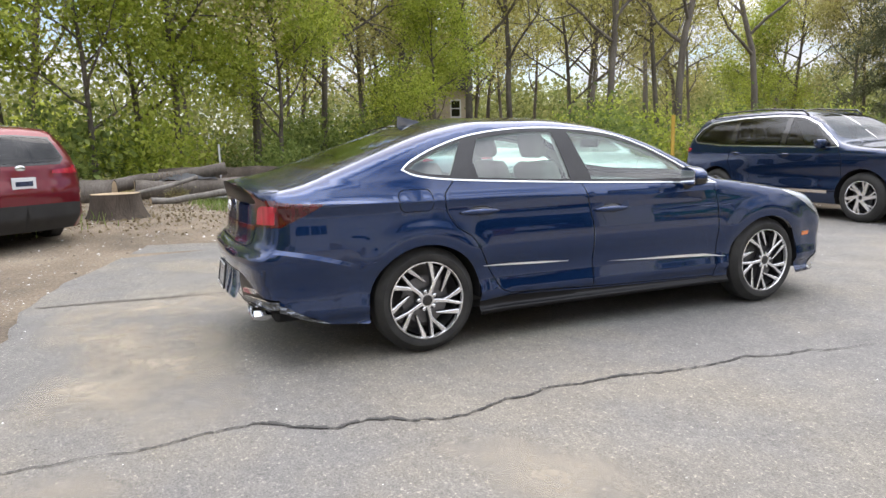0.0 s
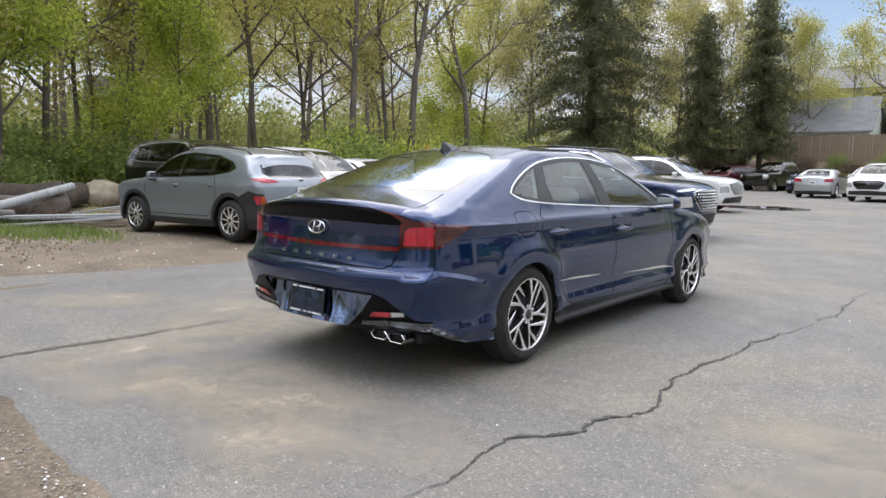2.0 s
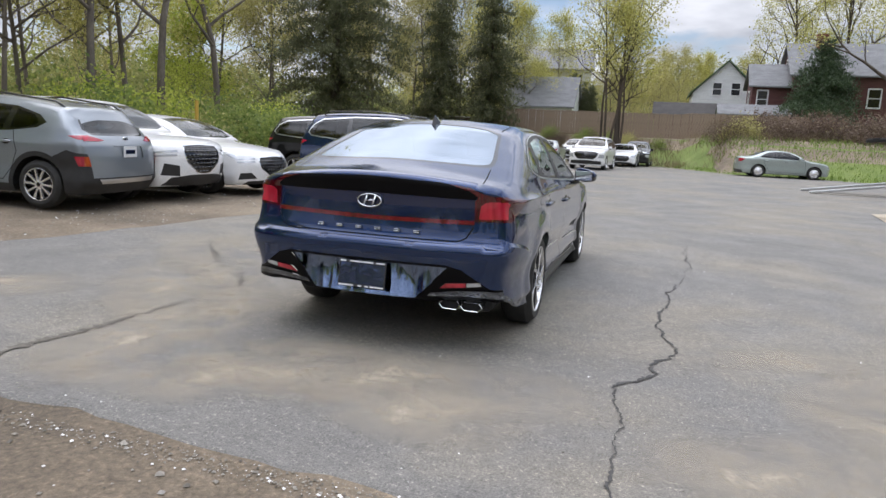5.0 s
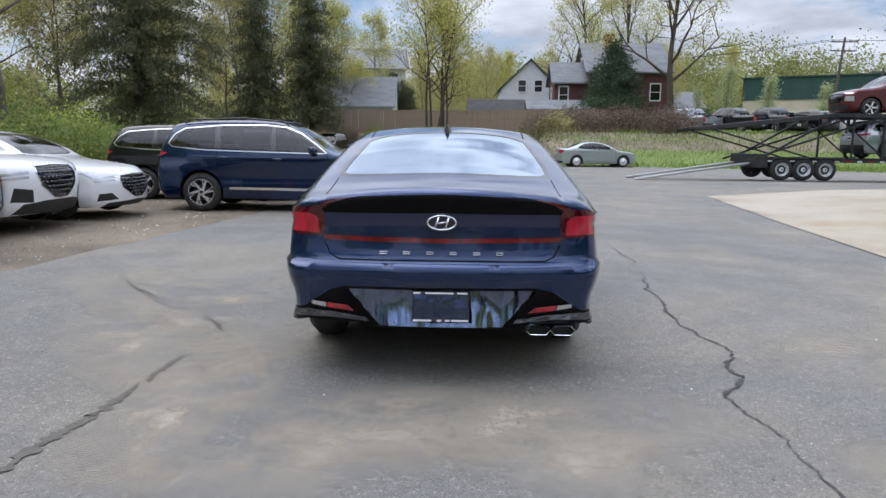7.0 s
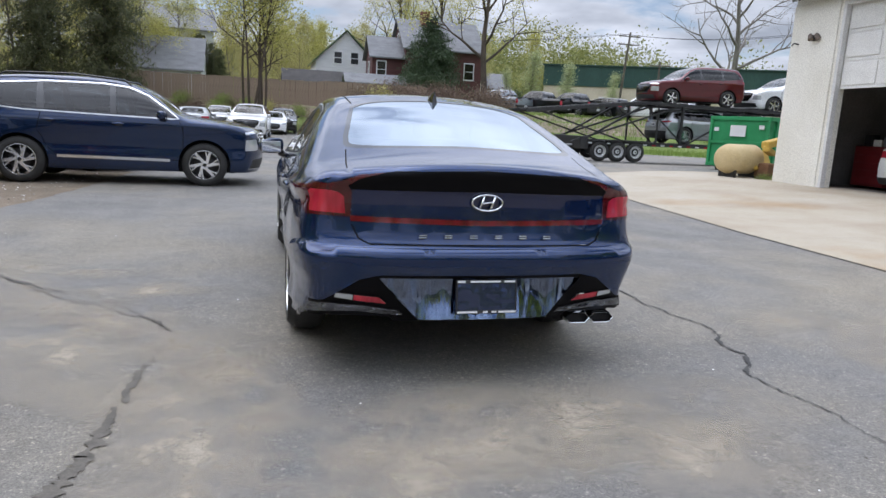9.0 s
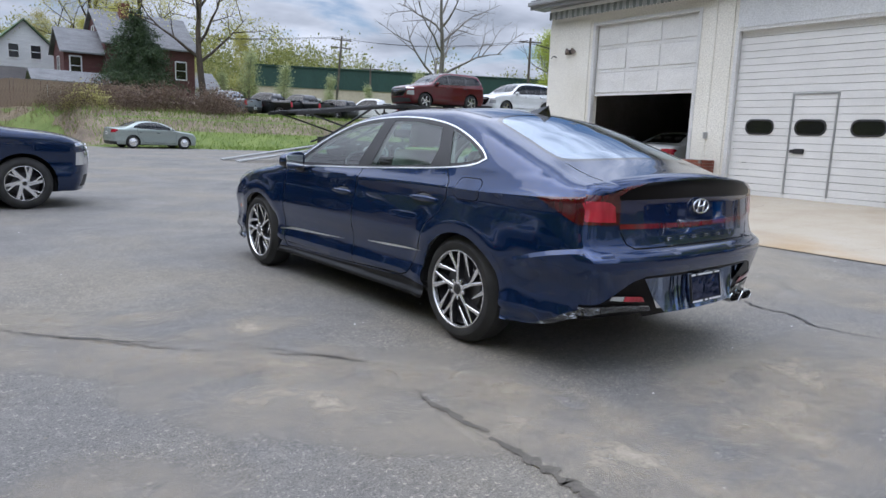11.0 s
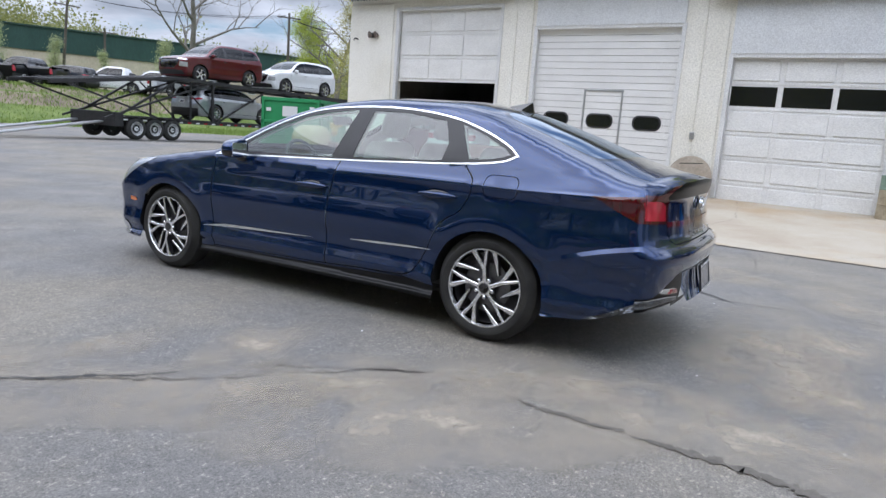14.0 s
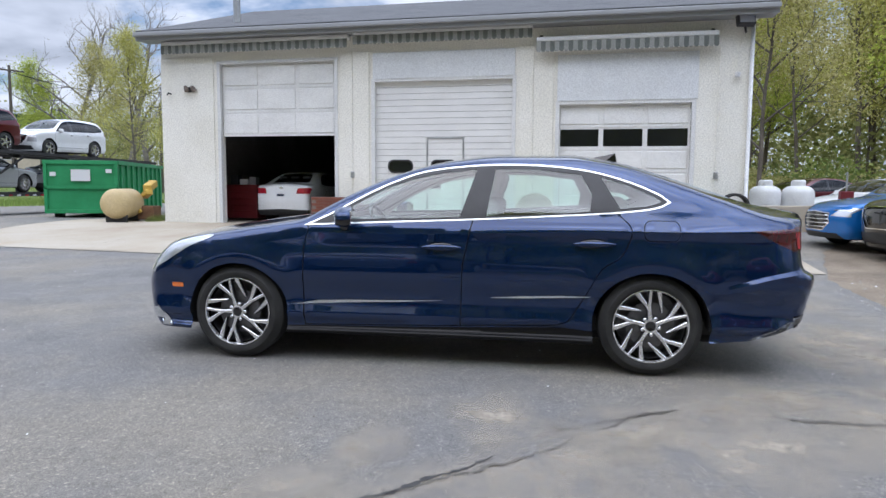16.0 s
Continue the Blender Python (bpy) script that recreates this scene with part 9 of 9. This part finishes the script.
vehicle("suv", "suv", parked(-3.9, 43.0, 178), "white SUV behind the silver sedan", "car", WHITE, H=1.65, step=.10, group=far_row)
vehicle("sedan", "sedan", parked(8.1, 35.0, -84), "pale green-grey sedan parked by the grass bank", "car", GREENGREY, L=4.8, W=1.80, H=1.47, step=.07, wheel="cover", wheel_r=.33)
# on the transporter
vehicle("suv", "suv", parked(16.15, 20.1, 88, 2.42) @ pose(0, 0, 0, -1.2, 0, 0), "maroon compact SUV on the transporter's upper deck", "car", MAROON, L=4.39, W=1.82, H=1.65, step=.07, wheel_r=.345)
vehicle("suv", "suv", parked(21.05, 20.05, 88, 2.34) @ pose(0, 0, 0, -1.2, 0, 0), "white compact SUV on the transporter's upper deck", "car", WHITE, L=4.6, W=1.84, H=1.66, step=.08, wheel_r=.36)
vehicle("crossover", "suv", parked(16.9, 20.1, -90, .90), "silver crossover on the transporter's lower deck", "car", SILVER, L=4.6, W=1.84, H=1.45, step=.07, wheel="multi", wheel_r=.34)
vehicle("sedan", "sedan", parked(22.5, 20.1, -90, .90), "silver sedan on the transporter's lower deck", "car", SILVER, L=4.7, W=1.84, H=1.45, step=.09, wheel_r=.33)
# in and beside the garage
vehicle("hatchback", "sedan", GM @ pose(3.2, 6.55, .20, 0, 0, -90), "white small sedan inside the open bay, seen from behind", "car", WHITE, L=4.4, W=1.73, H=1.46, step=.07, wheel_r=.31)
vehicle("sedan", "sedan", parked(8.78, -8.02, 4), "bright blue sedan with chrome-barred grille", "car", BLUE_PAINT, face="slats", L=4.57, W=1.80, H=1.44, step=.06, wheel_r=.33, trim=CHROME)
vehicle("suv", "suv", parked(7.05, -8.45, 9), "glossy black SUV beside the blue sedan", "car", BLACK_PAINT, L=4.7, step=.08, trim=CHROME)
vehicle("sedan", "sedan", parked(15.8, -10.2, 20), "white sedan parked behind the gas tanks", "car", WHITE, L=4.6, step=.09)
vehicle("sedan", "sedan", parked(18.8, -9.2, 20), "dark red sedan parked behind the gas tanks", "car", MAROON, L=4.6, step=.09)
lot2 = "trucks parked on the bank"
for k, (x, y, kind, mt, lab) in enumerate(((17.6, 48.3, "pickup", GREY_PAINT, "grey pickup truck on the grass bank"), (20.4, 47.0, "pickup", BLACK_PAINT, "black pickup truck on the grass bank"), (23.0, 46.2, "pickup", BLACK_PAINT, "black pickup truck on the grass bank"),
                                              (25.6, 46.0, "suv", BLACK_PAINT, "black SUV on the grass bank"), (28.6, 44.5, "pickup", WHITE, "white pickup truck on the grass bank"), (31.6, 43.5, "pickup", SILVER, "silver pickup truck on the grass bank"), (35, 42, "suv", BLACK_PAINT, "black SUV on the grass bank"))):
    vehicle("pickup" if kind == "pickup" else "suv", kind, parked(x, y, 25 + 8 * math.sin(k * 2)), lab, "truck" if kind == "pickup" else "car", mt, step=.13, wheel_r=.40 if kind == "pickup" else .37, group=lot2)
